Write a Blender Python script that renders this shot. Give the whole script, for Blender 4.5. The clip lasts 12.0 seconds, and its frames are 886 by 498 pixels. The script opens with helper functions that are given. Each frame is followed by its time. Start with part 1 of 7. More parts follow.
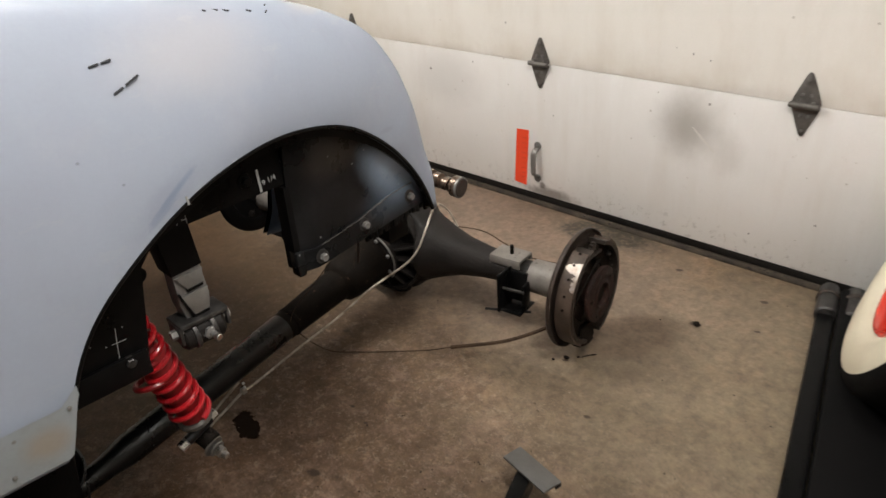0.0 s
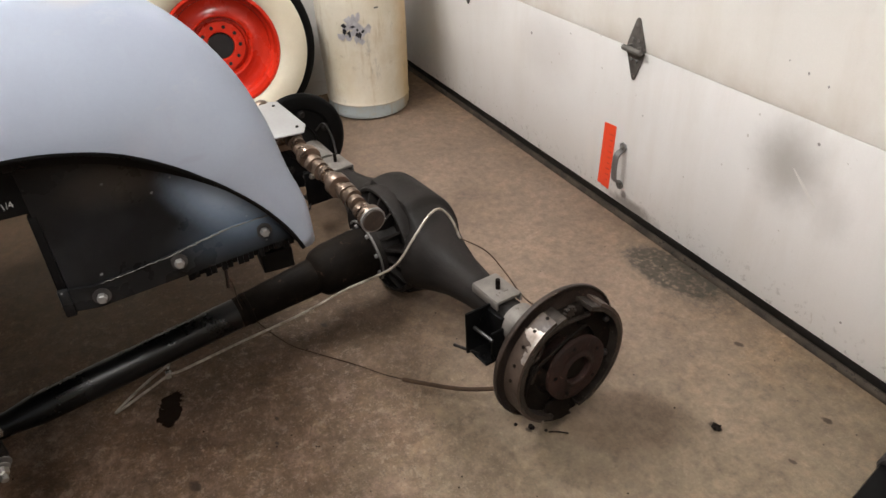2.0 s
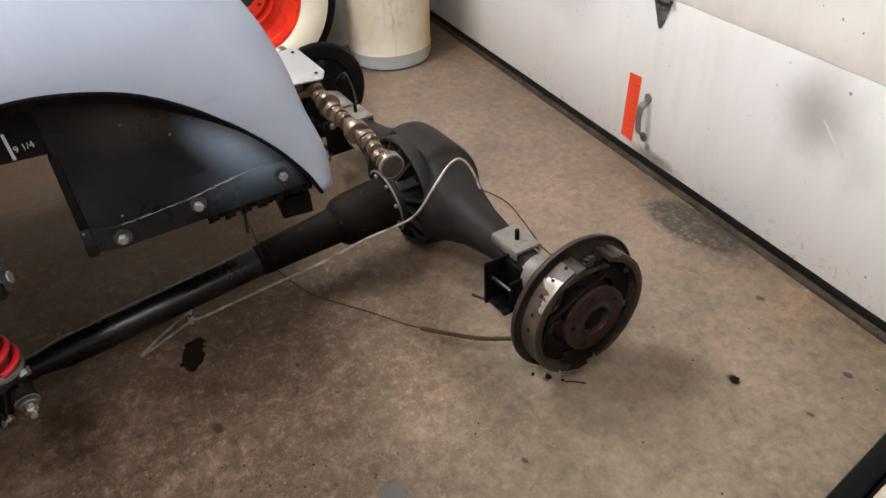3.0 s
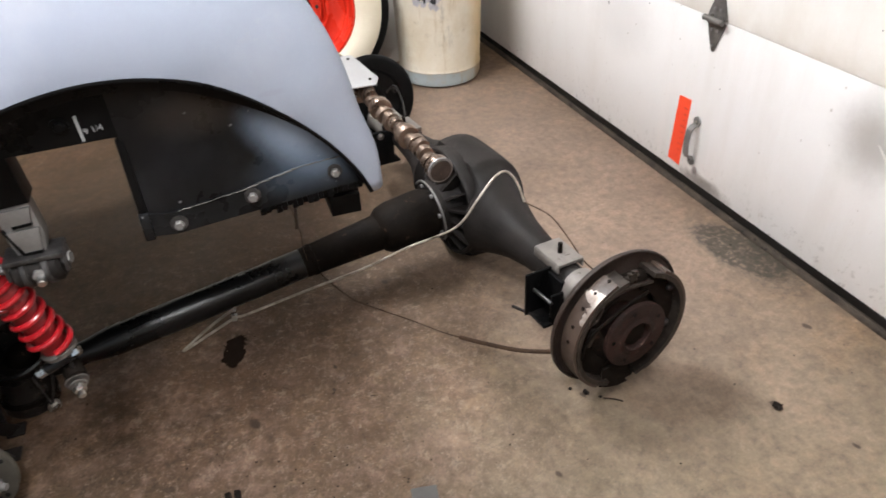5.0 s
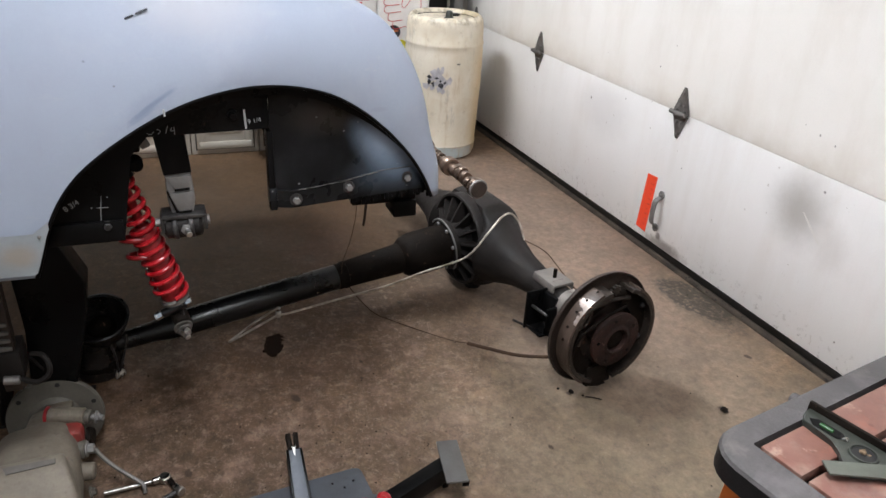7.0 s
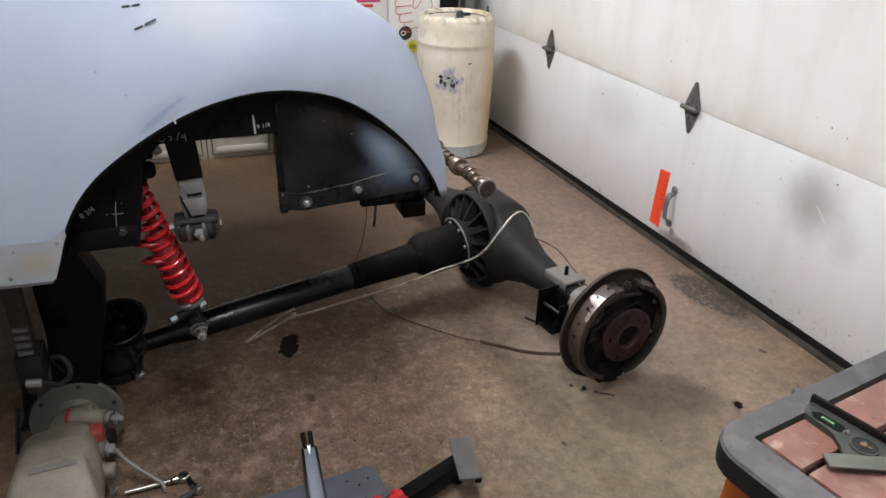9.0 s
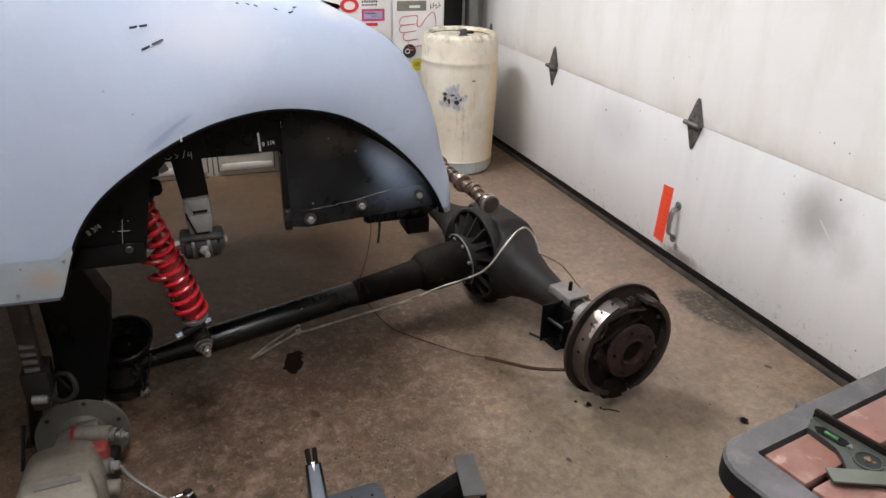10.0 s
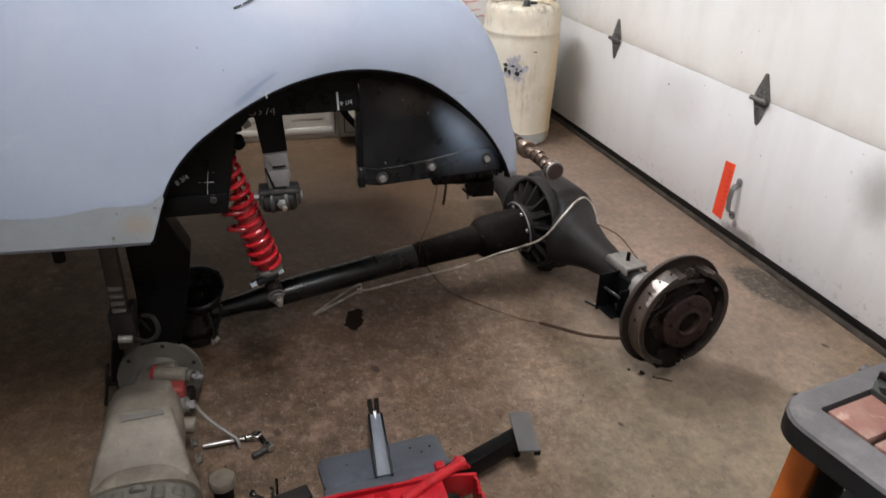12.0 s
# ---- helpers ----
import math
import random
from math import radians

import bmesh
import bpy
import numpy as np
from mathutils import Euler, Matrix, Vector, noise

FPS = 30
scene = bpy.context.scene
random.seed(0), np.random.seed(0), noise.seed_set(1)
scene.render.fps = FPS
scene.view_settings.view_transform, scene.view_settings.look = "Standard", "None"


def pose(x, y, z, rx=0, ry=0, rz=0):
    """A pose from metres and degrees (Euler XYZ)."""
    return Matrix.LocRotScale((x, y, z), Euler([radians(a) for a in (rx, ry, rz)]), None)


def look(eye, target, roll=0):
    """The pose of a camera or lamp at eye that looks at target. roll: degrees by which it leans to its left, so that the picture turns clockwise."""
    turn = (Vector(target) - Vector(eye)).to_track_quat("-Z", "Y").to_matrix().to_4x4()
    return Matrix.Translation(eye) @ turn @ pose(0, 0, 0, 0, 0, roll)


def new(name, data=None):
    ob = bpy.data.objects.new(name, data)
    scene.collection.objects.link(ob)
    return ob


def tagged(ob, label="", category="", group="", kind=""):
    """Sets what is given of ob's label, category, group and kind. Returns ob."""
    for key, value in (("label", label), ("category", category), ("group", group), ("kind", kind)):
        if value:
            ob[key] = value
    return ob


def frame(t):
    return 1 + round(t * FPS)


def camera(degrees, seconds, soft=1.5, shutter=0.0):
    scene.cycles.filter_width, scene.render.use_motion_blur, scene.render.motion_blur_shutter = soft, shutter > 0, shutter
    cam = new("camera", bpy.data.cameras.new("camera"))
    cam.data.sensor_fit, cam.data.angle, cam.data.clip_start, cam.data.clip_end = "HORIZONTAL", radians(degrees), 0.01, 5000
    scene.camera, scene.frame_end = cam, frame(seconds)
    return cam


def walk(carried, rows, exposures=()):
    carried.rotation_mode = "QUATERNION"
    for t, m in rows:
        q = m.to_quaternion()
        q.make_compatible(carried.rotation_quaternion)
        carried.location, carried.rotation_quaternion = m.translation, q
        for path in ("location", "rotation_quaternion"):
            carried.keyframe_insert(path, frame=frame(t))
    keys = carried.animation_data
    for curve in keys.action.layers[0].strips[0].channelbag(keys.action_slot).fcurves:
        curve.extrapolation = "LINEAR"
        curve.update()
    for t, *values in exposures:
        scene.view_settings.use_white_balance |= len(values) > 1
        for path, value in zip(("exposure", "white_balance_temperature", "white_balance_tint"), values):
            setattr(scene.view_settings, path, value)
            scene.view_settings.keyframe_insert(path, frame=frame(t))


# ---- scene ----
cam = camera(63.2, 12.0, shutter=0.22)
PATH = [
    (0, (1.261, -1.262, 1.315), (-0.017, -0.055, 0.361), -4.1),
    (0.2, (1.242, -1.135, 1.301), (-0.032, -0.062, 0.387), -5.5),
    (0.5, (1.204, -0.955, 1.29), (-0.083, 0.211, 0.299), -2.2),
    (0.8, (1.143, -0.796, 1.303), (-0.068, 0.291, 0.324), 1.4),
    (1, (1.14, -0.722, 1.309), (-0.194, 0.361, 0.286), 0.6),
    (1.2, (1.171, -0.664, 1.310), (-0.201, 0.231, 0.349), -0.2),
    (1.5, (1.265, -0.578, 1.322), (-0.28, 0.098, 0.248), -1.7),
    (1.8, (1.295, -0.528, 1.329), (-0.172, 0.084, 0.288), -2.7),
    (2, (1.299, -0.516, 1.334), (-0.231, 0.154, 0.235), -2.9),
    (2.5, (1.311, -0.513, 1.326), (-0.218, 0.129, 0.207), -3.7),
    (2.8, (1.312, -0.512, 1.321), (-0.102, 0.066, 0.191), -3.2),
    (3, (1.309, -0.514, 1.315), (-0.187, 0.069, 0.123), -3.7),
    (3.2, (1.312, -0.512, 1.308), (-0.178, 0.048, 0.097), -3.7),
    (4.8, (1.301, -0.534, 1.298), (-0.229, 0.069, 0.16), -0.3),
    (5, (1.332, -0.541, 1.29), (-0.237, -0.035, 0.158), -2.9),
    (5.2, (1.364, -0.576, 1.283), (-0.138, -0.129, 0.209), -3.9),
    (5.5, (1.459, -0.659, 1.282), (-0.173, -0.091, 0.275), -3.4),
    (5.8, (1.587, -0.789, 1.289), (0.025, -0.245, 0.355), -2.6),
    (6, (1.629, -0.861, 1.296), (-0.022, -0.249, 0.347), 0.2),
    (6.2, (1.659, -0.895, 1.303), (0.056, -0.302, 0.471), 1.8),
    (6.5, (1.677, -0.903, 1.3), (-0.006, -0.255, 0.435), 3.3),
    (6.8, (1.683, -0.889, 1.299), (0.103, -0.250, 0.460), 3.9),
    (7, (1.697, -0.874, 1.304), (0.042, -0.196, 0.409), 3.6),
    (9, (1.719, -0.858, 1.315), (0.047, -0.23, 0.414), 1.9),
    (9.2, (1.715, -0.857, 1.314), (0.124, -0.265, 0.459), 2.1),
    (9.5, (1.719, -0.854, 1.314), (0.037, -0.238, 0.426), 2.1),
    (9.8, (1.726, -0.854, 1.316), (0.117, -0.267, 0.492), 1.9),
    (10, (1.727, -0.857, 1.318), (0.031, -0.237, 0.457), 1.5),
    (10.2, (1.725, -0.861, 1.328), (0.101, -0.301, 0.515), 0.9),
    (10.5, (1.739, -0.868, 1.314), (0.047, -0.258, 0.44), 1.3),
    (10.8, (1.740, -0.884, 1.306), (0.132, -0.328, 0.460), 2.3),
    (11, (1.734, -0.901, 1.305), (0.041, -0.328, 0.407), 2.1),
    (11.2, (1.742, -0.917, 1.305), (0.128, -0.390, 0.453), 2.1),
    (11.5, (1.743, -0.934, 1.299), (0.025, -0.429, 0.407), 1.4),
    (11.8, (1.768, -0.928, 1.308), (0.121, -0.475, 0.476), 1.9),
    (12, (1.771, -0.919, 1.31), (0.068, -0.427, 0.385), 1.9),
]
EXPOSURES = [(0, -0.11, 6550, 9), (1, -0.10, 6600, 9), (1.5, -0.06, 6500, 10), (2.5, 0.14, 6250, 10.5), (3.2, 0.24, 6150, 10.5), (4.8, 0.49, 6050, 11), (5.5, 0.57, 6000, 11), (6.0, 0.40, 5900, 10), (6.5, 0.24, 5850, 10), (9, 0.08, 5880, 11), (12, 0.11, 5920, 11)]
walk(cam, [(t, look(eye, target, roll)) for t, eye, target, roll in PATH], EXPOSURES)

# ---- world, lights, exposure ----
world = bpy.data.worlds.new("world")
scene.world = world
world.use_nodes = True
wbg = world.node_tree.nodes["Background"]
wbg.inputs[0].default_value = (0.75, 0.86, 1.0, 1)
wbg.inputs[1].default_value = 0.02
scene.view_settings.exposure = 0.0


def area_lamp(name, x, y, z, sx, sy, watts, colour, target):
    lamp = bpy.data.lights.new(name, "AREA")
    lamp.shape, lamp.size, lamp.size_y, lamp.energy, lamp.color = "RECTANGLE", sx, sy, watts, colour
    ob = new(name, lamp)
    ob.matrix_world = look((x, y, z), target)
    return ob


# assumed tubes out of view, placed and powered to even out the light
TUBES = ((-1.20, -0.80, 53, 32), (1.25, -0.75, 41, 24), (2.60, -0.60, 6, 5))
for x, y, down, up in TUBES:
    # bare tubes shine down into the room and up at the ceiling
    area_lamp("ceiling_tube_light", x, y, 2.40, 1.2, 0.30, down, (1.0, 0.97, 0.93), (x, y, 0))
    # upward lamp added as soft fill off the ceiling
    area_lamp("ceiling_bounce_fill", x, y, 2.33, 1.2, 0.10, up, (1.0, 0.97, 0.93), (x, y, 3))
# bluish fill for the fender, added as light from an unseen window
area_lamp("assumed_daylight", 3.12, -2.6, 1.55, 1.5, 1.0, 4, (0.72, 0.86, 1.0), (0.3, -1.4, 0.9))


# ---- materials ----
def pick(nodes, kind, **values):
    n = nodes.new(kind)
    for key, value in values.items():
        n.inputs[key.replace("_", " ")].default_value = value
    return n


def ramp(nodes, lo, hi, c0, c1):
    n = nodes.new("ShaderNodeValToRGB")
    a, b = n.color_ramp.elements
    a.position, b.position, a.color, b.color = lo, hi, (*c0, 1), (*c1, 1)
    return n


def surface(name, base, dark=None, rough=0.5, metal=0.0, grain=60.0, spots=6.0, amount=0.6, bump=0.15, worn=None, worn_at=0.62, gloss_vary=0.12, coat=0.0, spec=0.5):
    """Two scales of colour change, a worn third colour, fine relief."""
    m = bpy.data.materials.new(name)
    m.use_nodes = True
    nodes, links = m.node_tree.nodes, m.node_tree.links
    bsdf = nodes["Principled BSDF"]
    bsdf.inputs["Metallic"].default_value = metal
    bsdf.inputs["Coat Weight"].default_value = coat
    bsdf.inputs["Specular IOR Level"].default_value = spec
    where = nodes.new("ShaderNodeNewGeometry")
    fine, broad = pick(nodes, "ShaderNodeTexNoise", Scale=grain, Detail=6.0, Roughness=0.65), pick(nodes, "ShaderNodeTexNoise", Scale=spots, Detail=5.0, Roughness=0.6)
    for n in (fine, broad):
        links.new(where.outputs["Position"], n.inputs["Vector"])
    dark = dark or tuple(0.7 * c for c in base)
    tone = ramp(nodes, 0.35, 0.68, dark, base)
    links.new(broad.outputs[0], tone.inputs[0])
    grainy = ramp(nodes, 0.3, 0.7, tuple(1 - amount * 0.35 for _ in base), (1, 1, 1))
    links.new(fine.outputs[0], grainy.inputs[0])
    mix = nodes.new("ShaderNodeMix")
    mix.data_type, mix.blend_type = "RGBA", "MULTIPLY"
    mix.inputs[0].default_value = 1.0
    links.new(tone.outputs[0], mix.inputs[6])
    links.new(grainy.outputs[0], mix.inputs[7])
    out = mix.outputs[2]
    if worn:
        third = pick(nodes, "ShaderNodeTexNoise", Scale=spots * 3.1, Detail=8.0, Roughness=0.7)
        links.new(where.outputs["Position"], third.inputs["Vector"])
        edge = ramp(nodes, worn_at, worn_at + 0.06, (0, 0, 0), (1, 1, 1))
        links.new(third.outputs[0], edge.inputs[0])
        wear = nodes.new("ShaderNodeMix")
        wear.data_type = "RGBA"
        links.new(edge.outputs[0], wear.inputs[0])
        links.new(out, wear.inputs[6])
        wear.inputs[7].default_value = (*worn, 1)
        out = wear.outputs[2]
    links.new(out, bsdf.inputs["Base Color"])
    gl = nodes.new("ShaderNodeMapRange")
    gl.inputs[1].default_value, gl.inputs[2].default_value = 0.3, 0.7
    gl.inputs[3].default_value, gl.inputs[4].default_value = max(0.03, rough - gloss_vary), min(1, rough + gloss_vary)
    links.new(broad.outputs[0], gl.inputs[0])
    links.new(gl.outputs[0], bsdf.inputs["Roughness"])
    if bump:
        b = nodes.new("ShaderNodeBump")
        b.inputs["Strength"].default_value, b.inputs["Distance"].default_value = bump, 0.004
        links.new(fine.outputs[0], b.inputs["Height"])
        links.new(b.outputs[0], bsdf.inputs["Normal"])
    return m


def graph(m):
    nodes, links = m.node_tree.nodes, m.node_tree.links
    return nodes, links, nodes["Principled BSDF"]


def layer(m, mask, colour, rough=None):
    """Lays a colour over a material's base colour where the mask socket is 1."""
    nodes, links, bsdf = graph(m)
    old = bsdf.inputs["Base Color"].links[0].from_socket
    mix = nodes.new("ShaderNodeMix")
    mix.data_type = "RGBA"
    links.new(mask, mix.inputs[0])
    links.new(old, mix.inputs[6])
    mix.inputs[7].default_value = (*colour, 1)
    links.new(mix.outputs[2], bsdf.inputs["Base Color"])
    if rough is not None:
        prior = bsdf.inputs["Roughness"].links[0].from_socket
        rm = nodes.new("ShaderNodeMix")
        links.new(mask, rm.inputs[0])
        links.new(prior, rm.inputs[2])
        rm.inputs[3].default_value = rough
        links.new(rm.outputs[0], bsdf.inputs["Roughness"])


def spot_mask(m, centre, size, soft=0.35, ragged=0.35, scale=14.0, turn=0.0, strength=1.0, tilt=0.0):
    """A ragged ellipse round a place: 1 inside, 0 outside."""
    nodes, links, _ = graph(m)
    where = nodes.new("ShaderNodeNewGeometry")
    shift = nodes.new("ShaderNodeMapping")
    shift.vector_type = "TEXTURE"
    shift.inputs[1].default_value, shift.inputs[2].default_value, shift.inputs[3].default_value = centre, (radians(tilt), 0, radians(turn)), size
    links.new(where.outputs["Position"], shift.inputs[0])
    length = nodes.new("ShaderNodeVectorMath")
    length.operation = "LENGTH"
    links.new(shift.outputs[0], length.inputs[0])
    rag = pick(nodes, "ShaderNodeTexNoise", Scale=scale, Detail=6.0, Roughness=0.7)
    links.new(where.outputs["Position"], rag.inputs["Vector"])
    add = nodes.new("ShaderNodeMath")
    add.operation = "MULTIPLY_ADD"
    links.new(rag.outputs[0], add.inputs[0])
    add.inputs[1].default_value = ragged * 2
    links.new(length.outputs["Value"], add.inputs[2])
    rng = nodes.new("ShaderNodeMapRange")
    rng.interpolation_type = "SMOOTHSTEP"
    rng.inputs[1].default_value, rng.inputs[2].default_value = 1 + ragged - soft, 1 + ragged + soft
    rng.inputs[3].default_value, rng.inputs[4].default_value = strength, 0.0
    links.new(add.outputs[0], rng.inputs[0])
    return rng.outputs[0]


def noise_mask(m, scale, lo, hi, strength=1.0, detail=8.0, stretch=(1, 1, 1), rough=0.65):
    nodes, links, _ = graph(m)
    where = nodes.new("ShaderNodeNewGeometry")
    shift = nodes.new("ShaderNodeMapping")
    # every field lies somewhere else, or the scales would line up in rays from the origin
    shift.inputs[1].default_value = (3.7 + 1.31 * scale % 5.3, 7.1 + 0.77 * scale % 6.1, 0.53 * scale % 3.7)
    shift.inputs[3].default_value = stretch
    links.new(where.outputs["Position"], shift.inputs[0])
    n = pick(nodes, "ShaderNodeTexNoise", Scale=scale, Detail=detail, Roughness=rough)
    links.new(shift.outputs[0], n.inputs["Vector"])
    rng = nodes.new("ShaderNodeMapRange")
    rng.inputs[1].default_value, rng.inputs[2].default_value, rng.inputs[4].default_value = lo, hi, strength
    links.new(n.outputs[0], rng.inputs[0])
    return rng.outputs[0]


def multiply(m, a, b):
    nodes, links, _ = graph(m)
    n = nodes.new("ShaderNodeMath")
    n.operation = "MULTIPLY"
    links.new(a, n.inputs[0])
    links.new(b, n.inputs[1])
    return n.outputs[0]


def mottle(m, scale, lo, hi, detail=6.0, rough=0.6):
    """Multiplies the base colour by a noise between lo and hi."""
    nodes, links, bsdf = graph(m)
    old = bsdf.inputs["Base Color"].links[0].from_socket
    mask = noise_mask(m, scale, 0.34, 0.66, hi - lo, detail, rough=rough)
    add = nodes.new("ShaderNodeMath")
    add.operation = "ADD"
    links.new(mask, add.inputs[0])
    add.inputs[1].default_value = lo
    mul = nodes.new("ShaderNodeVectorMath")
    mul.operation = "SCALE"
    links.new(old, mul.inputs[0])
    links.new(add.outputs[0], mul.inputs["Scale"])
    links.new(mul.outputs[0], bsdf.inputs["Base Color"])


def speck_mask(m, scale, radius, share, strength=1.0, offset=0.0):
    """Separate small flecks: one in some of the cells of a scattered grid."""
    nodes, links, _ = graph(m)
    where, shift = nodes.new("ShaderNodeNewGeometry"), nodes.new("ShaderNodeMapping")
    shift.inputs[1].default_value = (offset, offset * 0.7, 0.0)
    links.new(where.outputs["Position"], shift.inputs[0])
    wob = pick(nodes, "ShaderNodeTexNoise", Scale=scale * 1.7, Detail=3.0)
    links.new(shift.outputs[0], wob.inputs["Vector"])
    cells = pick(nodes, "ShaderNodeTexVoronoi", Scale=scale)
    links.new(shift.outputs[0], cells.inputs["Vector"])
    add = nodes.new("ShaderNodeMath")
    add.operation = "MULTIPLY_ADD"
    links.new(wob.outputs[0], add.inputs[0])
    add.inputs[1].default_value = 0.5
    links.new(cells.outputs["Distance"], add.inputs[2])
    near = nodes.new("ShaderNodeMapRange")
    near.inputs[1].default_value, near.inputs[2].default_value = 0.25 + radius * 0.7, 0.25 + radius
    near.inputs[3].default_value, near.inputs[4].default_value = strength, 0.0
    links.new(add.outputs[0], near.inputs[0])
    split, chosen = nodes.new("ShaderNodeSeparateColor"), nodes.new("ShaderNodeMath")
    links.new(cells.outputs["Color"], split.inputs[0])
    chosen.operation = "LESS_THAN"
    links.new(split.outputs[0], chosen.inputs[0])
    chosen.inputs[1].default_value = share
    return multiply(m, near.outputs[0], chosen.outputs[0])


def tint(m, rgb):
    """Multiplies the base colour by one colour."""
    nodes, links, bsdf = graph(m)
    mix = nodes.new("ShaderNodeMix")
    mix.data_type, mix.blend_type = "RGBA", "MULTIPLY"
    mix.inputs[0].default_value = 1.0
    links.new(bsdf.inputs["Base Color"].links[0].from_socket, mix.inputs[6])
    mix.inputs[7].default_value = (*rgb, 1)
    links.new(mix.outputs[2], bsdf.inputs["Base Color"])


def level_mask(m, axis, lo, hi, wave=0.0, scale=8.0):
    """0 below lo and 1 above hi along an axis (0 x, 1 y, 2 z), with a wavy edge."""
    nodes, links, _ = graph(m)
    where, split = nodes.new("ShaderNodeNewGeometry"), nodes.new("ShaderNodeSeparateXYZ")
    links.new(where.outputs["Position"], split.inputs[0])
    n = pick(nodes, "ShaderNodeTexNoise", Scale=scale, Detail=5.0)
    links.new(where.outputs["Position"], n.inputs["Vector"])
    add = nodes.new("ShaderNodeMath")
    add.operation = "MULTIPLY_ADD"
    links.new(n.outputs[0], add.inputs[0])
    add.inputs[1].default_value = wave
    links.new(split.outputs[axis], add.inputs[2])
    rng = nodes.new("ShaderNodeMapRange")
    rng.inputs[1].default_value, rng.inputs[2].default_value = lo + wave / 2, hi + wave / 2
    links.new(add.outputs[0], rng.inputs[0])
    return rng.outputs[0]


CONCRETE = surface("stained concrete", (0.2142, 0.1583, 0.1037), (0.1428, 0.1012, 0.06544), rough=0.62, grain=130, spots=1.6, amount=0.9, bump=0.3, gloss_vary=0.16)
layer(CONCRETE, noise_mask(CONCRETE, 3.4, 0.50, 0.66, 0.45), (0.08428, 0.0516, 0.03268))
layer(CONCRETE, noise_mask(CONCRETE, 9.0, 0.52, 0.72, 0.40), (0.2408, 0.1849, 0.1419))
layer(CONCRETE, noise_mask(CONCRETE, 14.0, 0.55, 0.66, 0.26, 10.0, rough=0.75), (0.0989, 0.06192, 0.04042))
layer(CONCRETE, noise_mask(CONCRETE, 24.0, 0.57, 0.66, 0.34, 9.0, rough=0.75), (0.07456, 0.04936, 0.03354))
layer(CONCRETE, noise_mask(CONCRETE, 30.0, 0.58, 0.72, 0.35, 9.0, rough=0.7), (0.3156, 0.2468, 0.1625))
layer(CONCRETE, noise_mask(CONCRETE, 120.0, 0.58, 0.68, 0.6, 4.0), (0.05263, 0.03664, 0.02382))
layer(CONCRETE, spot_mask(CONCRETE, (-0.55, 0.55, 0), (1.25, 0.42, 0.4), 0.6, 0.4, 3.0, strength=0.45), (0.262, 0.188, 0.138))
# reddish worn ground in front of the axle
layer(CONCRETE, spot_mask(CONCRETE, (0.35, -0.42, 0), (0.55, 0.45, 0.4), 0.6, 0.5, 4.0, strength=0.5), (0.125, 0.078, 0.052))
# shade under and beside the car, painted darker into the floor
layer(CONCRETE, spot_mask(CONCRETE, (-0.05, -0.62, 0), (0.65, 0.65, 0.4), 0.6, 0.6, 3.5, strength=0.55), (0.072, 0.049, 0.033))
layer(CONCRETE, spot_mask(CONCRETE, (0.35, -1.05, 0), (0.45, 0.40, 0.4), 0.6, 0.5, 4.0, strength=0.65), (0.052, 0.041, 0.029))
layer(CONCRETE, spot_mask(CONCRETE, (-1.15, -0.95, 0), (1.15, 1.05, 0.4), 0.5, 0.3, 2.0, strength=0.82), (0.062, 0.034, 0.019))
# pale flecks, in clusters
layer(CONCRETE, multiply(CONCRETE, noise_mask(CONCRETE, 60.0, 0.64, 0.69, 0.8, 4.0), noise_mask(CONCRETE, 5.0, 0.54, 0.64, 1.0)), (0.4558, 0.375, 0.2597))
layer(CONCRETE, multiply(CONCRETE, noise_mask(CONCRETE, 110.0, 0.68, 0.72, 0.6, 5.0), noise_mask(CONCRETE, 3.1, 0.52, 0.62, 1.0)), (0.5435, 0.4764, 0.3466))
layer(CONCRETE, multiply(CONCRETE, noise_mask(CONCRETE, 62.0, 0.66, 0.70, 0.85, 3.0, (1.3, 0.9, 1)), noise_mask(CONCRETE, 4.0, 0.50, 0.58, 1.0)), (0.02193, 0.01445, 0.008686))
# cast shadows of the brake and the differential, painted on the floor
layer(CONCRETE, spot_mask(CONCRETE, (0.30, 0.37, 0), (0.15, 0.20, 0.2), 0.24, 0.35, 8.0, -25, 0.30), (0.080, 0.048, 0.027))
layer(CONCRETE, spot_mask(CONCRETE, (-0.30, 0.50, 0), (0.22, 0.22, 0.2), 0.2, 0.15, 6.0, 0, 0.08), (0.133, 0.0891, 0.0546))
layer(CONCRETE, spot_mask(CONCRETE, (-0.07, 0.87, 0), (0.21, 0.095, 0.2), 0.12, 0.7, 42.0, 10, 0.9), (0.052, 0.043, 0.031))
layer(CONCRETE, noise_mask(CONCRETE, 60.0, 0.60, 0.70, 0.35, 6.0), (0.3182, 0.258, 0.2021))
layer(CONCRETE, noise_mask(CONCRETE, 78.0, 0.62, 0.68, 0.55, 4.0, (1.0, 1.3, 1.0)), (0.0559, 0.0387, 0.02924))
layer(CONCRETE, spot_mask(CONCRETE, (-0.49, 0.60, 0), (0.07, 0.005, 0.2), 0.6, 1.0, 50.0, 104, 0.35), (0.42, 0.36, 0.29))
layer(CONCRETE, multiply(CONCRETE, noise_mask(CONCRETE, 26.0, 0.53, 0.60, 0.45, 10.0, rough=0.82), noise_mask(CONCRETE, 3.8, 0.46, 0.60, 1.0)), (0.275, 0.225, 0.165))
layer(CONCRETE, multiply(CONCRETE, noise_mask(CONCRETE, 19.0, 0.54, 0.62, 0.55, 9.0, (1.2, 0.9, 1), rough=0.8), noise_mask(CONCRETE, 2.7, 0.45, 0.58, 1.0)), (0.080, 0.054, 0.038))
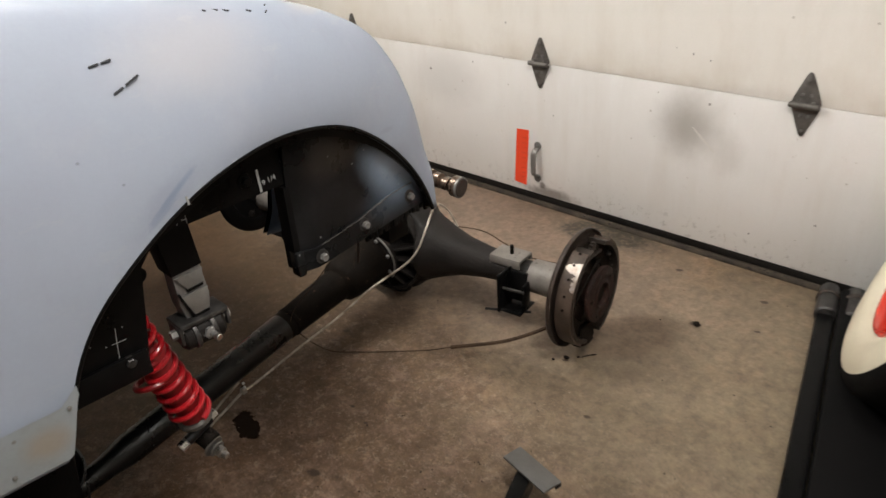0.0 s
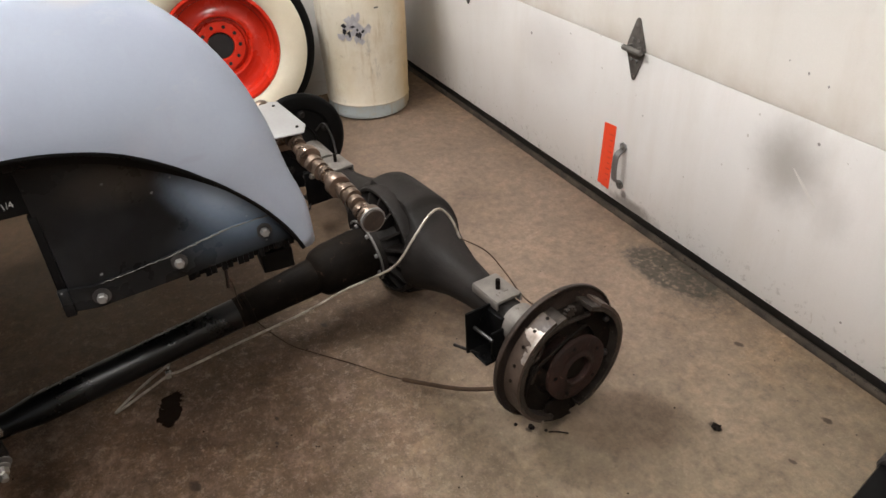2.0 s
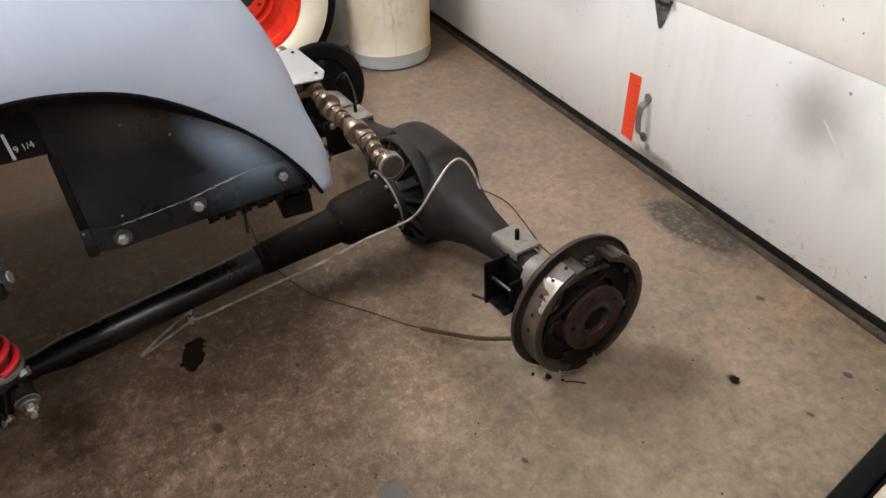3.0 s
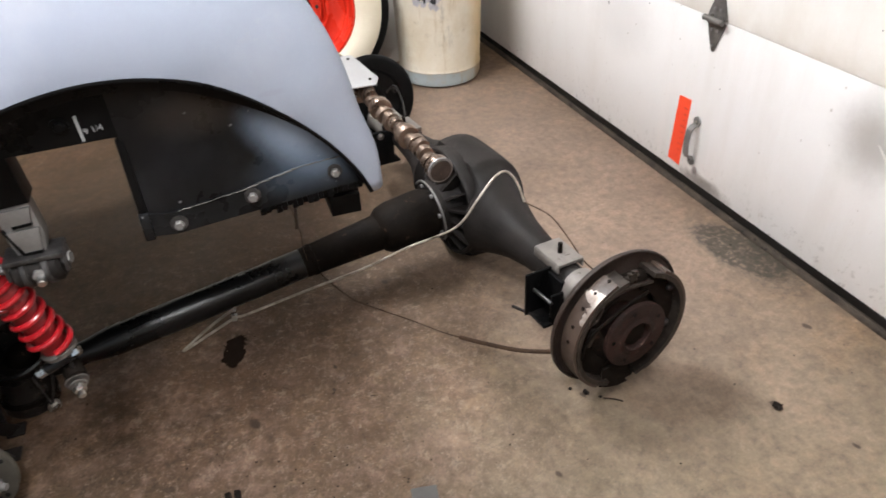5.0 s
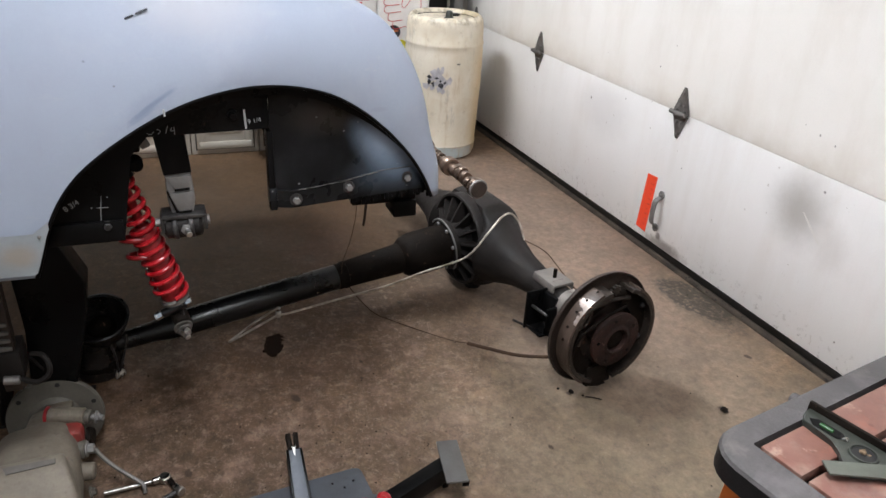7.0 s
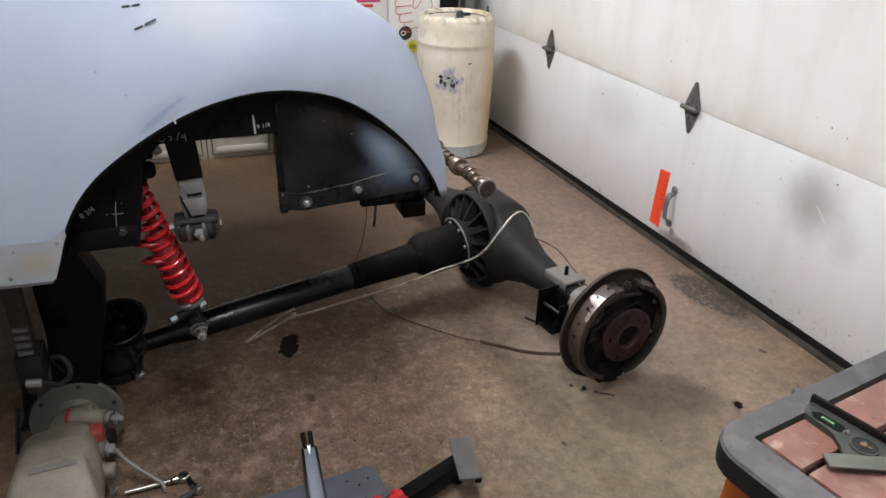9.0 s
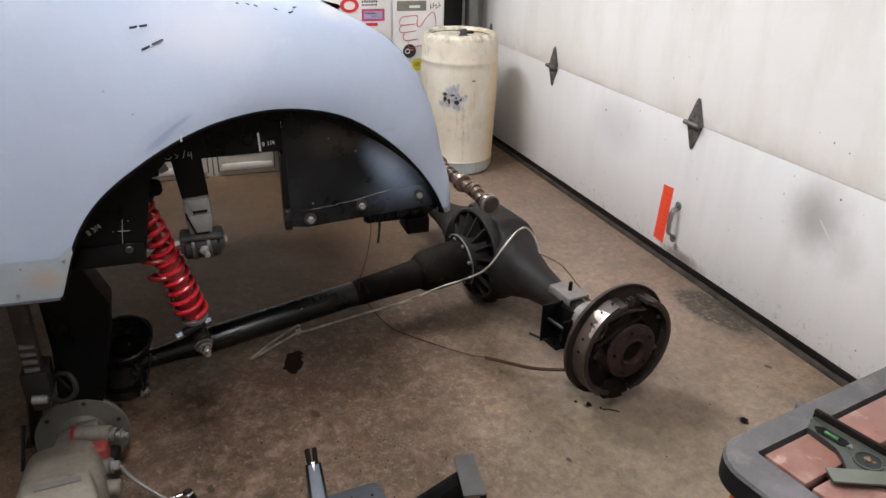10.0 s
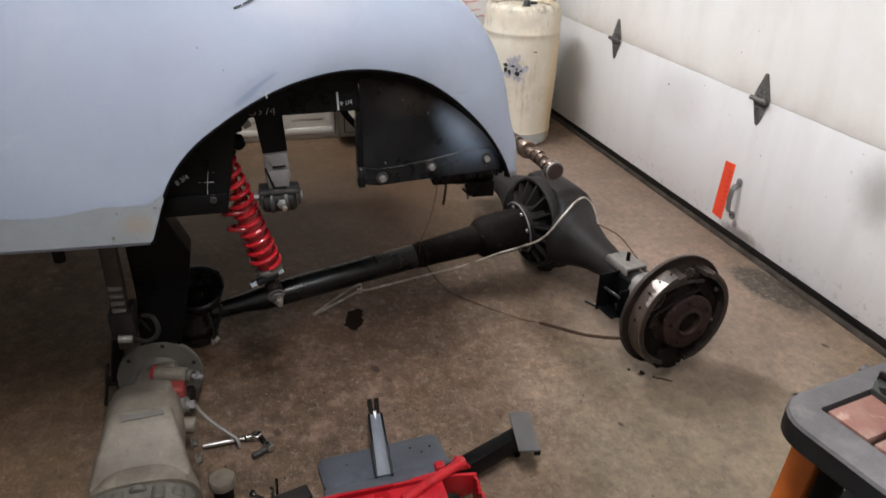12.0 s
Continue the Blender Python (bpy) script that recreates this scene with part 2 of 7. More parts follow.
mottle(CONCRETE, 11.0, 0.88, 1.12)
mottle(CONCRETE, 31.0, 0.80, 1.20)
mottle(CONCRETE, 110.0, 0.70, 1.30, 8.0, 0.8)
mottle(CONCRETE, 5.5, 0.86, 1.14, 4.0)
for cx, cy, sx, sy in ((0.22, -0.62, 0.28, 0.26), (0.42, -0.42, 0.25, 0.15), (0.10, -0.36, 0.22, 0.16), (0.05, -0.80, 0.16, 0.12)):
    worn_patch = spot_mask(CONCRETE, (cx, cy, 0), (sx, sy, 0.2), 0.6, 0.5, 8.0)
    layer(CONCRETE, multiply(CONCRETE, noise_mask(CONCRETE, 48.0, 0.57, 0.66, 0.65, 9.0, rough=0.8), worn_patch), (0.34, 0.27, 0.21))
tint(CONCRETE, (1.01, 0.95, 0.82))
# olive-grey scrubbed ground towards the door and the workbench
layer(CONCRETE, multiply(CONCRETE, spot_mask(CONCRETE, (0.85, 0.35, 0), (0.95, 0.80, 0.4), 0.7, 0.3, 2.5, 0, 0.80), noise_mask(CONCRETE, 7.0, 0.30, 0.56, 1.0)), (0.192, 0.158, 0.106))
# crumbs of aggregate, pits and grit, in clusters
for scale, radius, share, strength, offset, colour in ((46, 0.20, 0.08, 0.4, 0.0, (0.30, 0.24, 0.18)), (85, 0.22, 0.16, 0.5, 3.1, (0.32, 0.26, 0.20)), (60, 0.22, 0.10, 0.7, 5.7, (0.040, 0.026, 0.017)), (110, 0.24, 0.16, 0.6, 8.3, (0.045, 0.030, 0.020)), (20, 0.18, 0.06, 0.5, 11.9, (0.045, 0.029, 0.019))):
    layer(CONCRETE, multiply(CONCRETE, speck_mask(CONCRETE, scale, radius, share, strength, offset), noise_mask(CONCRETE, 3.3 + scale * 0.02, 0.50, 0.62, 1.0)), colour)
# car's shade painted brown behind and below the tube, darker blotches in front
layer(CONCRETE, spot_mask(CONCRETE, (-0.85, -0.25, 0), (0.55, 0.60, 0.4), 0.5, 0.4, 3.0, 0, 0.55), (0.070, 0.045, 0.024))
layer(CONCRETE, multiply(CONCRETE, spot_mask(CONCRETE, (0.30, -0.40, 0), (0.75, 0.55, 0.4), 0.6, 0.5, 3.0, 0, 0.60), noise_mask(CONCRETE, 6.3, 0.44, 0.60, 1.0, 9.0, rough=0.75)), (0.088, 0.056, 0.037))
layer(CONCRETE, multiply(CONCRETE, spot_mask(CONCRETE, (0.75, 0.35, 0), (0.85, 0.70, 0.4), 0.6, 0.5, 3.0, 0, 0.55), noise_mask(CONCRETE, 5.1, 0.46, 0.64, 1.0, 9.0, rough=0.75)), (0.115, 0.080, 0.050))
# pinkish-grey worn clouds where the coating is gone
for scale, lo, hi, much in ((7.7, 0.50, 0.60, 0.55), (19.0, 0.52, 0.62, 0.50), (37.0, 0.55, 0.63, 0.50)):
    layer(CONCRETE, multiply(CONCRETE, spot_mask(CONCRETE, (0.25, -0.55, 0), (0.95, 0.75, 0.4), 0.6, 0.5, 3.0, 0, much), noise_mask(CONCRETE, scale, lo, hi, 1.0, 10.0, rough=0.78)), (0.205, 0.142, 0.106))
mottle(CONCRETE, 17.0, 0.74, 1.20, 9.0, 0.7)
# brown shade under the car body, laid over the floor colour
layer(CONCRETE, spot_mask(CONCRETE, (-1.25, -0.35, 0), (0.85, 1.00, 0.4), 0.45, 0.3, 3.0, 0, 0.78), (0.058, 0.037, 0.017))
tint(CONCRETE, (1.03, 0.965, 0.94))
# crisp scuffs: bare sand and grime held in the pores
for scale, lo, much, colour in ((33.0, 0.545, 0.50, (0.27, 0.205, 0.155)), (21.0, 0.555, 0.55, (0.075, 0.050, 0.036)), (71.0, 0.56, 0.45, (0.060, 0.040, 0.028)), (93.0, 0.57, 0.55, (0.31, 0.245, 0.19))):
    layer(CONCRETE, multiply(CONCRETE, noise_mask(CONCRETE, scale, lo, lo + 0.03, much, 12.0, rough=0.85), spot_mask(CONCRETE, (0.45, -0.05, 0), (1.2, 1.3, 0.4), 0.5, 0.4, 3.0)), colour)
tint(CONCRETE, (1.01, 1.0, 0.99))
# smooth even ground: olive-tan towards the bench, paler grey-brown along the far wall
layer(CONCRETE, spot_mask(CONCRETE, (0.80, 0.32, 0), (0.75, 0.62, 0.4), 0.5, 0.4, 4.0, 0, 0.50), (0.192, 0.158, 0.108))
layer(CONCRETE, spot_mask(CONCRETE, (-0.75, 0.55, 0), (1.15, 0.48, 0.4), 0.5, 0.3, 4.0, 0, 0.66), (0.225, 0.168, 0.130))
# brown patch painting the brake's cast shadow, dark crumbling patch by the door
layer(CONCRETE, spot_mask(CONCRETE, (0.34, 0.36, 0), (0.10, 0.15, 0.2), 0.25, 0.35, 9.0, -20, 0.42), (0.085, 0.048, 0.026))
crumble = multiply(CONCRETE, spot_mask(CONCRETE, (-0.09, 0.875, 0), (0.17, 0.085, 0.2), 0.12, 0.5, 26.0, 12, 0.9), noise_mask(CONCRETE, 55.0, 0.36, 0.50, 1.0, 6.0))
layer(CONCRETE, crumble, (0.046, 0.040, 0.030))
mottle(CONCRETE, 42.0, 0.72, 1.26, 8.0, 0.75)
mottle(CONCRETE, 2.6, 0.82, 1.10, 5.0)
oil = spot_mask(CONCRETE, (-0.222, -0.637, 0), (0.058, 0.034, 0.2), 0.05, 1.0, 24.0, -15, 0.97)
layer(CONCRETE, oil, (0.0086, 0.00516, 0.00344), 0.75)
for cx, cy, r in ((0.457, 0.541, 0.020), (0.263, 0.140, 0.013), (-0.36, -0.183, 0.018), (0.568, 0.788, 0.018), (0.263, 0.805, 0.018), (0.62, 0.62, 0.012), (0.45, -0.02, 0.012), (-0.06, -0.40, 0.010), (0.02, -0.42, 0.009), (0.06, -0.62, 0.024), (0.27, -0.92, 0.020), (0.40, -0.56, 0.012)):
    layer(CONCRETE, spot_mask(CONCRETE, (cx, cy, 0), (r * 0.75, r * 0.45, 0.2), 0.35, 1.0, 90.0, 20, 0.85), (0.0326, 0.0198, 0.0118))
nodes, links, bsdf = graph(CONCRETE)
dull = nodes.new("ShaderNodeMapRange")
dull.inputs[3].default_value, dull.inputs[4].default_value = 0.35, 0.03
links.new(oil, dull.inputs[0])
links.new(dull.outputs[0], bsdf.inputs["Specular IOR Level"])

DOOR_PAINT = surface("door paint", (0.88, 0.868, 0.848), (0.82, 0.805, 0.78), rough=0.42, grain=220, spots=1.3, amount=0.10, bump=0.05)
layer(DOOR_PAINT, noise_mask(DOOR_PAINT, 2.2, 0.50, 0.78, 0.28, stretch=(3, 1, 0.5)), (0.60, 0.54, 0.46))
layer(DOOR_PAINT, noise_mask(DOOR_PAINT, 26.0, 0.67, 0.73, 0.4), (0.42, 0.36, 0.30))
layer(DOOR_PAINT, spot_mask(DOOR_PAINT, (0.165, 0.94, 0.465), (0.085, 0.2, 0.085), 0.95, 0.45, 10.0, 0, 0.62), (0.20, 0.18, 0.15))
layer(DOOR_PAINT, multiply(DOOR_PAINT, noise_mask(DOOR_PAINT, 42.0, 0.58, 0.66, 0.55), level_mask(DOOR_PAINT, 2, 0.16, 0.04, 0.1, 6.0)), (0.22, 0.19, 0.16))
layer(DOOR_PAINT, spot_mask(DOOR_PAINT, (-0.95, 0.94, 0.47), (0.16, 0.2, 0.10), 0.7, 0.4, 12.0, 0, 0.22), (0.30, 0.27, 0.25))
# brown stain with painted shade on the door beside the drum
layer(DOOR_PAINT, spot_mask(DOOR_PAINT, (-2.1, 0.94, 0.5), (0.42, 0.3, 0.9), 0.7, 0.3, 4.0, 0, 0.10), (0.46, 0.38, 0.28))
layer(DOOR_PAINT, spot_mask(DOOR_PAINT, (-2.14, 0.94, 0.30), (0.15, 0.3, 0.42), 0.8, 0.25, 5.0, 0, 0.14), (0.46, 0.36, 0.25))
# grey-brown scrapes and scuffs, denser near the floor
layer(DOOR_PAINT, speck_mask(DOOR_PAINT, 44, 0.14, 0.05, 0.45, 2.0), (0.34, 0.29, 0.24))
layer(DOOR_PAINT, multiply(DOOR_PAINT, noise_mask(DOOR_PAINT, 16.0, 0.60, 0.66, 0.6, 9.0, (2.2, 1, 0.8), rough=0.8), level_mask(DOOR_PAINT, 2, 0.30, 0.05, 0.15, 4.0)), (0.45, 0.40, 0.34))
layer(DOOR_PAINT, spot_mask(DOOR_PAINT, (-0.40, 0.94, 0.062), (0.11, 0.2, 0.022), 0.6, 0.9, 30.0, 0, 0.75), (0.16, 0.13, 0.11))
layer(DOOR_PAINT, spot_mask(DOOR_PAINT, (0.31, 0.94, 0.40), (0.05, 0.2, 0.06), 0.8, 0.6, 16.0, 0, 0.25), (0.34, 0.31, 0.27))
for cx, cz, r in ((0.233, 0.55, 0.009), (-0.879, 0.69, 0.007), (-0.80, 0.56, 0.006), (0.16, 0.705, 0.009), (-1.05, 0.50, 0.012), (-0.39, 0.40, 0.006), (0.62, 0.22, 0.008), (0.42, 0.13, 0.007), (-0.44, 0.09, 0.03), (0.9, 0.3, 0.01)):
    layer(DOOR_PAINT, spot_mask(DOOR_PAINT, (cx, 0.94, cz), (r * 0.45, 0.2, r * 0.45), 0.4, 0.6, 90.0, 0, 0.75), (0.10, 0.08, 0.07))

# upper sections: yellower paint, dirt and painted shade along the joint
CREAM_PAINT = surface("aged cream door paint", (0.88, 0.855, 0.805), (0.83, 0.80, 0.74), rough=0.42, grain=220, spots=1.3, amount=0.10, bump=0.05)
layer(CREAM_PAINT, noise_mask(CREAM_PAINT, 2.6, 0.46, 0.74, 0.32, stretch=(2.5, 1, 0.7)), (0.62, 0.56, 0.47))
layer(CREAM_PAINT, multiply(CREAM_PAINT, noise_mask(CREAM_PAINT, 5.0, 0.36, 0.62, 0.45), level_mask(CREAM_PAINT, 2, 0.72, 0.60, 0.08, 5.0)), (0.58, 0.51, 0.41))
layer(CREAM_PAINT, speck_mask(CREAM_PAINT, 40, 0.12, 0.03, 0.5, 6.0), (0.30, 0.26, 0.21))
for cx, cz, r in ((0.16, 0.705, 0.009), (0.10, 0.72, 0.006), (-0.62, 0.735, 0.009), (0.22, 0.69, 0.008)):
    layer(CREAM_PAINT, spot_mask(CREAM_PAINT, (cx, 0.94, cz), (r * 0.28, 0.2, r * 0.4), 0.5, 0.8, 70.0, 0, 0.75), (0.12, 0.10, 0.09))

PRIMER = surface("blue-grey primer", (0.300, 0.345, 0.415), (0.270, 0.310, 0.378), rough=0.58, grain=160, spots=2.4, amount=0.10, bump=0.03, gloss_vary=0.08, spec=0.2)
layer(PRIMER, noise_mask(PRIMER, 3.2, 0.48, 0.72, 0.45), (0.283, 0.31, 0.378))
layer(PRIMER, noise_mask(PRIMER, 7.0, 0.54, 0.74, 0.40), (0.345, 0.37, 0.415))
layer(PRIMER, noise_mask(PRIMER, 13.0, 0.58, 0.74, 0.45, stretch=(1, 1.6, 0.7)), (0.262, 0.288, 0.350))
layer(PRIMER, noise_mask(PRIMER, 22.0, 0.60, 0.72, 0.35, stretch=(1, 0.6, 1.6)), (0.36, 0.38, 0.40))
layer(PRIMER, noise_mask(PRIMER, 40.0, 0.67, 0.73, 0.30), (0.27, 0.29, 0.33))
tint(PRIMER, (1.02, 0.985, 0.975))
layer(PRIMER, spot_mask(PRIMER, (0.3, -0.80, 1.10), (0.3, 0.10, 0.05), 0.7, 0.5, 14.0, 0, 0.30), (0.44, 0.40, 0.38))
for cy, cz, long, wide, dark in ((-0.902, 0.922, 0.045, 0.0035, 0.55), (-0.893, 0.930, 0.040, 0.003, 0.5), (-0.884, 0.938, 0.030, 0.003, 0.45), (-0.915, 0.908, 0.030, 0.004, 0.5), (-0.900, 0.925, 0.055, 0.020, 0.25)):
    layer(PRIMER, spot_mask(PRIMER, (0.3, cy, cz), (0.2, long, wide), 0.5, 0.5, 40.0, 0, dark, 33), (0.17, 0.20, 0.27))
for cy, cz in ((-0.953, 0.963), (-0.996, 1.004)):
    layer(PRIMER, spot_mask(PRIMER, (0.3, cy, cz), (0.2, 0.0022, 0.0018), 0.4, 0.4, 60.0, 0, 0.6), (0.12, 0.12, 0.13))
layer(PRIMER, spot_mask(PRIMER, (0.25, -0.37, 0.86), (0.2, 0.022, 0.030), 0.6, 0.8, 30.0, 0, 0.35), (0.28, 0.30, 0.36))
layer(PRIMER, spot_mask(PRIMER, (0.28, -0.46, 0.885), (0.2, 0.018, 0.005), 0.5, 0.5, 40.0, 0, 0.5), (0.26, 0.28, 0.33))
layer(PRIMER, spot_mask(PRIMER, (0.2, -0.55, 1.115), (0.06, 0.05, 0.012), 0.5, 0.7, 30.0, 0, 0.4), (0.40, 0.36, 0.33))
nodes, links, bsdf = graph(PRIMER)
ripple = pick(nodes, "ShaderNodeTexNoise", Scale=3.5, Detail=2.0)
links.new(nodes.new("ShaderNodeNewGeometry").outputs["Position"], ripple.inputs["Vector"])
dents = nodes.new("ShaderNodeBump")
dents.inputs["Strength"].default_value, dents.inputs["Distance"].default_value = 0.35, 0.012
links.new(ripple.outputs[0], dents.inputs["Height"])
links.new(bsdf.inputs["Normal"].links[0].from_socket, dents.inputs["Normal"])
links.new(dents.outputs[0], bsdf.inputs["Normal"])
BARE = surface("pale primer patch", (0.285, 0.310, 0.325), (0.245, 0.265, 0.275), rough=0.5, grain=120, spots=7, amount=0.25, bump=0.06, worn=(0.30, 0.27, 0.23), worn_at=0.66)
layer(BARE, spot_mask(BARE, (0.34, -1.15, 0.665), (0.2, 0.028, 0.022), 0.6, 0.4, 40.0, 0, 0.5), (0.30, 0.22, 0.14))

BLACK = surface("black undercoat paint", (0.0055, 0.0052, 0.0054), (0.003, 0.003, 0.003), rough=0.34, grain=90, spots=7, amount=0.4, bump=0.08, worn=(0.014, 0.012, 0.010), worn_at=0.67, gloss_vary=0.12, spec=0.10)
SPRAY_SHEEN = surface("black paint with overspray and painted highlight", (0.010, 0.010, 0.011), (0.006, 0.006, 0.006), rough=0.30, grain=90, spots=7, amount=0.4, bump=0.08, worn=(0.022, 0.021, 0.020), worn_at=0.67, gloss_vary=0.12, spec=0.15)
layer(SPRAY_SHEEN, noise_mask(SPRAY_SHEEN, 5.0, 0.48, 0.70, 0.35), (0.035, 0.036, 0.038))
layer(SPRAY_SHEEN, noise_mask(SPRAY_SHEEN, 26.0, 0.64, 0.68, 0.5, 9.0, (1, 0.5, 1.6), rough=0.8), (0.085, 0.085, 0.085))
layer(SPRAY_SHEEN, speck_mask(SPRAY_SHEEN, 70, 0.16, 0.05, 0.8, 3.0), (0.20, 0.20, 0.20))
layer(SPRAY_SHEEN, spot_mask(SPRAY_SHEEN, (0.24, -0.56, 0.87), (0.2, 0.07, 0.03), 0.8, 0.5, 20.0, 0, 0.5), (0.045, 0.036, 0.028))
# pale blue blobs: overspray with the panel's highlight painted in
layer(SPRAY_SHEEN, spot_mask(SPRAY_SHEEN, (0.24, -0.425, 0.798), (0.2, 0.066, 0.040), 0.95, 0.25, 12.0, 0, 0.85, -42), (0.36, 0.45, 0.58))
layer(SPRAY_SHEEN, spot_mask(SPRAY_SHEEN, (0.22, -0.385, 0.735), (0.2, 0.08, 0.035), 0.9, 0.2, 14.0, 0, 0.40), (0.16, 0.21, 0.28))
TUBE_BLACK = surface("gloss black tube paint", (0.005, 0.005, 0.0055), (0.003, 0.003, 0.003), rough=0.30, grain=120, spots=9, amount=0.3, bump=0.08, gloss_vary=0.08, spec=0.45)
layer(TUBE_BLACK, noise_mask(TUBE_BLACK, 11.0, 0.56, 0.70, 0.5, 8.0), (0.012, 0.009, 0.006), 0.45)
CAST = surface("dark cast iron", (0.024, 0.020, 0.018), (0.013, 0.011, 0.010), rough=0.58, metal=0.0, spec=0.15, grain=170, spots=9, amount=0.5, bump=0.25, worn=(0.085, 0.06, 0.045), worn_at=0.68)
GREASY = surface("greasy brown iron", (0.013, 0.0095, 0.0072), (0.006, 0.0045, 0.0036), rough=0.62, metal=0.0, spec=0.06, grain=110, spots=12, amount=0.6, bump=0.35, worn=(0.10, 0.06, 0.04), worn_at=0.63)
RUST = surface("rusty iron", (0.050, 0.034, 0.026), (0.018, 0.012, 0.009), rough=0.52, metal=0.0, spec=0.35, grain=150, spots=22, amount=0.6, bump=0.4, worn=(0.13, 0.07, 0.045), worn_at=0.62)
STEEL_GREY = surface("dull grey steel", (0.27, 0.26, 0.25), (0.19, 0.18, 0.17), rough=0.55, metal=0.5, grain=140, spots=15, amount=0.4, bump=0.15, worn=(0.12, 0.10, 0.085), worn_at=0.66)
STEEL = surface("bright steel", (0.62, 0.60, 0.57), (0.45, 0.43, 0.40), rough=0.28, metal=1.0, grain=120, spots=20, amount=0.3, bump=0.08)
HUB_RUST = surface("red rusted iron", (0.038, 0.017, 0.013), (0.014, 0.008, 0.0065), rough=0.68, metal=0.0, spec=0.2, grain=150, spots=26, amount=0.6, bump=0.4, worn=(0.13, 0.075, 0.055), worn_at=0.62)
LINING = surface("brown brake lining", (0.092, 0.064, 0.048), (0.048, 0.032, 0.024), rough=0.5, spec=0.4, grain=140, spots=18, amount=0.5, bump=0.25, worn=(0.20, 0.14, 0.10), worn_at=0.66)
SCRAPED = surface("scraped bare steel", (0.52, 0.47, 0.43), (0.30, 0.24, 0.20), rough=0.38, metal=0.45, grain=120, spots=30, amount=0.4, bump=0.15, worn=(0.10, 0.06, 0.05), worn_at=0.66)
SHOE = surface("worn brake shoe steel", (0.060, 0.047, 0.038), (0.020, 0.015, 0.012), rough=0.5, metal=0.3, spec=0.3, grain=120, spots=20, amount=0.6, bump=0.3, worn=(0.16, 0.13, 0.11), worn_at=0.6)
PIPE = surface("pale steel pipe", (0.60, 0.54, 0.46), (0.22, 0.18, 0.14), rough=0.4, metal=0.3, grain=120, spots=25, amount=0.3, bump=0.05)
PAD = surface("pale grey primed steel", (0.235, 0.212, 0.190), (0.150, 0.135, 0.120), rough=0.55, metal=0.2, grain=140, spots=18, amount=0.4, bump=0.12, worn=(0.07, 0.055, 0.045), worn_at=0.62)
BRONZE = surface("oily bronzed steel", (0.27, 0.20, 0.155), (0.13, 0.09, 0.065), rough=0.32, metal=0.75, grain=130, spots=25, amount=0.4, bump=0.15)
RED = surface("red enamel", (0.44, 0.010, 0.016), (0.34, 0.007, 0.012), rough=0.3, grain=140, spots=10, amount=0.2, bump=0.04, coat=0.2)
OLD_RED = surface("faded red paint", (0.26, 0.022, 0.018), (0.14, 0.03, 0.022), rough=0.5, grain=140, spots=20, amount=0.4, bump=0.1, worn=(0.16, 0.13, 0.10), worn_at=0.66)
DARK_RED = surface("dark red paint", (0.30, 0.010, 0.012), (0.20, 0.007, 0.009), rough=0.4, bump=0.04)
WHEEL_RED = surface("orange-red wheel enamel", (0.62, 0.030, 0.010), (0.54, 0.022, 0.008), rough=0.25, grain=140, spots=6, amount=0.12, bump=0.03, coat=0.3)
RUBBER = surface("tyre rubber", (0.006, 0.0055, 0.0055), (0.003, 0.003, 0.003), rough=0.75, spec=0.08, grain=200, spots=9, amount=0.3, bump=0.12)
WHITEWALL = surface("cream whitewall rubber", (0.72, 0.66, 0.52), (0.64, 0.57, 0.43), rough=0.55, grain=120, spots=5, amount=0.12, bump=0.04, worn=(0.50, 0.42, 0.30), worn_at=0.70)
BARREL = surface("yellowed white plastic", (0.72, 0.665, 0.555), (0.63, 0.565, 0.44), rough=0.42, grain=90, spots=4, amount=0.15, bump=0.05, worn=(0.48, 0.38, 0.24), worn_at=0.68)
layer(BARREL, level_mask(BARREL, 2, 0.075, 0.065, 0.02, 9.0), (0.52, 0.60, 0.62))
layer(BARREL, noise_mask(BARREL, 3.0, 0.50, 0.72, 0.30, stretch=(2.5, 2.5, 1.0)), (0.52, 0.40, 0.22))
layer(BARREL, spot_mask(BARREL, (-1.80, 0.725, 0.28), (0.16, 0.11, 0.42), 0.5, 0.5, 6.0, 0, 0.70), (0.60, 0.41, 0.19))
layer(BARREL, noise_mask(BARREL, 9.0, 0.52, 0.68, 0.6), (0.56, 0.47, 0.33))
layer(BARREL, noise_mask(BARREL, 7.0, 0.56, 0.70, 0.55, 8.0, (3.0, 3.0, 0.5), rough=0.7), (0.40, 0.29, 0.14))
layer(BARREL, noise_mask(BARREL, 14.0, 0.60, 0.68, 0.5, 9.0, (1.0, 1.0, 0.35), rough=0.7), (0.27, 0.25, 0.21))
layer(BARREL, noise_mask(BARREL, 20.0, 0.60, 0.70, 0.6), (0.36, 0.29, 0.19))
layer(BARREL, multiply(BARREL, noise_mask(BARREL, 24.0, 0.46, 0.62, 0.8, 9.0), level_mask(BARREL, 2, 0.68, 0.72, 0.03, 20.0)), (0.22, 0.18, 0.12))
layer(BARREL, multiply(BARREL, noise_mask(BARREL, 5.0, 0.35, 0.60, 0.5, 6.0, (1, 1, 0.4)), level_mask(BARREL, 1, 0.60, 0.74, 0.05, 6.0)), (0.58, 0.42, 0.16))
CABINET = surface("cream cabinet paint", (0.66, 0.62, 0.54), (0.58, 0.54, 0.46), rough=0.5, grain=120, spots=4, amount=0.15, bump=0.05)
TAIL_GREY = surface("pale grey sheet metal", (0.30, 0.295, 0.29), (0.24, 0.235, 0.23), rough=0.5, grain=120, spots=12, amount=0.3, bump=0.05)
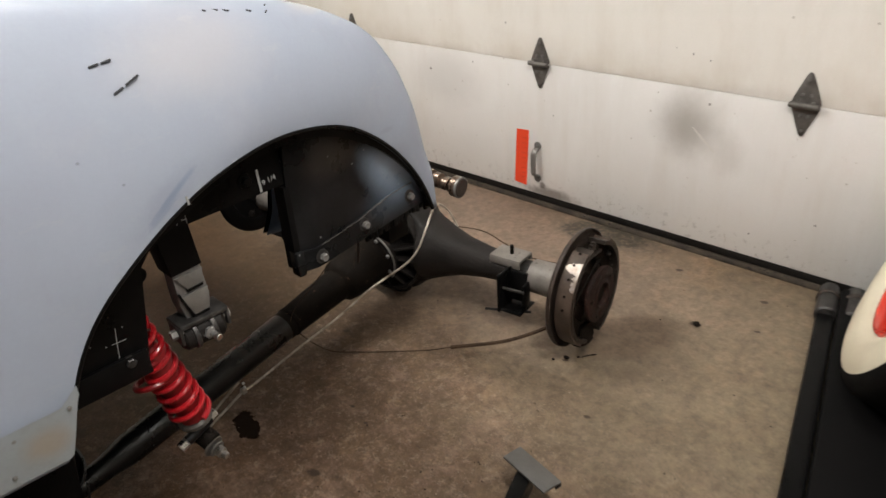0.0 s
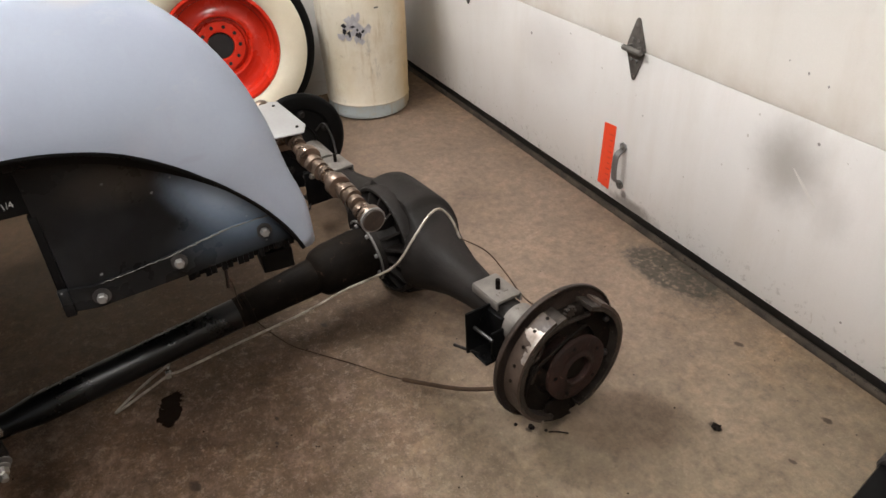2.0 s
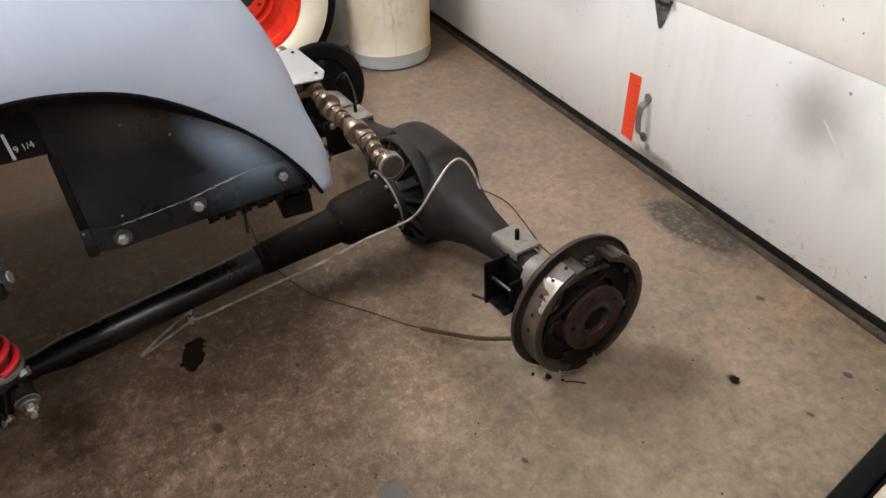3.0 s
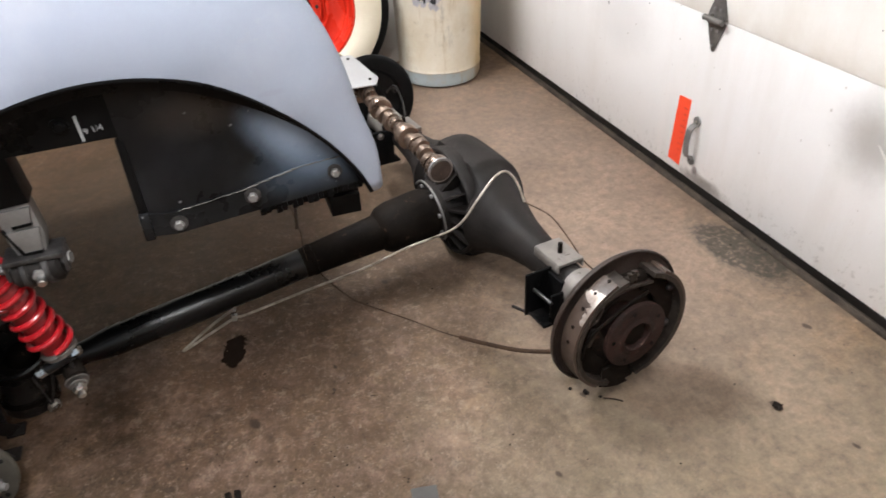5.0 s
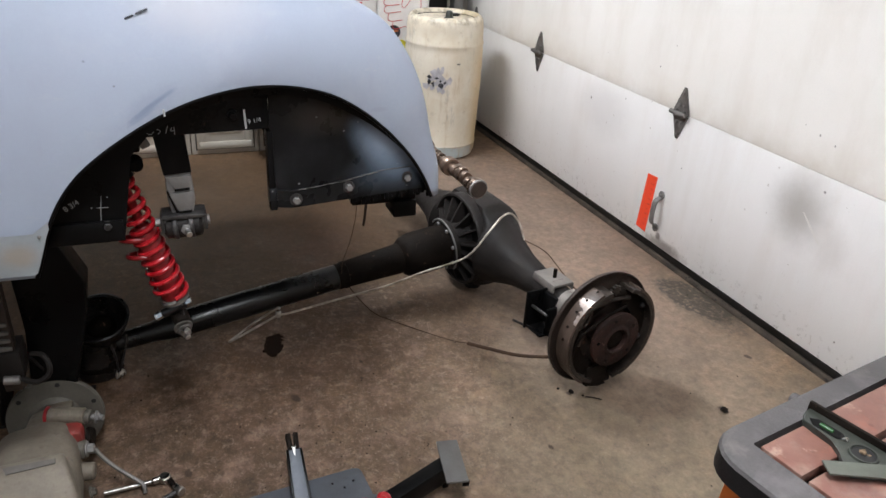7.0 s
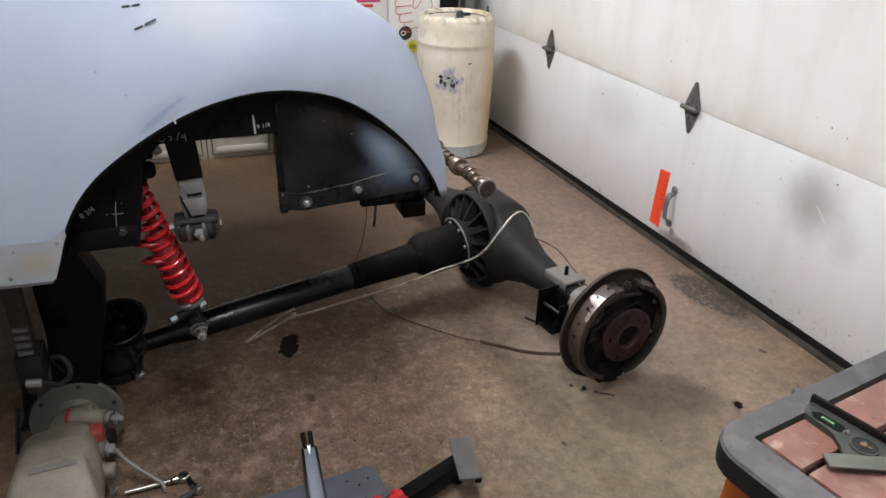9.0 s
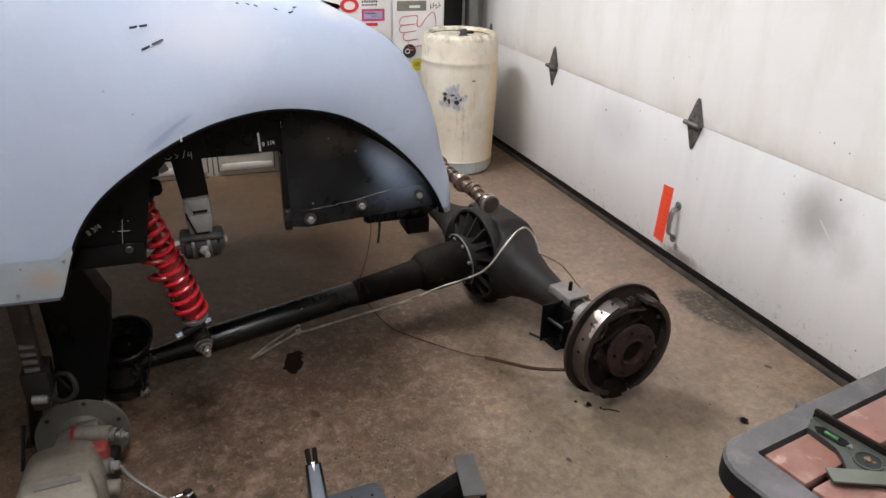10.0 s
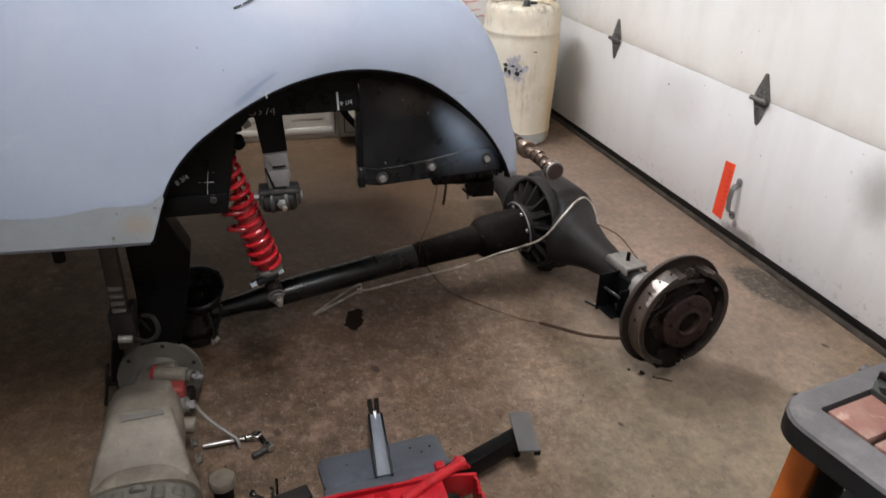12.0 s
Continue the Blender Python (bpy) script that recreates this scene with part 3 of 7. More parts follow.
LOCKER = surface("white locker enamel", (0.72, 0.71, 0.68), (0.66, 0.64, 0.60), rough=0.4, grain=120, spots=4, amount=0.1, bump=0.03)
WALL = surface("painted block wall", (0.52, 0.49, 0.43), (0.44, 0.41, 0.36), rough=0.75, grain=70, spots=2, amount=0.3, bump=0.2)
CEILING = surface("white ceiling board", (0.74, 0.73, 0.70), (0.68, 0.67, 0.64), rough=0.8, grain=70, spots=1.5, amount=0.1, bump=0.05)
BENCH_GREY = surface("grey moulded plastic", (0.098, 0.090, 0.089), (0.066, 0.061, 0.060), rough=0.68, spec=0.25, grain=240, spots=9, amount=0.5, bump=0.3, worn=(0.13, 0.122, 0.115), worn_at=0.62)
layer(BENCH_GREY, noise_mask(BENCH_GREY, 34.0, 0.56, 0.68, 0.5, 9.0, rough=0.75), (0.050, 0.045, 0.042))
layer(BENCH_GREY, noise_mask(BENCH_GREY, 8.0, 0.50, 0.64, 0.55, 6.0), (0.140, 0.127, 0.128))
layer(BENCH_GREY, noise_mask(BENCH_GREY, 16.0, 0.54, 0.66, 0.45, 7.0), (0.165, 0.148, 0.135))
# near-black copy of the rim plastic for its shaded side
SHADED_SIDE = surface("shaded moulded plastic", (0.016, 0.016, 0.017), (0.010, 0.010, 0.010), rough=0.55, spec=0.2, grain=240, spots=12, amount=0.35, bump=0.2)
BOARD = surface("red-brown bench board", (0.215, 0.112, 0.088), (0.150, 0.066, 0.048), rough=0.36, grain=60, spots=9, amount=0.5, bump=0.10, worn=(0.30, 0.21, 0.17), worn_at=0.62)
layer(BOARD, noise_mask(BOARD, 14.0, 0.53, 0.68, 0.6), (0.25, 0.195, 0.172))
layer(BOARD, speck_mask(BOARD, 60, 0.22, 0.08, 0.6, 1.0), (0.09, 0.04, 0.03))
layer(BOARD, noise_mask(BOARD, 26.0, 0.58, 0.68, 0.5), (0.22, 0.085, 0.06))
layer(BOARD, noise_mask(BOARD, 5.5, 0.50, 0.60, 0.65, 5.0), (0.30, 0.215, 0.172))
layer(BOARD, noise_mask(BOARD, 7.5, 0.55, 0.66, 0.7, 6.0), (0.27, 0.080, 0.045))
layer(BOARD, noise_mask(BOARD, 12.0, 0.62, 0.68, 0.6, 5.0), (0.40, 0.30, 0.24))
ORANGE = surface("orange enamel", (0.50, 0.13, 0.02), (0.40, 0.10, 0.015), rough=0.38, grain=120, spots=14, amount=0.3, bump=0.06, worn=(0.2, 0.08, 0.03), worn_at=0.68)
ALLOY = surface("dusty alloy casting", (0.235, 0.204, 0.158), (0.128, 0.107, 0.080), rough=0.62, metal=0.2, grain=150, spots=11, amount=0.45, bump=0.3, worn=(0.1014, 0.0819, 0.0624), worn_at=0.66)
layer(ALLOY, noise_mask(ALLOY, 9.0, 0.50, 0.66, 0.6), (0.085, 0.068, 0.050))
layer(ALLOY, noise_mask(ALLOY, 38.0, 0.56, 0.68, 0.5, 9.0), (0.060, 0.048, 0.036))
layer(ALLOY, multiply(ALLOY, noise_mask(ALLOY, 12.0, 0.40, 0.60, 0.75), level_mask(ALLOY, 0, 0.33, 0.20, 0.06, 12.0)), (0.070, 0.055, 0.038))
ALLOY_GREY = surface("grey alloy", (0.132, 0.120, 0.098), (0.082, 0.074, 0.060), rough=0.6, metal=0.3, grain=150, spots=14, amount=0.4, bump=0.2, worn=(0.0558, 0.0496, 0.0403), worn_at=0.68)
# dark tone that stands for shade in gaps and slots
GAP_SHADE = surface("dark gap tone", (0.13, 0.12, 0.105), (0.09, 0.08, 0.07), rough=0.8, bump=0.1)
PLATE = surface("blue-grey steel plate", (0.115, 0.125, 0.145), (0.085, 0.092, 0.105), rough=0.5, metal=0.35, grain=90, spots=16, amount=0.4, bump=0.12, worn=(0.05, 0.045, 0.04), worn_at=0.67)
GREY_PLATE = surface("dull grey plate steel", (0.150, 0.145, 0.140), (0.110, 0.105, 0.100), rough=0.5, metal=0.3, grain=100, spots=14, amount=0.3, bump=0.08)
layer(PLATE, speck_mask(PLATE, 45, 0.22, 0.12, 0.8, 4.0), (0.02, 0.017, 0.014))
SEAL = surface("black rubber seal", (0.012, 0.010, 0.009), (0.007, 0.006, 0.005), rough=0.6, spec=0.2, grain=160, spots=8, amount=0.4, bump=0.15, worn=(0.06, 0.05, 0.04), worn_at=0.63)
DIRTY_SEAL = surface("dusty rubber seal", (0.085, 0.066, 0.050), (0.030, 0.024, 0.019), rough=0.7, spec=0.2, grain=160, spots=14, amount=0.7, bump=0.2, worn=(0.012, 0.010, 0.009), worn_at=0.58)
DULL_BOLT = surface("blackened bolt steel", (0.085, 0.08, 0.078), (0.03, 0.028, 0.027), rough=0.42, metal=0.5, grain=150, spots=40, amount=0.6, bump=0.15)
HINGE = surface("tarnished zinc hinge", (0.20, 0.185, 0.17), (0.11, 0.10, 0.09), rough=0.5, metal=0.4, grain=140, spots=30, amount=0.4, bump=0.12)
TAPE = surface("fluorescent red tape", (0.85, 0.075, 0.02), (0.78, 0.06, 0.018), rough=0.5, grain=80, spots=12, amount=0.1, bump=0.03)
CHALK = surface("white chalk", (0.45, 0.45, 0.444), rough=0.9, grain=300, amount=0.5, bump=0)
INK = surface("black marker ink", (0.02, 0.02, 0.025), rough=0.6, bump=0)
GREEN = surface("green level body", (0.044, 0.047, 0.039), (0.026, 0.029, 0.023), rough=0.4, grain=120, spots=16, amount=0.3, bump=0.06)
RULE = surface("grey-green steel rule", (0.115, 0.120, 0.098), (0.080, 0.084, 0.068), rough=0.42, metal=0.3, grain=120, spots=16, amount=0.3, bump=0.05)
VIAL = surface("green vial", (0.03, 0.12, 0.025), rough=0.15, bump=0)
BROWN_CABLE = surface("brown rusted cable", (0.075, 0.045, 0.027), (0.04, 0.025, 0.016), rough=0.85, grain=150, spots=30, bump=0.2, spec=0.15)
PAPER = surface("paper label", (0.74, 0.72, 0.68), (0.66, 0.64, 0.6), rough=0.7, spots=10, amount=0.1, bump=0.02)
SILVER = surface("worn silver foil", (0.60, 0.58, 0.60), (0.42, 0.40, 0.42), rough=0.5, metal=0.3, spots=40, bump=0.05)
PINK = surface("magenta sticker", (0.55, 0.05, 0.16), rough=0.45, bump=0)
STICKER_RED = surface("red sticker", (0.60, 0.03, 0.03), rough=0.45, bump=0)
LILAC = surface("lilac print", (0.40, 0.37, 0.52), rough=0.45, bump=0)
STICKER_BLUE = surface("blue sticker", (0.03, 0.20, 0.50), rough=0.45, bump=0)
PHOTO = surface("olive photo print", (0.22, 0.21, 0.16), rough=0.4, bump=0)
YELLOW = surface("yellow sticker", (0.70, 0.62, 0.03), rough=0.45, bump=0)
DARK = surface("dark recess", (0.010, 0.009, 0.0085), rough=0.8, bump=0.05)
GLASS_LAMP = bpy.data.materials.new("lit tube diffuser")
GLASS_LAMP.use_nodes = True
GLASS_LAMP.node_tree.nodes["Principled BSDF"].inputs["Emission Color"].default_value = (1, 0.95, 0.86, 1)
GLASS_LAMP.node_tree.nodes["Principled BSDF"].inputs["Emission Strength"].default_value = 3.0

# ---- mesh helpers ----
ORIGIN = {}


def thing(name, at, label, category, group="", kind=""):
    ob = new(name)
    ob.empty_display_size = 0.05
    ob.location = at
    ORIGIN[ob] = Vector(at)
    return tagged(ob, label, category, group, kind)


def part(name, bm, material, parent=None, label="", smooth=40):
    """Links a bmesh, built in the place's coordinates, as one mesh under a thing or a part."""
    off = ORIGIN.get(parent, Vector())
    bmesh.ops.recalc_face_normals(bm, faces=bm.faces)
    bm.transform(Matrix.Translation(-off))
    mesh = bpy.data.meshes.new(name)
    bm.to_mesh(mesh)
    bm.free()
    mesh.materials.append(material)
    ob = new(name, mesh)
    ob.parent = parent
    ORIGIN[ob] = off
    if smooth:
        mesh.shade_smooth()
        mesh.set_sharp_from_angle(angle=radians(smooth))
    if label:
        ob["label"] = label
    return ob


def setting(name, bm, material, label, category="", parent=None):
    ob = part(name, bm, material, parent)
    return tagged(ob, label, category or name, kind="structure")


def axis_frame(p0, p1, up=(0, 0, 1)):
    """A matrix at p0 whose z runs to p1."""
    z = (Vector(p1) - Vector(p0)).normalized()
    x = Vector(up).cross(z)
    if x.length < 1e-4:
        x = Vector((1, 0, 0)).cross(z) if abs(z.x) < 0.9 else Vector((0, 1, 0)).cross(z)
    x.normalize()
    y = z.cross(x)
    m = Matrix((x, y, z)).transposed().to_4x4()
    m.translation = p0
    return m


def box(bm, centre, size, bevel=0.0, m=None, segments=2):
    made = bmesh.ops.create_cube(bm, size=1)["verts"]
    bmesh.ops.scale(bm, verts=made, vec=size)
    if bevel:
        edges = list({e for v in made for e in v.link_edges})
        out = bmesh.ops.bevel(bm, geom=edges, offset=bevel, segments=segments, affect="EDGES", profile=0.5)
        made = list({v for f in out["faces"] for v in f.verts} | {v for v in made if v.is_valid})
    t = Matrix.Translation(centre)
    bmesh.ops.transform(bm, matrix=(m @ t) if m else t, verts=made)
    return bm


def lathe(bm, profile, m, seg=32, start=0.0, sweep=360.0, closed=False, caps=True):
    """Turns (radius, height) rows about the z axis of m."""
    full = sweep >= 360
    n = seg if full else seg + 1
    rings = []
    for i in range(n):
        a = radians(start + sweep * i / seg)
        rings.append([bm.verts.new(m @ Vector((r * math.cos(a), r * math.sin(a), h))) for r, h in profile])
    rows = len(profile)
    for i in range(seg):
        a, b = rings[i], rings[(i + 1) % n]
        for k in range(rows if closed else rows - 1):
            q = (k + 1) % rows
            bm.faces.new((a[k], a[q], b[q], b[k]))
    if not full:
        for r in (rings[0], rings[-1]):
            if rows > 2:
                bm.faces.new(r)
    elif not closed and caps:
        for k in (0, rows - 1):
            if profile[k][0] > 1e-5:
                bm.faces.new([r[k] for r in rings])
    bmesh.ops.remove_doubles(bm, verts=[v for r in rings for v in r], dist=1e-5)
    return bm


def rod(bm, p0, p1, r, seg=16, r1=None, chamfer=0.0):
    h = (Vector(p1) - Vector(p0)).length
    r1 = r if r1 is None else r1
    prof = [(r, 0), (r1, h)]
    if chamfer:
        prof = [(r - chamfer, 0), (r, chamfer), (r1, h - chamfer), (r1 - chamfer, h)]
    return lathe(bm, prof, axis_frame(p0, p1), seg)


def hose(bm, points, r, seg=8, smooth=6):
    """A round bar along a smooth curve through the points."""
    p = [Vector(q) for q in points]
    path = []
    for i in range(len(p) - 1):
        a, b, c, d = p[max(i - 1, 0)], p[i], p[i + 1], p[min(i + 2, len(p) - 1)]
        for k in range(smooth):
            t = k / smooth
            path.append(0.5 * (2 * b + (c - a) * t + (2 * a - 5 * b + 4 * c - d) * t * t + (3 * b - a - 3 * c + d) * t ** 3))
    path.append(p[-1])
    side = None
    rings = []
    for i, q in enumerate(path):
        way = (path[min(i + 1, len(path) - 1)] - path[max(i - 1, 0)]).normalized()
        if side is None:
            side = way.orthogonal().normalized()
        side = (side - way * side.dot(way)).normalized()
        other = way.cross(side)
        rings.append([bm.verts.new(q + r * (math.cos(2 * math.pi * k / seg) * side + math.sin(2 * math.pi * k / seg) * other)) for k in range(seg)])
    for a, b in zip(rings, rings[1:]):
        for k in range(seg):
            bm.faces.new((a[k], a[(k + 1) % seg], b[(k + 1) % seg], b[k]))
    bm.faces.new(rings[0])
    bm.faces.new(rings[-1])
    return bm


def prism(bm, outline, depth, m, bevel=0.0):
    """A flat shape given by (x, y) corners, depth thick along z of m."""
    lo = [bm.verts.new(m @ Vector((x, y, 0))) for x, y in outline]
    hi = [bm.verts.new(m @ Vector((x, y, depth))) for x, y in outline]
    n = len(outline)
    faces = [bm.faces.new(lo), bm.faces.new(hi)]
    faces += [bm.faces.new((lo[i], lo[(i + 1) % n], hi[(i + 1) % n], hi[i])) for i in range(n)]
    if bevel:
        edges = [e for e in faces[1].edges]
        bmesh.ops.bevel(bm, geom=edges, offset=bevel, segments=2, affect="EDGES", profile=0.5)
    return bm


def hexbolt(bm, at, way, r=0.009, h=0.008, washer=True):
    m = axis_frame(at, Vector(at) + Vector(way))
    if washer:
        lathe(bm, [(r * 1.5, 0), (r * 1.5, 0.0025), (r, 0.003)], m, 16)
    lathe(bm, [(r, 0.002), (r, h), (r * 0.8, h + 0.0015)], m, 6)
    return bm


def B():
    return bmesh.new()


def side_frame(x):
    """Local x, y = the place's y, z; local z points along +x from the given x."""
    return Matrix(((0, 0, 1, x), (1, 0, 0, 0), (0, 1, 0, 0), (0, 0, 0, 1)))

# ---- the garage ----
DOOR_Y, LEFT, RIGHT, BACK, TOP = 0.945, -2.52, 3.2, -5.0, 2.5
setting("floor", box(B(), ((LEFT + RIGHT) / 2, (BACK + 1.4) / 2, -0.05), (RIGHT - LEFT + 0.4, 1.4 - BACK + 0.2, 0.1)), CONCRETE, "stained brown concrete garage floor with oil spots and painted shade under the car", "floor")
setting("ceiling", box(B(), ((LEFT + RIGHT) / 2, (BACK + 1.2) / 2, TOP + 0.05), (RIGHT - LEFT + 0.4, 1.2 - BACK + 0.2, 0.1)), CEILING, "plain white garage ceiling", "ceiling")
setting("wall_west", box(B(), (LEFT - 0.06, (BACK + 1.1) / 2, TOP / 2), (0.12, 1.1 - BACK, TOP)), WALL, "plain painted garage side wall", "wall")
setting("wall_south", box(B(), ((LEFT + RIGHT) / 2, BACK - 0.06, TOP / 2), (RIGHT - LEFT + 0.24, 0.12, TOP)), WALL, "plain painted garage rear wall", "wall")
bm = B()
box(bm, (LEFT + 0.025, DOOR_Y + 0.1, TOP / 2), (0.05, 0.14, TOP))
box(bm, ((LEFT + RIGHT) / 2, DOOR_Y + 0.1, 2.35), (RIGHT - LEFT - 0.1, 0.14, 0.3))
box(bm, (RIGHT - 0.025, DOOR_Y + 0.1, TOP / 2), (0.05, 0.14, TOP))
setting("wall_north", bm, WALL, "wall round the garage door opening", "wall")
bm = B()
x = RIGHT + 0.06
box(bm, (x, (BACK - 3.35) / 2, TOP / 2), (0.12, -3.35 - BACK, TOP))
box(bm, (x, (1.1 - 1.85) / 2, TOP / 2), (0.12, 1.1 + 1.85, TOP))
box(bm, (x, -2.6, 0.525), (0.12, 1.5, 1.05))
box(bm, (x, -2.6, 2.275), (0.12, 1.5, 0.45))
setting("wall_east", bm, WALL, "painted garage wall with an assumed window opening, out of view", "wall")

# sectional door
door = thing("door_1", (0.4, DOOR_Y, 0), "white sectional garage door, dirty and dented", "garage door", kind="structure")
WIDE, MID = 5.62, 0.34
for k, (lo, hi) in enumerate(((0.047, 0.5958), (0.597, 1.13), (1.133, 1.665), (1.668, 2.2))):
    bm = B()
    rows = [(0.0, lo), (-0.002, lo + 0.003), (-0.002, hi - 0.030), (0.0020, hi), (0.045, hi), (0.045, lo)]
    if k:
        rows[0:2] = [(0.0012, lo), (0.0006, lo + 0.002), (-0.0022, lo + 0.050)]
    ends = []
    for xx in (MID - WIDE / 2, MID + WIDE / 2):
        ends.append([bm.verts.new((xx, DOOR_Y + d, z)) for d, z in rows])
    n = len(rows)
    for i in range(n):
        bm.faces.new((ends[0][i], ends[1][i], ends[1][(i + 1) % n], ends[0][(i + 1) % n]))
    bm.faces.new(ends[0]), bm.faces.new(ends[1])
    part("panel", bm, CREAM_PAINT if k else DOOR_PAINT, door)
bm = B()
box(bm, (MID, DOOR_Y + 0.006, 0.0325), (WIDE, 0.014, 0.028), 0.003)
part("seal_retainer", bm, SEAL, door, "black metal seal retainer")
bm = B()
prism(bm, [(-0.013, 0.0), (0.03, 0.0), (0.02, 0.018), (-0.005, 0.018), (-0.011, 0.010), (-0.013, 0.004)], WIDE, Matrix(((0, 0, 1, MID - WIDE / 2), (1, 0, 0, DOOR_Y), (0, 1, 0, 0), (0, 0, 0, 1))))
part("bottom_seal", bm, DIRTY_SEAL, door, "dusty brown-black rubber bottom seal, worn")


def door_hinge(xc):
    z0, y0 = 0.597, DOOR_Y - 0.003
    m = Matrix(((1, 0, 0, xc), (0, 0, -1, y0), (0, 1, 0, z0), (0, 0, 0, 1)))
    bm = B()
    prism(bm, [(-0.043, 0.004), (0.043, 0.004), (0.040, 0.018), (0.010, 0.090), (0.005, 0.098), (-0.005, 0.098), (-0.010, 0.090), (-0.040, 0.018)], 0.004, m, 0.001)
    leaf = part("hinge", bm, HINGE, door, "diamond-shaped tarnished steel door hinge")
    bm = B()
    prism(bm, [(-0.043, -0.004), (-0.036, -0.022), (-0.009, -0.088), (-0.004, -0.096), (0.004, -0.096), (0.009, -0.088), (0.036, -0.022), (0.043, -0.004)], 0.004, m, 0.001)
    part("lower_leaf", bm, HINGE, leaf)
    bm = B()
    rod(bm, (xc - 0.044, y0 - 0.018, z0 + 0.002), (xc + 0.044, y0 - 0.018, z0 + 0.002), 0.009, 14, chamfer=0.002)
    for s in (-1, 1):
        box(bm, (xc + s * 0.022, y0 - 0.010, z0 + 0.002), (0.010, 0.018, 0.026), 0.003)
    part("pin", bm, HINGE, leaf)
    for dx, dz in ((0, 0.078), (-0.013, 0.032), (0.013, 0.032), (-0.012, -0.032), (0.012, -0.032), (0, -0.078)):
        part("bolt", hexbolt(B(), (xc + dx, y0 - 0.004, z0 + dz), (0, -1, 0), 0.0055, 0.004, False), STEEL_GREY, leaf)


for xc in (-2.335, -1.556, -0.451, 0.529, 1.63, 2.6):
    door_hinge(xc)
bm = B()
hx = -0.464
strap = [(0.0, 0.112), (-0.004, 0.110), (-0.005, 0.128), (-0.022, 0.134), (-0.031, 0.148), (-0.034, 0.190), (-0.031, 0.232), (-0.022, 0.246), (-0.005, 0.252), (-0.004, 0.270), (0.0, 0.268), (0.0, 0.248), (-0.019, 0.242), (-0.0275, 0.229), (-0.030, 0.190), (-0.0275, 0.151), (-0.019, 0.138), (0.0, 0.132)]
prism(bm, strap, 0.024, Matrix(((0, 0, 1, hx - 0.012), (1, 0, 0, DOOR_Y - 0.003), (0, 1, 0, 0), (0, 0, 0, 1))), 0.0012)
for zz in (0.119, 0.261):
    rod(bm, (hx, DOOR_Y - 0.002, zz), (hx, DOOR_Y - 0.0075, zz), 0.0165, 18, chamfer=0.001)
    hexbolt(bm, (hx, DOOR_Y - 0.0075, zz), (0, -1, 0), 0.006, 0.005, False)
part("door_handle", bm, STEEL_GREY, door, "grey steel lift handle")
bm = B()
prism(bm, [(0.180, 0.464), (0.186, 0.463), (0.224, 0.433), (0.270, 0.391), (0.264, 0.388), (0.217, 0.427)], 0.0008, Matrix(((1, 0, 0, 0), (0, 0, -1, DOOR_Y - 0.0022), (0, 1, 0, 0), (0, 0, 0, 1))))
part("scratch", bm, PAPER, door, "pale scratch in the paint")

tape = thing("warning_tape", (-0.55, DOOR_Y, 0.2), "fluorescent red-orange tape strip stuck on the garage door", "tape")
bm = B()
prism(bm, [(-0.586, 0.078), (-0.523, 0.072), (-0.509, 0.318), (-0.571, 0.314)], 0.0012, Matrix(((1, 0, 0, 0), (0, 0, -1, DOOR_Y - 0.0022), (0, 1, 0, 0), (0, 0, 0, 1))))
part("strip", bm, TAPE, tape)
bm = B()
for k in range(9):
    zz = 0.105 + k * 0.022
    xx = -0.540 + 0.013 * (zz - 0.078) / 0.24
    box(bm, (xx, DOOR_Y - 0.0037, zz), (0.010 + 0.006 * (k % 3), 0.0006, 0.0022))
part("print", bm, STICKER_RED, tape, "faint unreadable printing")
# door and tape turned slightly to fit the camera's view
for ob in (door, tape):
    ob.matrix_world = pose(-0.3, DOOR_Y, 0, 0, 0, 1.3) @ pose(0.3, -DOOR_Y, 0) @ Matrix.Translation(ob.location)

# assumed window in the east wall, added out of view for the fill daylight
bm = B()
for yy in (-3.33, -1.87):
    box(bm, (RIGHT + 0.05, yy, 1.55), (0.08, 0.04, 1.0))
for zz in (1.07, 2.03):
    box(bm, (RIGHT + 0.05, -2.6, zz), (0.08, 1.42, 0.04))
setting("assumed_window_1", bm, CABINET, "cream painted frame of an assumed window, out of view", "window")


def tube_fixture(x, y):
    t = thing("ceiling_lamp", (x, y, TOP), "white long two-tube ceiling shop light, lit, assumed out of view", "lamp", "ceiling lamps")
    part("housing", box(B(), (x, y, TOP - 0.03), (1.26, 0.12, 0.05), 0.006), CEILING, t)
    for s in (-0.03, 0.03):
        part("tube", rod(B(), (x - 0.6, y + s, TOP - 0.072), (x + 0.6, y + s, TOP - 0.072), 0.014, 12), GLASS_LAMP, t, "glowing fluorescent tube")


for x, y, _, _ in TUBES:
    tube_fixture(x, y)

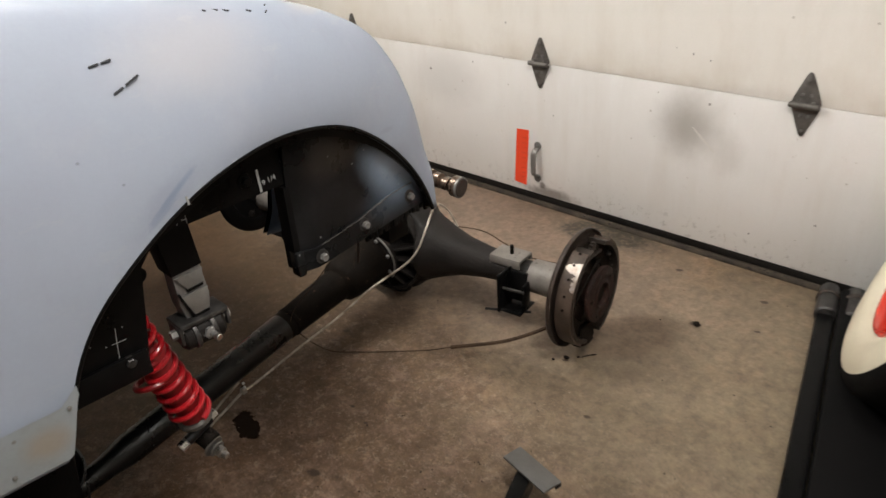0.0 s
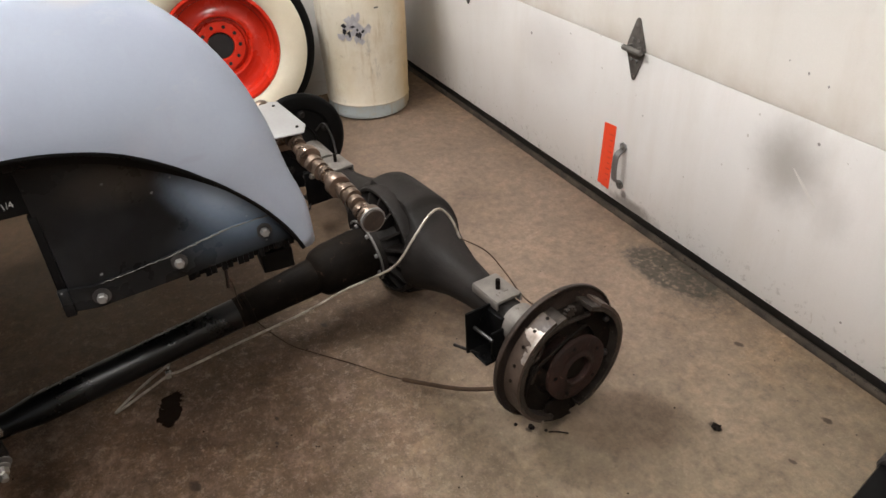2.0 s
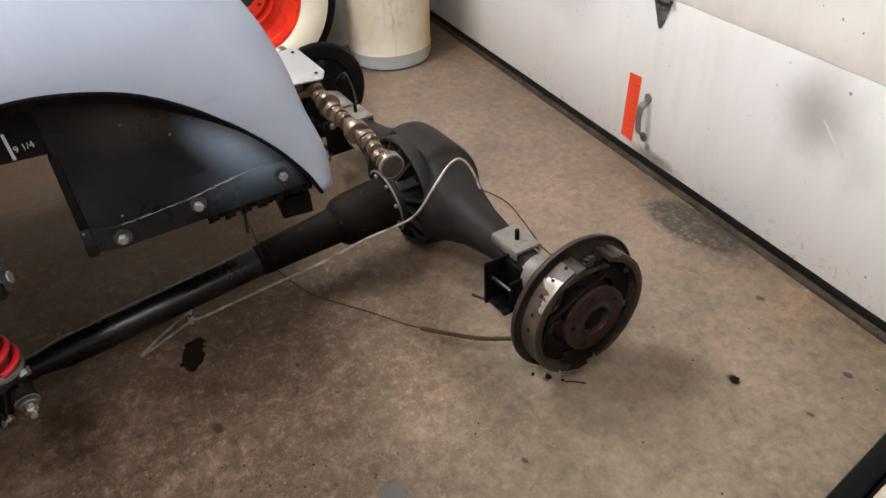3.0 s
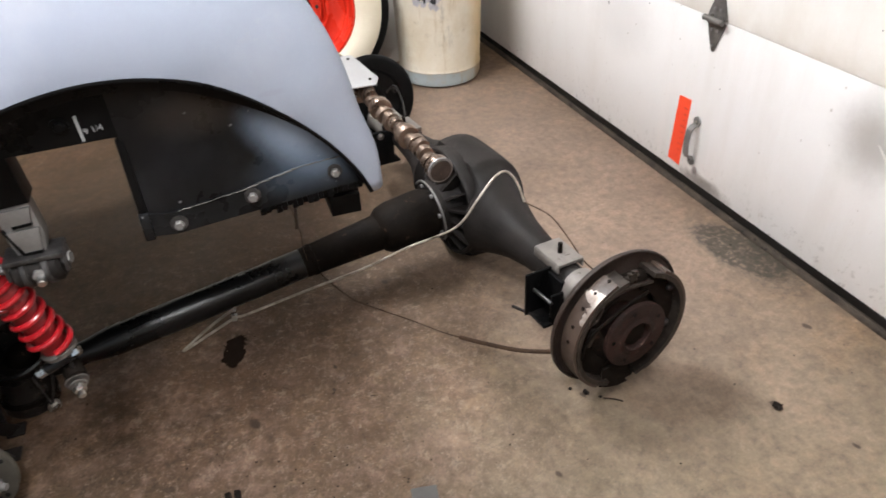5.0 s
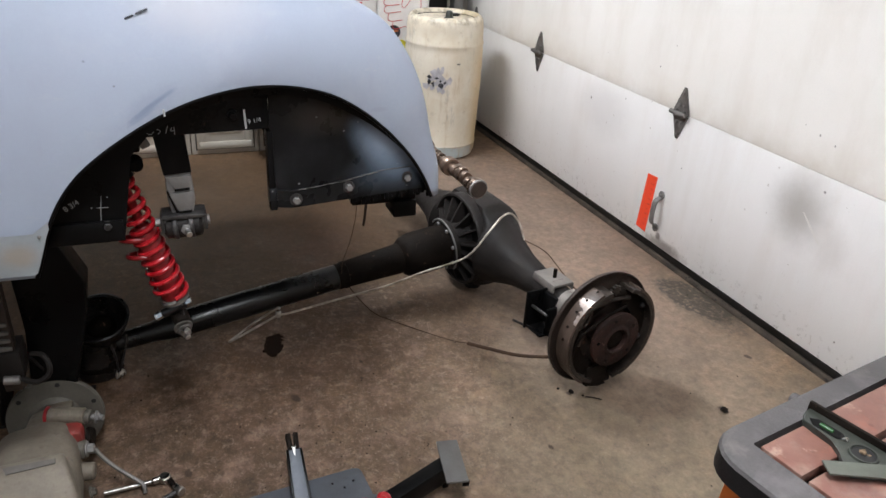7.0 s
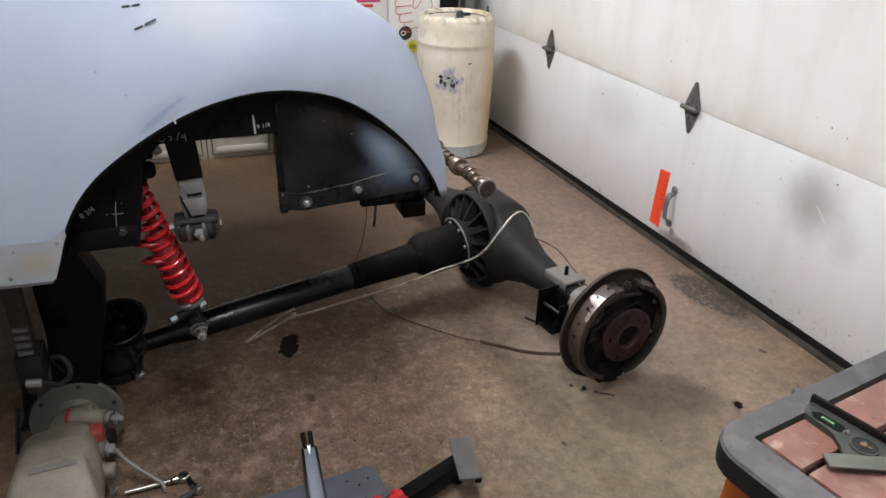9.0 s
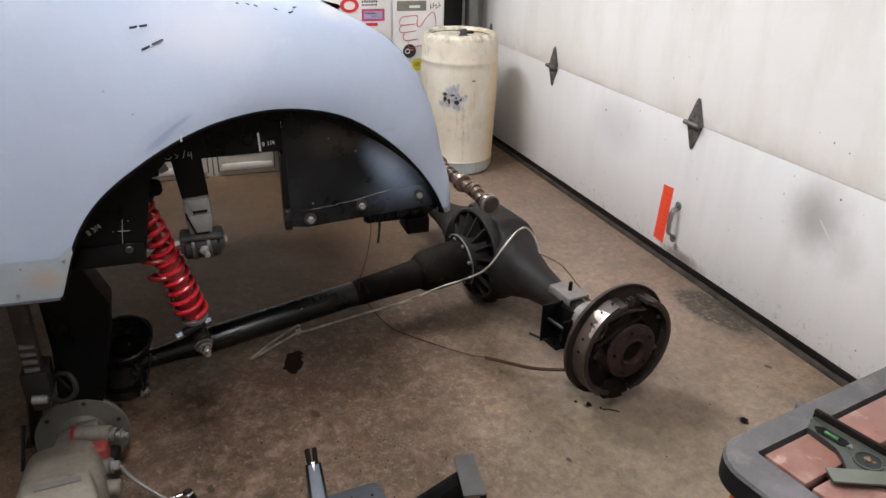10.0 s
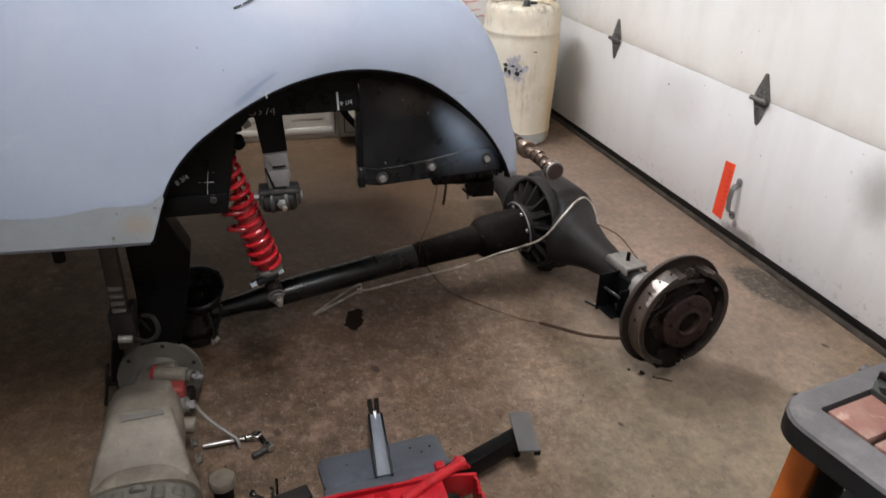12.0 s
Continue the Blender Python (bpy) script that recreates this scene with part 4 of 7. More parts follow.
# ---- cabinets, locker and corner ----
def base_cabinet(y0, y1):
    c = thing("base_cabinet", (-2.20, (y0 + y1) / 2, 0), "cream painted base cabinet with raised-panel doors", "cabinet", "base cabinets")
    part("body", box(B(), (-2.24, (y0 + y1) / 2, 0.43), (0.38, y1 - y0 - 0.004, 0.86), 0.003), CABINET, c)
    count = max(1, round((y1 - y0) / 0.345))
    pitch = (y1 - y0) / count
    for k in range(count):
        a, b = y0 + k * pitch + 0.029, y0 + (k + 1) * pitch - 0.029
        # dark strip behind the door draws the shade of its gap
        part("gap_strip", box(B(), (-2.049, (a + b) / 2, 0.36), (0.008, b - a + 0.012, 0.672), 0.002), GAP_SHADE, c, "dark strip standing for the shaded gap round the door")
        d = part("door", box(B(), (-2.042, (a + b) / 2, 0.36), (0.020, b - a, 0.66), 0.004), CABINET, c)
        bm = B()
        for zz, hh in ((0.055, 0.03), (0.665, 0.03)):
            box(bm, (-2.0315, (a + b) / 2, zz), (0.004, b - a - 0.03, hh), 0.001)
        for yy in (a + 0.03, b - 0.03):
            box(bm, (-2.0315, yy, 0.36), (0.004, 0.03, 0.575), 0.001)
        part("frame", bm, CABINET, d)
        part("raised_panel", box(B(), (-2.030, (a + b) / 2, 0.36), (0.008, b - a - 0.12, 0.49), 0.006), CABINET, d)


for y0, y1 in ((-2.150, -1.460), (-1.460, -0.770), (-0.770, -0.428), (-0.428, -0.165)):
    base_cabinet(y0, y1)

locker = thing("locker", (-2.32, 0.2, 0), "white steel locker covered with stickers", "locker")
part("body", box(B(), (-2.324, 0.18, 0.9), (0.36, 0.70, 1.8), 0.006), LOCKER, locker)
for a, b in ((-0.15, 0.226), (0.236, 0.52)):
    part("door", box(B(), (-2.138, (a + b) / 2, 0.92), (0.016, b - a, 1.68), 0.004), LOCKER, locker)
FACE = -2.1295


def sticker(name, label, y0, z0, w, h, material, marks=()):
    s = thing(name, (FACE, y0, z0), label, "sticker", "stickers on the locker")
    part("sheet", box(B(), (FACE, y0 + w / 2, z0 + h / 2), (0.001, w, h)), material, s)
    for mat, a, b, ww, hh in marks:
        part("mark", box(B(), (FACE + 0.0009, y0 + a, z0 + b), (0.0006, ww, hh)), mat, s)
    return s


sticker("sticker", "magenta rectangular sticker with a lilac printed field", 0.064, 0.757, 0.124, 0.062, PINK, ((LILAC, 0.062, 0.031, 0.100, 0.038), (PAPER, 0.05, 0.040, 0.06, 0.005), (PAPER, 0.06, 0.024, 0.08, 0.004)))
sticker("sticker", "narrow red sticker beside the magenta one", 0.085, 0.732, 0.065, 0.016, STICKER_RED)
sticker("sticker", "wide red banner sticker with pale lettering bars", -0.070, 0.874, 0.272, 0.070, STICKER_RED, ((PAPER, 0.06, 0.050, 0.05, 0.022), (PAPER, 0.13, 0.050, 0.05, 0.022), (PAPER, 0.20, 0.050, 0.05, 0.022)))
sticker("sticker", "small blue sticker at the top of the locker", -0.160, 0.893, 0.040, 0.045, STICKER_BLUE, ((PAPER, 0.02, 0.03, 0.028, 0.006),))
sticker("sticker", "white sticker with two lines of black print", 0.058, 0.828, 0.100, 0.040, PAPER, [(INK, 0.012 + 0.0125 * k, 0.027 + 0.002 * (k % 2), 0.009, 0.011) for k in range(7)] + [(INK, 0.014 + 0.017 * k, 0.011, 0.013, 0.007) for k in range(5)])
poster = sticker("sticker", "white poster with an olive photograph and a red heading", 0.246, 0.594, 0.268, 0.325, PAPER,
        [(STICKER_RED, 0.018 + 0.017 * k, 0.292 + 0.006 * ((k * 5) % 4 - 1.5), 0.007 + 0.003 * (k % 3), 0.030 + 0.006 * (k % 2)) for k in range(12)]
        + [(PHOTO, 0.092, 0.236, 0.164, 0.051)] + [(INK, 0.198 + 0.016 * k, 0.232 + 0.006 * (k % 2), 0.004, 0.026) for k in range(4)] + [(INK, 0.204 + 0.016 * k, 0.224 + 0.012 * (k % 2), 0.010, 0.004) for k in range(4)])
part("highlight", box(B(), (FACE + 0.0016, 0.355, 0.826), (0.0006, 0.060, 0.012), m=None), PAPER, poster)
badge = thing("sticker", (FACE, 0, 0.838), "red ring-shaped sticker with a pointed tail", "sticker", "stickers on the locker")
ringed = lathe(B(), [(0.030, 0), (0.050, 0), (0.050, 0.0012), (0.030, 0.0012)], Matrix.Translation((FACE + 0.0003, 0, 0.838)) @ Matrix.Diagonal((1, 1, 0.72, 1)) @ pose(0, 0, 0, 0, 90, 0), 28, closed=True)
part("ring", ringed, STICKER_RED, badge)
bm = B()
tail_pts = ((-0.150, 0.868), (-0.060, 0.846), (-0.046, 0.832), (-0.062, 0.820))
bm.faces.new([bm.verts.new((FACE + 0.0012, y, z)) for y, z in tail_pts])
bmesh.ops.solidify(bm, geom=bm.faces[:], thickness=0.001)
bmesh.ops.recalc_face_normals(bm, faces=bm.faces[:])
part("tail", bm, STICKER_RED, badge)
# outline of a hand, drawn with bent red lines
drawn = thing("line_drawing", (FACE, 0.35, 0.70), "red outline drawing of a hand on a white poster", "drawing")
bm = B()
FX = FACE + 0.0016
for pts in (((0.25, 0.80), (0.235, 0.785), (0.25, 0.772), (0.33, 0.775)), ((0.25, 0.772), (0.237, 0.757), (0.255, 0.745), (0.335, 0.750)), ((0.265, 0.742), (0.26, 0.725), (0.28, 0.715), (0.345, 0.720)), ((0.29, 0.712), (0.29, 0.695), (0.31, 0.688), (0.36, 0.697)), ((0.25, 0.80), (0.32, 0.805), (0.345, 0.80), (0.34, 0.772), (0.36, 0.765), (0.40, 0.80), (0.44, 0.815), (0.455, 0.77), (0.44, 0.72), (0.40, 0.69), (0.36, 0.697))):
    hose(bm, [(FX, 0.268 + 0.95 * (y - 0.235), 0.795 + 1.45 * (z - 0.815)) for y, z in pts], 0.0018, 6, 4)
part("outline", bm, STICKER_RED, drawn)
NUMBERED = []
for mat, yy, zz, rr, name, lab in ((INK, 0.327, 0.594, 0.037, "sticker", "round black sticker with pale and orange mark"), (YELLOW, 0.370, 0.521, 0.033, "sticker", "round yellow sticker with a dark number ten")):
    s = thing(name, (FACE, yy, zz), lab, "sticker", "stickers on the locker")
    part("disc", lathe(B(), [(rr, 0), (rr, 0.0012)], Matrix.Translation((FACE + 0.001, yy, zz)) @ pose(0, 0, 0, 0, 90, 0), 24), mat, s)
    bm = B()
    if mat is INK:
        lathe(bm, [(0.009, 0), (0.014, 0), (0.014, 0.0006), (0.009, 0.0006)], Matrix.Translation((FACE + 0.0024, yy - 0.012, zz)) @ pose(0, 0, 0, 0, 90, 0), 20, closed=True)
        part("mark", bm, PAPER, s)
        part("mark", box(B(), (FACE + 0.0026, yy + 0.014, zz + 0.006), (0.0006, 0.022, 0.008)), ORANGE, s)
    else:
        NUMBERED.append((s, yy, zz))

post = thing("steel_post", (-2.35, 0.70, 0), "dark grey steel post beside the locker", "post")
part("post", box(B(), (-2.36, 0.775, 1.0), (0.08, 0.055, 2.0), 0.004), STEEL_GREY, post)
part("dark_panel", box(B(), (-2.44, 0.66, 1.0), (0.05, 0.16, 2.0), 0.004), DARK, post)

# white plastic drum
BX, BY = -1.885, 0.528
drum = thing("plastic_drum", (BX, BY, 0), "yellowed white plastic drum with torn sticker, on the floor", "drum")
prof = [(0.0, 0.0), (0.165, 0.0), (0.183, 0.008), (0.193, 0.03), (0.193, 0.066), (0.197, 0.072), (0.195, 0.080), (0.193, 0.085), (0.198, 0.20), (0.203, 0.36), (0.204, 0.46), (0.203, 0.545), (0.200, 0.566), (0.204, 0.574), (0.204, 0.584), (0.199, 0.594), (0.199, 0.65), (0.194, 0.690), (0.184, 0.706), (0.172, 0.712), (0.166, 0.708), (0.158, 0.690), (0.0, 0.690)]
part("body", lathe(B(), [(r, 1.03 * h) for r, h in prof], Matrix.Translation((BX, BY, 0)), 48), BARREL, drum)
part("lid_groove", lathe(B(), [(0.150, 0.7113), (0.158, 0.7113), (0.158, 0.7128), (0.150, 0.7128)], Matrix.Translation((BX, BY, 0)), 40, closed=True), DARK, drum, "grimy groove round the lid")
bm = B()
lathe(bm, [(0.026, 0.0), (0.026, 0.012), (0.023, 0.016), (0.019, 0.018), (0.017, 0.042), (0.012, 0.048), (0, 0.049)], Matrix.Translation((BX + 0.085, BY - 0.015, 0.709)), 18)
part("cap", bm, GREEN, drum, "dark green bung cap")
bm = B()
lathe(bm, [(0.030, 0.0), (0.030, 0.010), (0, 0.011)], Matrix.Translation((BX - 0.06, BY + 0.07, 0.710)), 18)
part("plug", bm, DARK, drum, "dark bung plug")
random.seed(4)
scrap = thing("torn_sticker", (BX, BY, 0.43), "torn remains of a black and silver sticker on the drum", "sticker")


def scraps(material, count, spread, name):
    for _ in range(count):
        bm = B()
        a0 = radians(-26 + random.gauss(0, spread[0]))
        z0 = 0.425 + random.gauss(0, spread[1])
        n = random.randint(4, 6)
        w, h = random.uniform(0.009, 0.026), random.uniform(0.009, 0.028)
        if material is INK:
            w, h = w * 0.75, h * 0.85
        vs = []
        for k in range(n):
            t = 2 * math.pi * k / n + random.uniform(-0.4, 0.4)
            r = random.uniform(0.5, 1.1)
            a, z = a0 + r * w * math.cos(t) / 0.21, z0 + r * h * math.sin(t)
            rad = (0.2056 if material is SILVER else 0.2062) + random.uniform(0, 0.0006)
            vs.append(bm.verts.new((BX + rad * math.cos(a), BY + rad * math.sin(a), z)))
        bm.faces.new(vs)
        part(name, bm, material, scrap, smooth=0)


scraps(SILVER, 34, (6.5, 0.023), "silver_scrap")
scraps(INK, 9, (8.0, 0.014), "black_scrap")
part("speck", box(B(), (BX + 0.2046 * math.cos(0.02), BY + 0.2046 * math.sin(0.02), 0.515), (0.001, 0.018, 0.006), m=None), INK, scrap)


def wheel(name, at, normal, R, label, lean_up=(0, 0, 1)):
    """A steel wheel with a wide-whitewall tyre; normal points out of its face."""
    w = thing(name, at, label, "wheel", "whitewall wheels")
    m = axis_frame(at, Vector(at) + Vector(normal), lean_up)
    k = R / 0.37
    rim_r = 0.226 * k
    tread = [(rim_r, -0.075 * k), (rim_r + 0.05 * k, -0.088 * k), (R - 0.05 * k, -0.086 * k), (R - 0.014 * k, -0.066 * k), (R, -0.045 * k), (R, 0.045 * k), (R - 0.014 * k, 0.066 * k), (R - 0.030 * k, 0.076 * k), (R - 0.040 * k, 0.080 * k), (rim_r, 0.05 * k)]
    tyre = part("tyre", lathe(B(), tread, m, 64, closed=True), RUBBER, w, "black rubber tyre")
    wall = [(R - 0.036 * k, 0.0800 * k), (R - 0.050 * k, 0.0870 * k), (R - 0.075 * k, 0.092 * k), (R - 0.105 * k, 0.092 * k), (rim_r + 0.012 * k, 0.080 * k), (rim_r - 0.004 * k, 0.064 * k), (rim_r - 0.004 * k, 0.05 * k), (R - 0.05 * k, 0.06 * k)]
    part("whitewall", lathe(B(), wall, m, 64, closed=True), WHITEWALL, tyre, "wide cream whitewall band")
    rim = [(rim_r + 0.004 * k, 0.066 * k), (rim_r - 0.002 * k, 0.074 * k), (rim_r - 0.010 * k, 0.074 * k), (rim_r - 0.016 * k, 0.064 * k), (rim_r - 0.020 * k, 0.036 * k), (rim_r - 0.030 * k, 0.030 * k), (rim_r - 0.036 * k, 0.006 * k), (rim_r - 0.060 * k, -0.004 * k), (0.134 * k, 0.003 * k), (0.124 * k, 0.011 * k), (0.117 * k, 0.008 * k), (0.110 * k, -0.024 * k), (0.101 * k, -0.024 * k), (0.096 * k, -0.004 * k), (0.056 * k, -0.006 * k), (0.052 * k, -0.012 * k), (0.052 * k, -0.03 * k), (0.10 * k, -0.03 * k), (rim_r - 0.02 * k, -0.07 * k), (rim_r + 0.004 * k, -0.075 * k)]
    disc = part("rim", lathe(B(), rim, m, 64, caps=False), WHEEL_RED, w, "orange-red painted steel rim")
    for i in range(10):
        a = 2 * math.pi * i / 10
        part("bolt_hole", lathe(B(), [(0.0075 * k, 0), (0.0075 * k, 0.002)], m @ Matrix.Translation((0.077 * k * math.cos(a), 0.077 * k * math.sin(a), -0.0065 * k)), 12), DARK, disc)
    part("hub_bore", lathe(B(), [(0.051 * k, -0.013 * k), (0.051 * k, -0.02 * k)], m, 32), DARK, disc, "dark centre bore")
    return w


wheel("whitewall_wheel", (-1.885, -0.110, 0.402), (0.985, -0.12, 0.10), 0.392, "whitewall tyre on orange-red steel wheel leaning by the locker")

# ---- car body: rear quarter panel ----
def bend(value, xs, ys):
    return float(np.interp(value, xs, ys))


def skin_x(y):
    return bend(y, [-1.2, -1.0, -0.8, -0.6, -0.45, -0.35, -0.30], [0.345, 0.343, 0.332, 0.308, 0.28, 0.25, 0.232])


ARCH = [(-0.314, 0.658), (-0.339, 0.712), (-0.390, 0.785), (-0.470, 0.865), (-0.567, 0.926), (-0.68, 0.950), (-0.79, 0.940), (-0.895, 0.901), (-1.003, 0.833), (-1.062, 0.773), (-1.096, 0.712), (-1.116, 0.655), (-1.132, 0.613)]
CROWN = [(-0.286, 0.656), (-0.291, 0.73), (-0.312, 0.80), (-0.333, 0.89), (-0.368, 0.975), (-0.42, 1.045), (-0.48, 1.085), (-0.55, 1.115), (-0.65, 1.140), (-0.80, 1.165), (-0.95, 1.185), (-1.05, 1.195), (-1.132, 1.205)]


def resample(points, n):
    p = np.array(points)
    fine = []
    for i in range(len(p) - 1):
        a, b, c, d = p[max(i - 1, 0)], p[i], p[i + 1], p[min(i + 2, len(p) - 1)]
        for k in range(12):
            t = k / 12
            fine.append(0.5 * (2 * b + (c - a) * t + (2 * a - 5 * b + 4 * c - d) * t * t + (3 * b - a - 3 * c + d) * t ** 3))
    fine.append(p[-1])
    fine = np.array(fine)
    run = np.r_[0, np.cumsum(np.linalg.norm(np.diff(fine, axis=0), axis=1))]
    at = np.linspace(0, run[-1], n)
    return np.stack([np.interp(at, run, fine[:, k]) for k in (0, 1)], 1)


N = 56
arch, crown = resample(ARCH, N), resample(CROWN, N)
front = [(-1.132 - 0.06 * k, 0.613 + 0.0015 * k) for k in range(1, 26)]
roof = [(-1.132 - 0.06 * k, 1.205 + 0.004 * k) for k in range(1, 26)]
lower, upper = list(map(tuple, arch)) + front, list(map(tuple, crown)) + roof


def body_point(i, s):
    """s 0 at the arch or sill, 1 at the crown, 1 to 2 over the crown and inwards."""
    (ya, za), (yc, zc) = lower[i], upper[i]
    xa = skin_x(ya)
    xc = 0.20
    if s <= 1:
        y, z = ya + (yc - ya) * s, za + (zc - za) * s
        x = xc + (xa - xc) * max(0.0, 1 - s ** 2.0) ** 0.5
        return Vector((x, y, z))
    t = s - 1
    tail = max(0.0, 1 - i / (N * 0.62))
    inward = 0.50 - 0.30 * tail
    drop = (0.30 * tail) * t ** 1.7 - 0.05 * (1 - tail) * t
    mid = Vector((0, -0.68, 0.62))
    here = Vector((0, yc, zc))
    way = (mid - here).normalized()
    p = here + way * drop
    return Vector((xc - inward * t, p.y, p.z))


car = thing("car_body", (0.2, -1.2, 0.6), "light blue-grey primered car quarter panel, rounded tail, wheel arch empty", "car body")
bm = B()
steps = [0, 0.012, 0.04, 0.1, 0.2, 0.3, 0.4, 0.5, 0.6, 0.68, 0.76, 0.83, 0.88, 0.92, 0.95, 0.975, 0.99, 1.0, 1.02, 1.05, 1.1, 1.18, 1.3, 1.45, 1.65, 1.85, 2.0]
grid = [[bm.verts.new(body_point(i, s)) for s in steps] for i in range(len(lower))]
for a, b in zip(grid, grid[1:]):
    for k in range(len(steps) - 1):
        bm.faces.new((a[k], a[k + 1], b[k + 1], b[k]))
quarter = part("quarter_panel", bm, PRIMER, car, smooth=60)
# black liner added to keep the panel's inside dark
bm = B()
core = Vector((-0.15, -0.68, 0.72))
liner = [0.06, 0.2, 0.4, 0.6, 0.76, 0.88, 0.95, 1.0, 1.05, 1.18, 1.4, 1.7, 2.0]
grid = []
for i in range(0, len(lower), 2):
    row = []
    for s in liner:
        p = body_point(i, s)
        q = Vector((core.x, min(p.y, core.y) if i >= N else core.y, core.z))
        row.append(bm.verts.new(p + (q - p).normalized() * 0.010))
    grid.append(row)
for a, b in zip(grid, grid[1:]):
    for k in range(len(liner) - 1):
        bm.faces.new((a[k], a[k + 1], b[k + 1], b[k]))
part("dark_liner", bm, BLACK, car, "black liner added to darken the inside of the panel")
thick = quarter.modifiers.new("thickness", "SOLIDIFY")
thick.thickness, thick.offset = 0.004, -1

# rolled edge of the arch and return flange
bm = B()
hose(bm, [(skin_x(y) - 0.003, y, z) for y, z in resample(ARCH, 26)], 0.0045, 8, 2)
part("arch_bead", bm, BLACK, car, "dark arch edge bead")
bm = B()
rim_line = resample(ARCH, 40)
band = []
for y, z in rim_line:
    way = Vector((0, -0.70 - y, 0.64 - z)).normalized()
    out = Vector((skin_x(y) - 0.010, y, z))
    tip = out + way * (0.002 + 0.018 * min(1, max(0, (y + 1.05) / 0.15)) * min(1, max(0, (-0.36 - y) / 0.16))) + Vector((-0.004, 0, 0))
    band.append([bm.verts.new(p) for p in (out, tip, tip + Vector((-0.012, 0, 0)), out + Vector((-0.012, 0, 0)))])
for a, b in zip(band, band[1:]):
    for k in range(4):
        bm.faces.new((a[k], a[(k + 1) % 4], b[(k + 1) % 4], b[k]))
bm.faces.new(band[0]), bm.faces.new(band[-1])
part("arch_band", bm, BLACK, car, "matte black band inside the arch edge")
bm = B()
ring = []
for y, z in resample(ARCH, 40):
    cy, cz = -0.70, 0.62
    d = Vector((0, cy - y, cz - z)).normalized()
    rows = [Vector((skin_x(y) - 0.004, y, z)) - d * 0.002, Vector((skin_x(y) - 0.03, y, z)) - d * 0.004, Vector((skin_x(y) - 0.09, y, z)) - d * 0.012, Vector((skin_x(y) - 0.09, y, z)) - d * 0.03]
    ring.append([bm.verts.new(p) for p in rows])
for a, b in zip(ring, ring[1:]):
    for k in range(3):
        bm.faces.new((a[k], a[k + 1], b[k + 1], b[k]))
part("arch_flange", bm, BLACK, car, "black arch return flange")

# opposite side panel and floor pan, added unseen to block light under the car
part("shade_panel", box(B(), (-1.275, -1.53, 0.90), (0.012, 2.16, 0.66), 0.004), PRIMER, car, "primered opposite side panel, added unseen to block light")
# unseen deck over the tail, added to stop light coming through
bm = B()
rows = []
for i in range(10, len(lower), 2):
    p, q = body_point(i, 2.0), body_point(i, 1.0)
    away = [Vector((p.x - 0.001, p.y, p.z - 0.002)), Vector((-0.53, p.y, p.z + 0.012)), Vector((-1.06 - p.x, p.y, p.z)), Vector((-1.06 - q.x - 0.008, q.y, q.z - 0.01))]
    rows.append([bm.verts.new(v) for v in away])
for a, b in zip(rows, rows[1:]):
    for k in range(3):
        bm.faces.new((a[k], a[k + 1], b[k + 1], b[k]))
deck = part("shade_deck", bm, PRIMER, car, "primered deck over the tail, added unseen to block light", smooth=60)
thick = deck.modifiers.new("thickness", "SOLIDIFY")
thick.thickness, thick.offset = 0.003, -1
part("shade_pan", box(B(), (-0.50, -1.91, 0.622), (1.50, 1.42, 0.010), 0.003), BLACK, car, "black pan, added unseen to block light")
# pale sill patch, slightly proud
bm = B()
cols = []
for k, y in enumerate([-1.0945, -1.100, -1.106, -1.113, -1.120, -1.127, -1.1335] + [-1.154 - 0.06 * j for j in range(24)]):
    lo = 0.613 + 0.025 * k * 0.06 if y < -1.132 else bend(y, [-1.132, -1.116, -1.096], [0.613, 0.655, 0.712])
    hi = bend(y, [-1.6, -1.35, -1.2, -1.12, -1.094], [0.700, 0.696, 0.706, 0.712, 0.730]) + 0.004 * math.sin(y * 35)
    cols.append([bm.verts.new((skin_x(y) + 0.0075 + 0.006 * (z - lo) / 0.11, y, z)) for z in (lo, lo + (hi - lo) * 0.5, hi)])
for a, b in zip(cols, cols[1:]):
    for k in range(2):
        bm.faces.new((a[k], a[k + 1], b[k + 1], b[k]))
part("sill_patch", bm, BARE, car, "pale unpainted repair patch along the sill")
for y, z in ((-1.112, 0.700), (-1.185, 0.693), (-1.20, 0.640)):
    bm = lathe(B(), [(0.0035, 0), (0.003, 0.002), (0, 0.003)], axis_frame((0.354, y, z), (1, y, z)), 10)
    part("rivet", bm, STEEL_GREY, car)


def inner_x(y):
    return bend(y, [-1.2, -0.65, -0.376, -0.3], [0.282, 0.276, 0.223, 0.21])


AY, AZ = [p[0] for p in reversed(ARCH)], [p[1] for p in reversed(ARCH)]


def arch_z(y):
    return bend(y, AY, AZ)


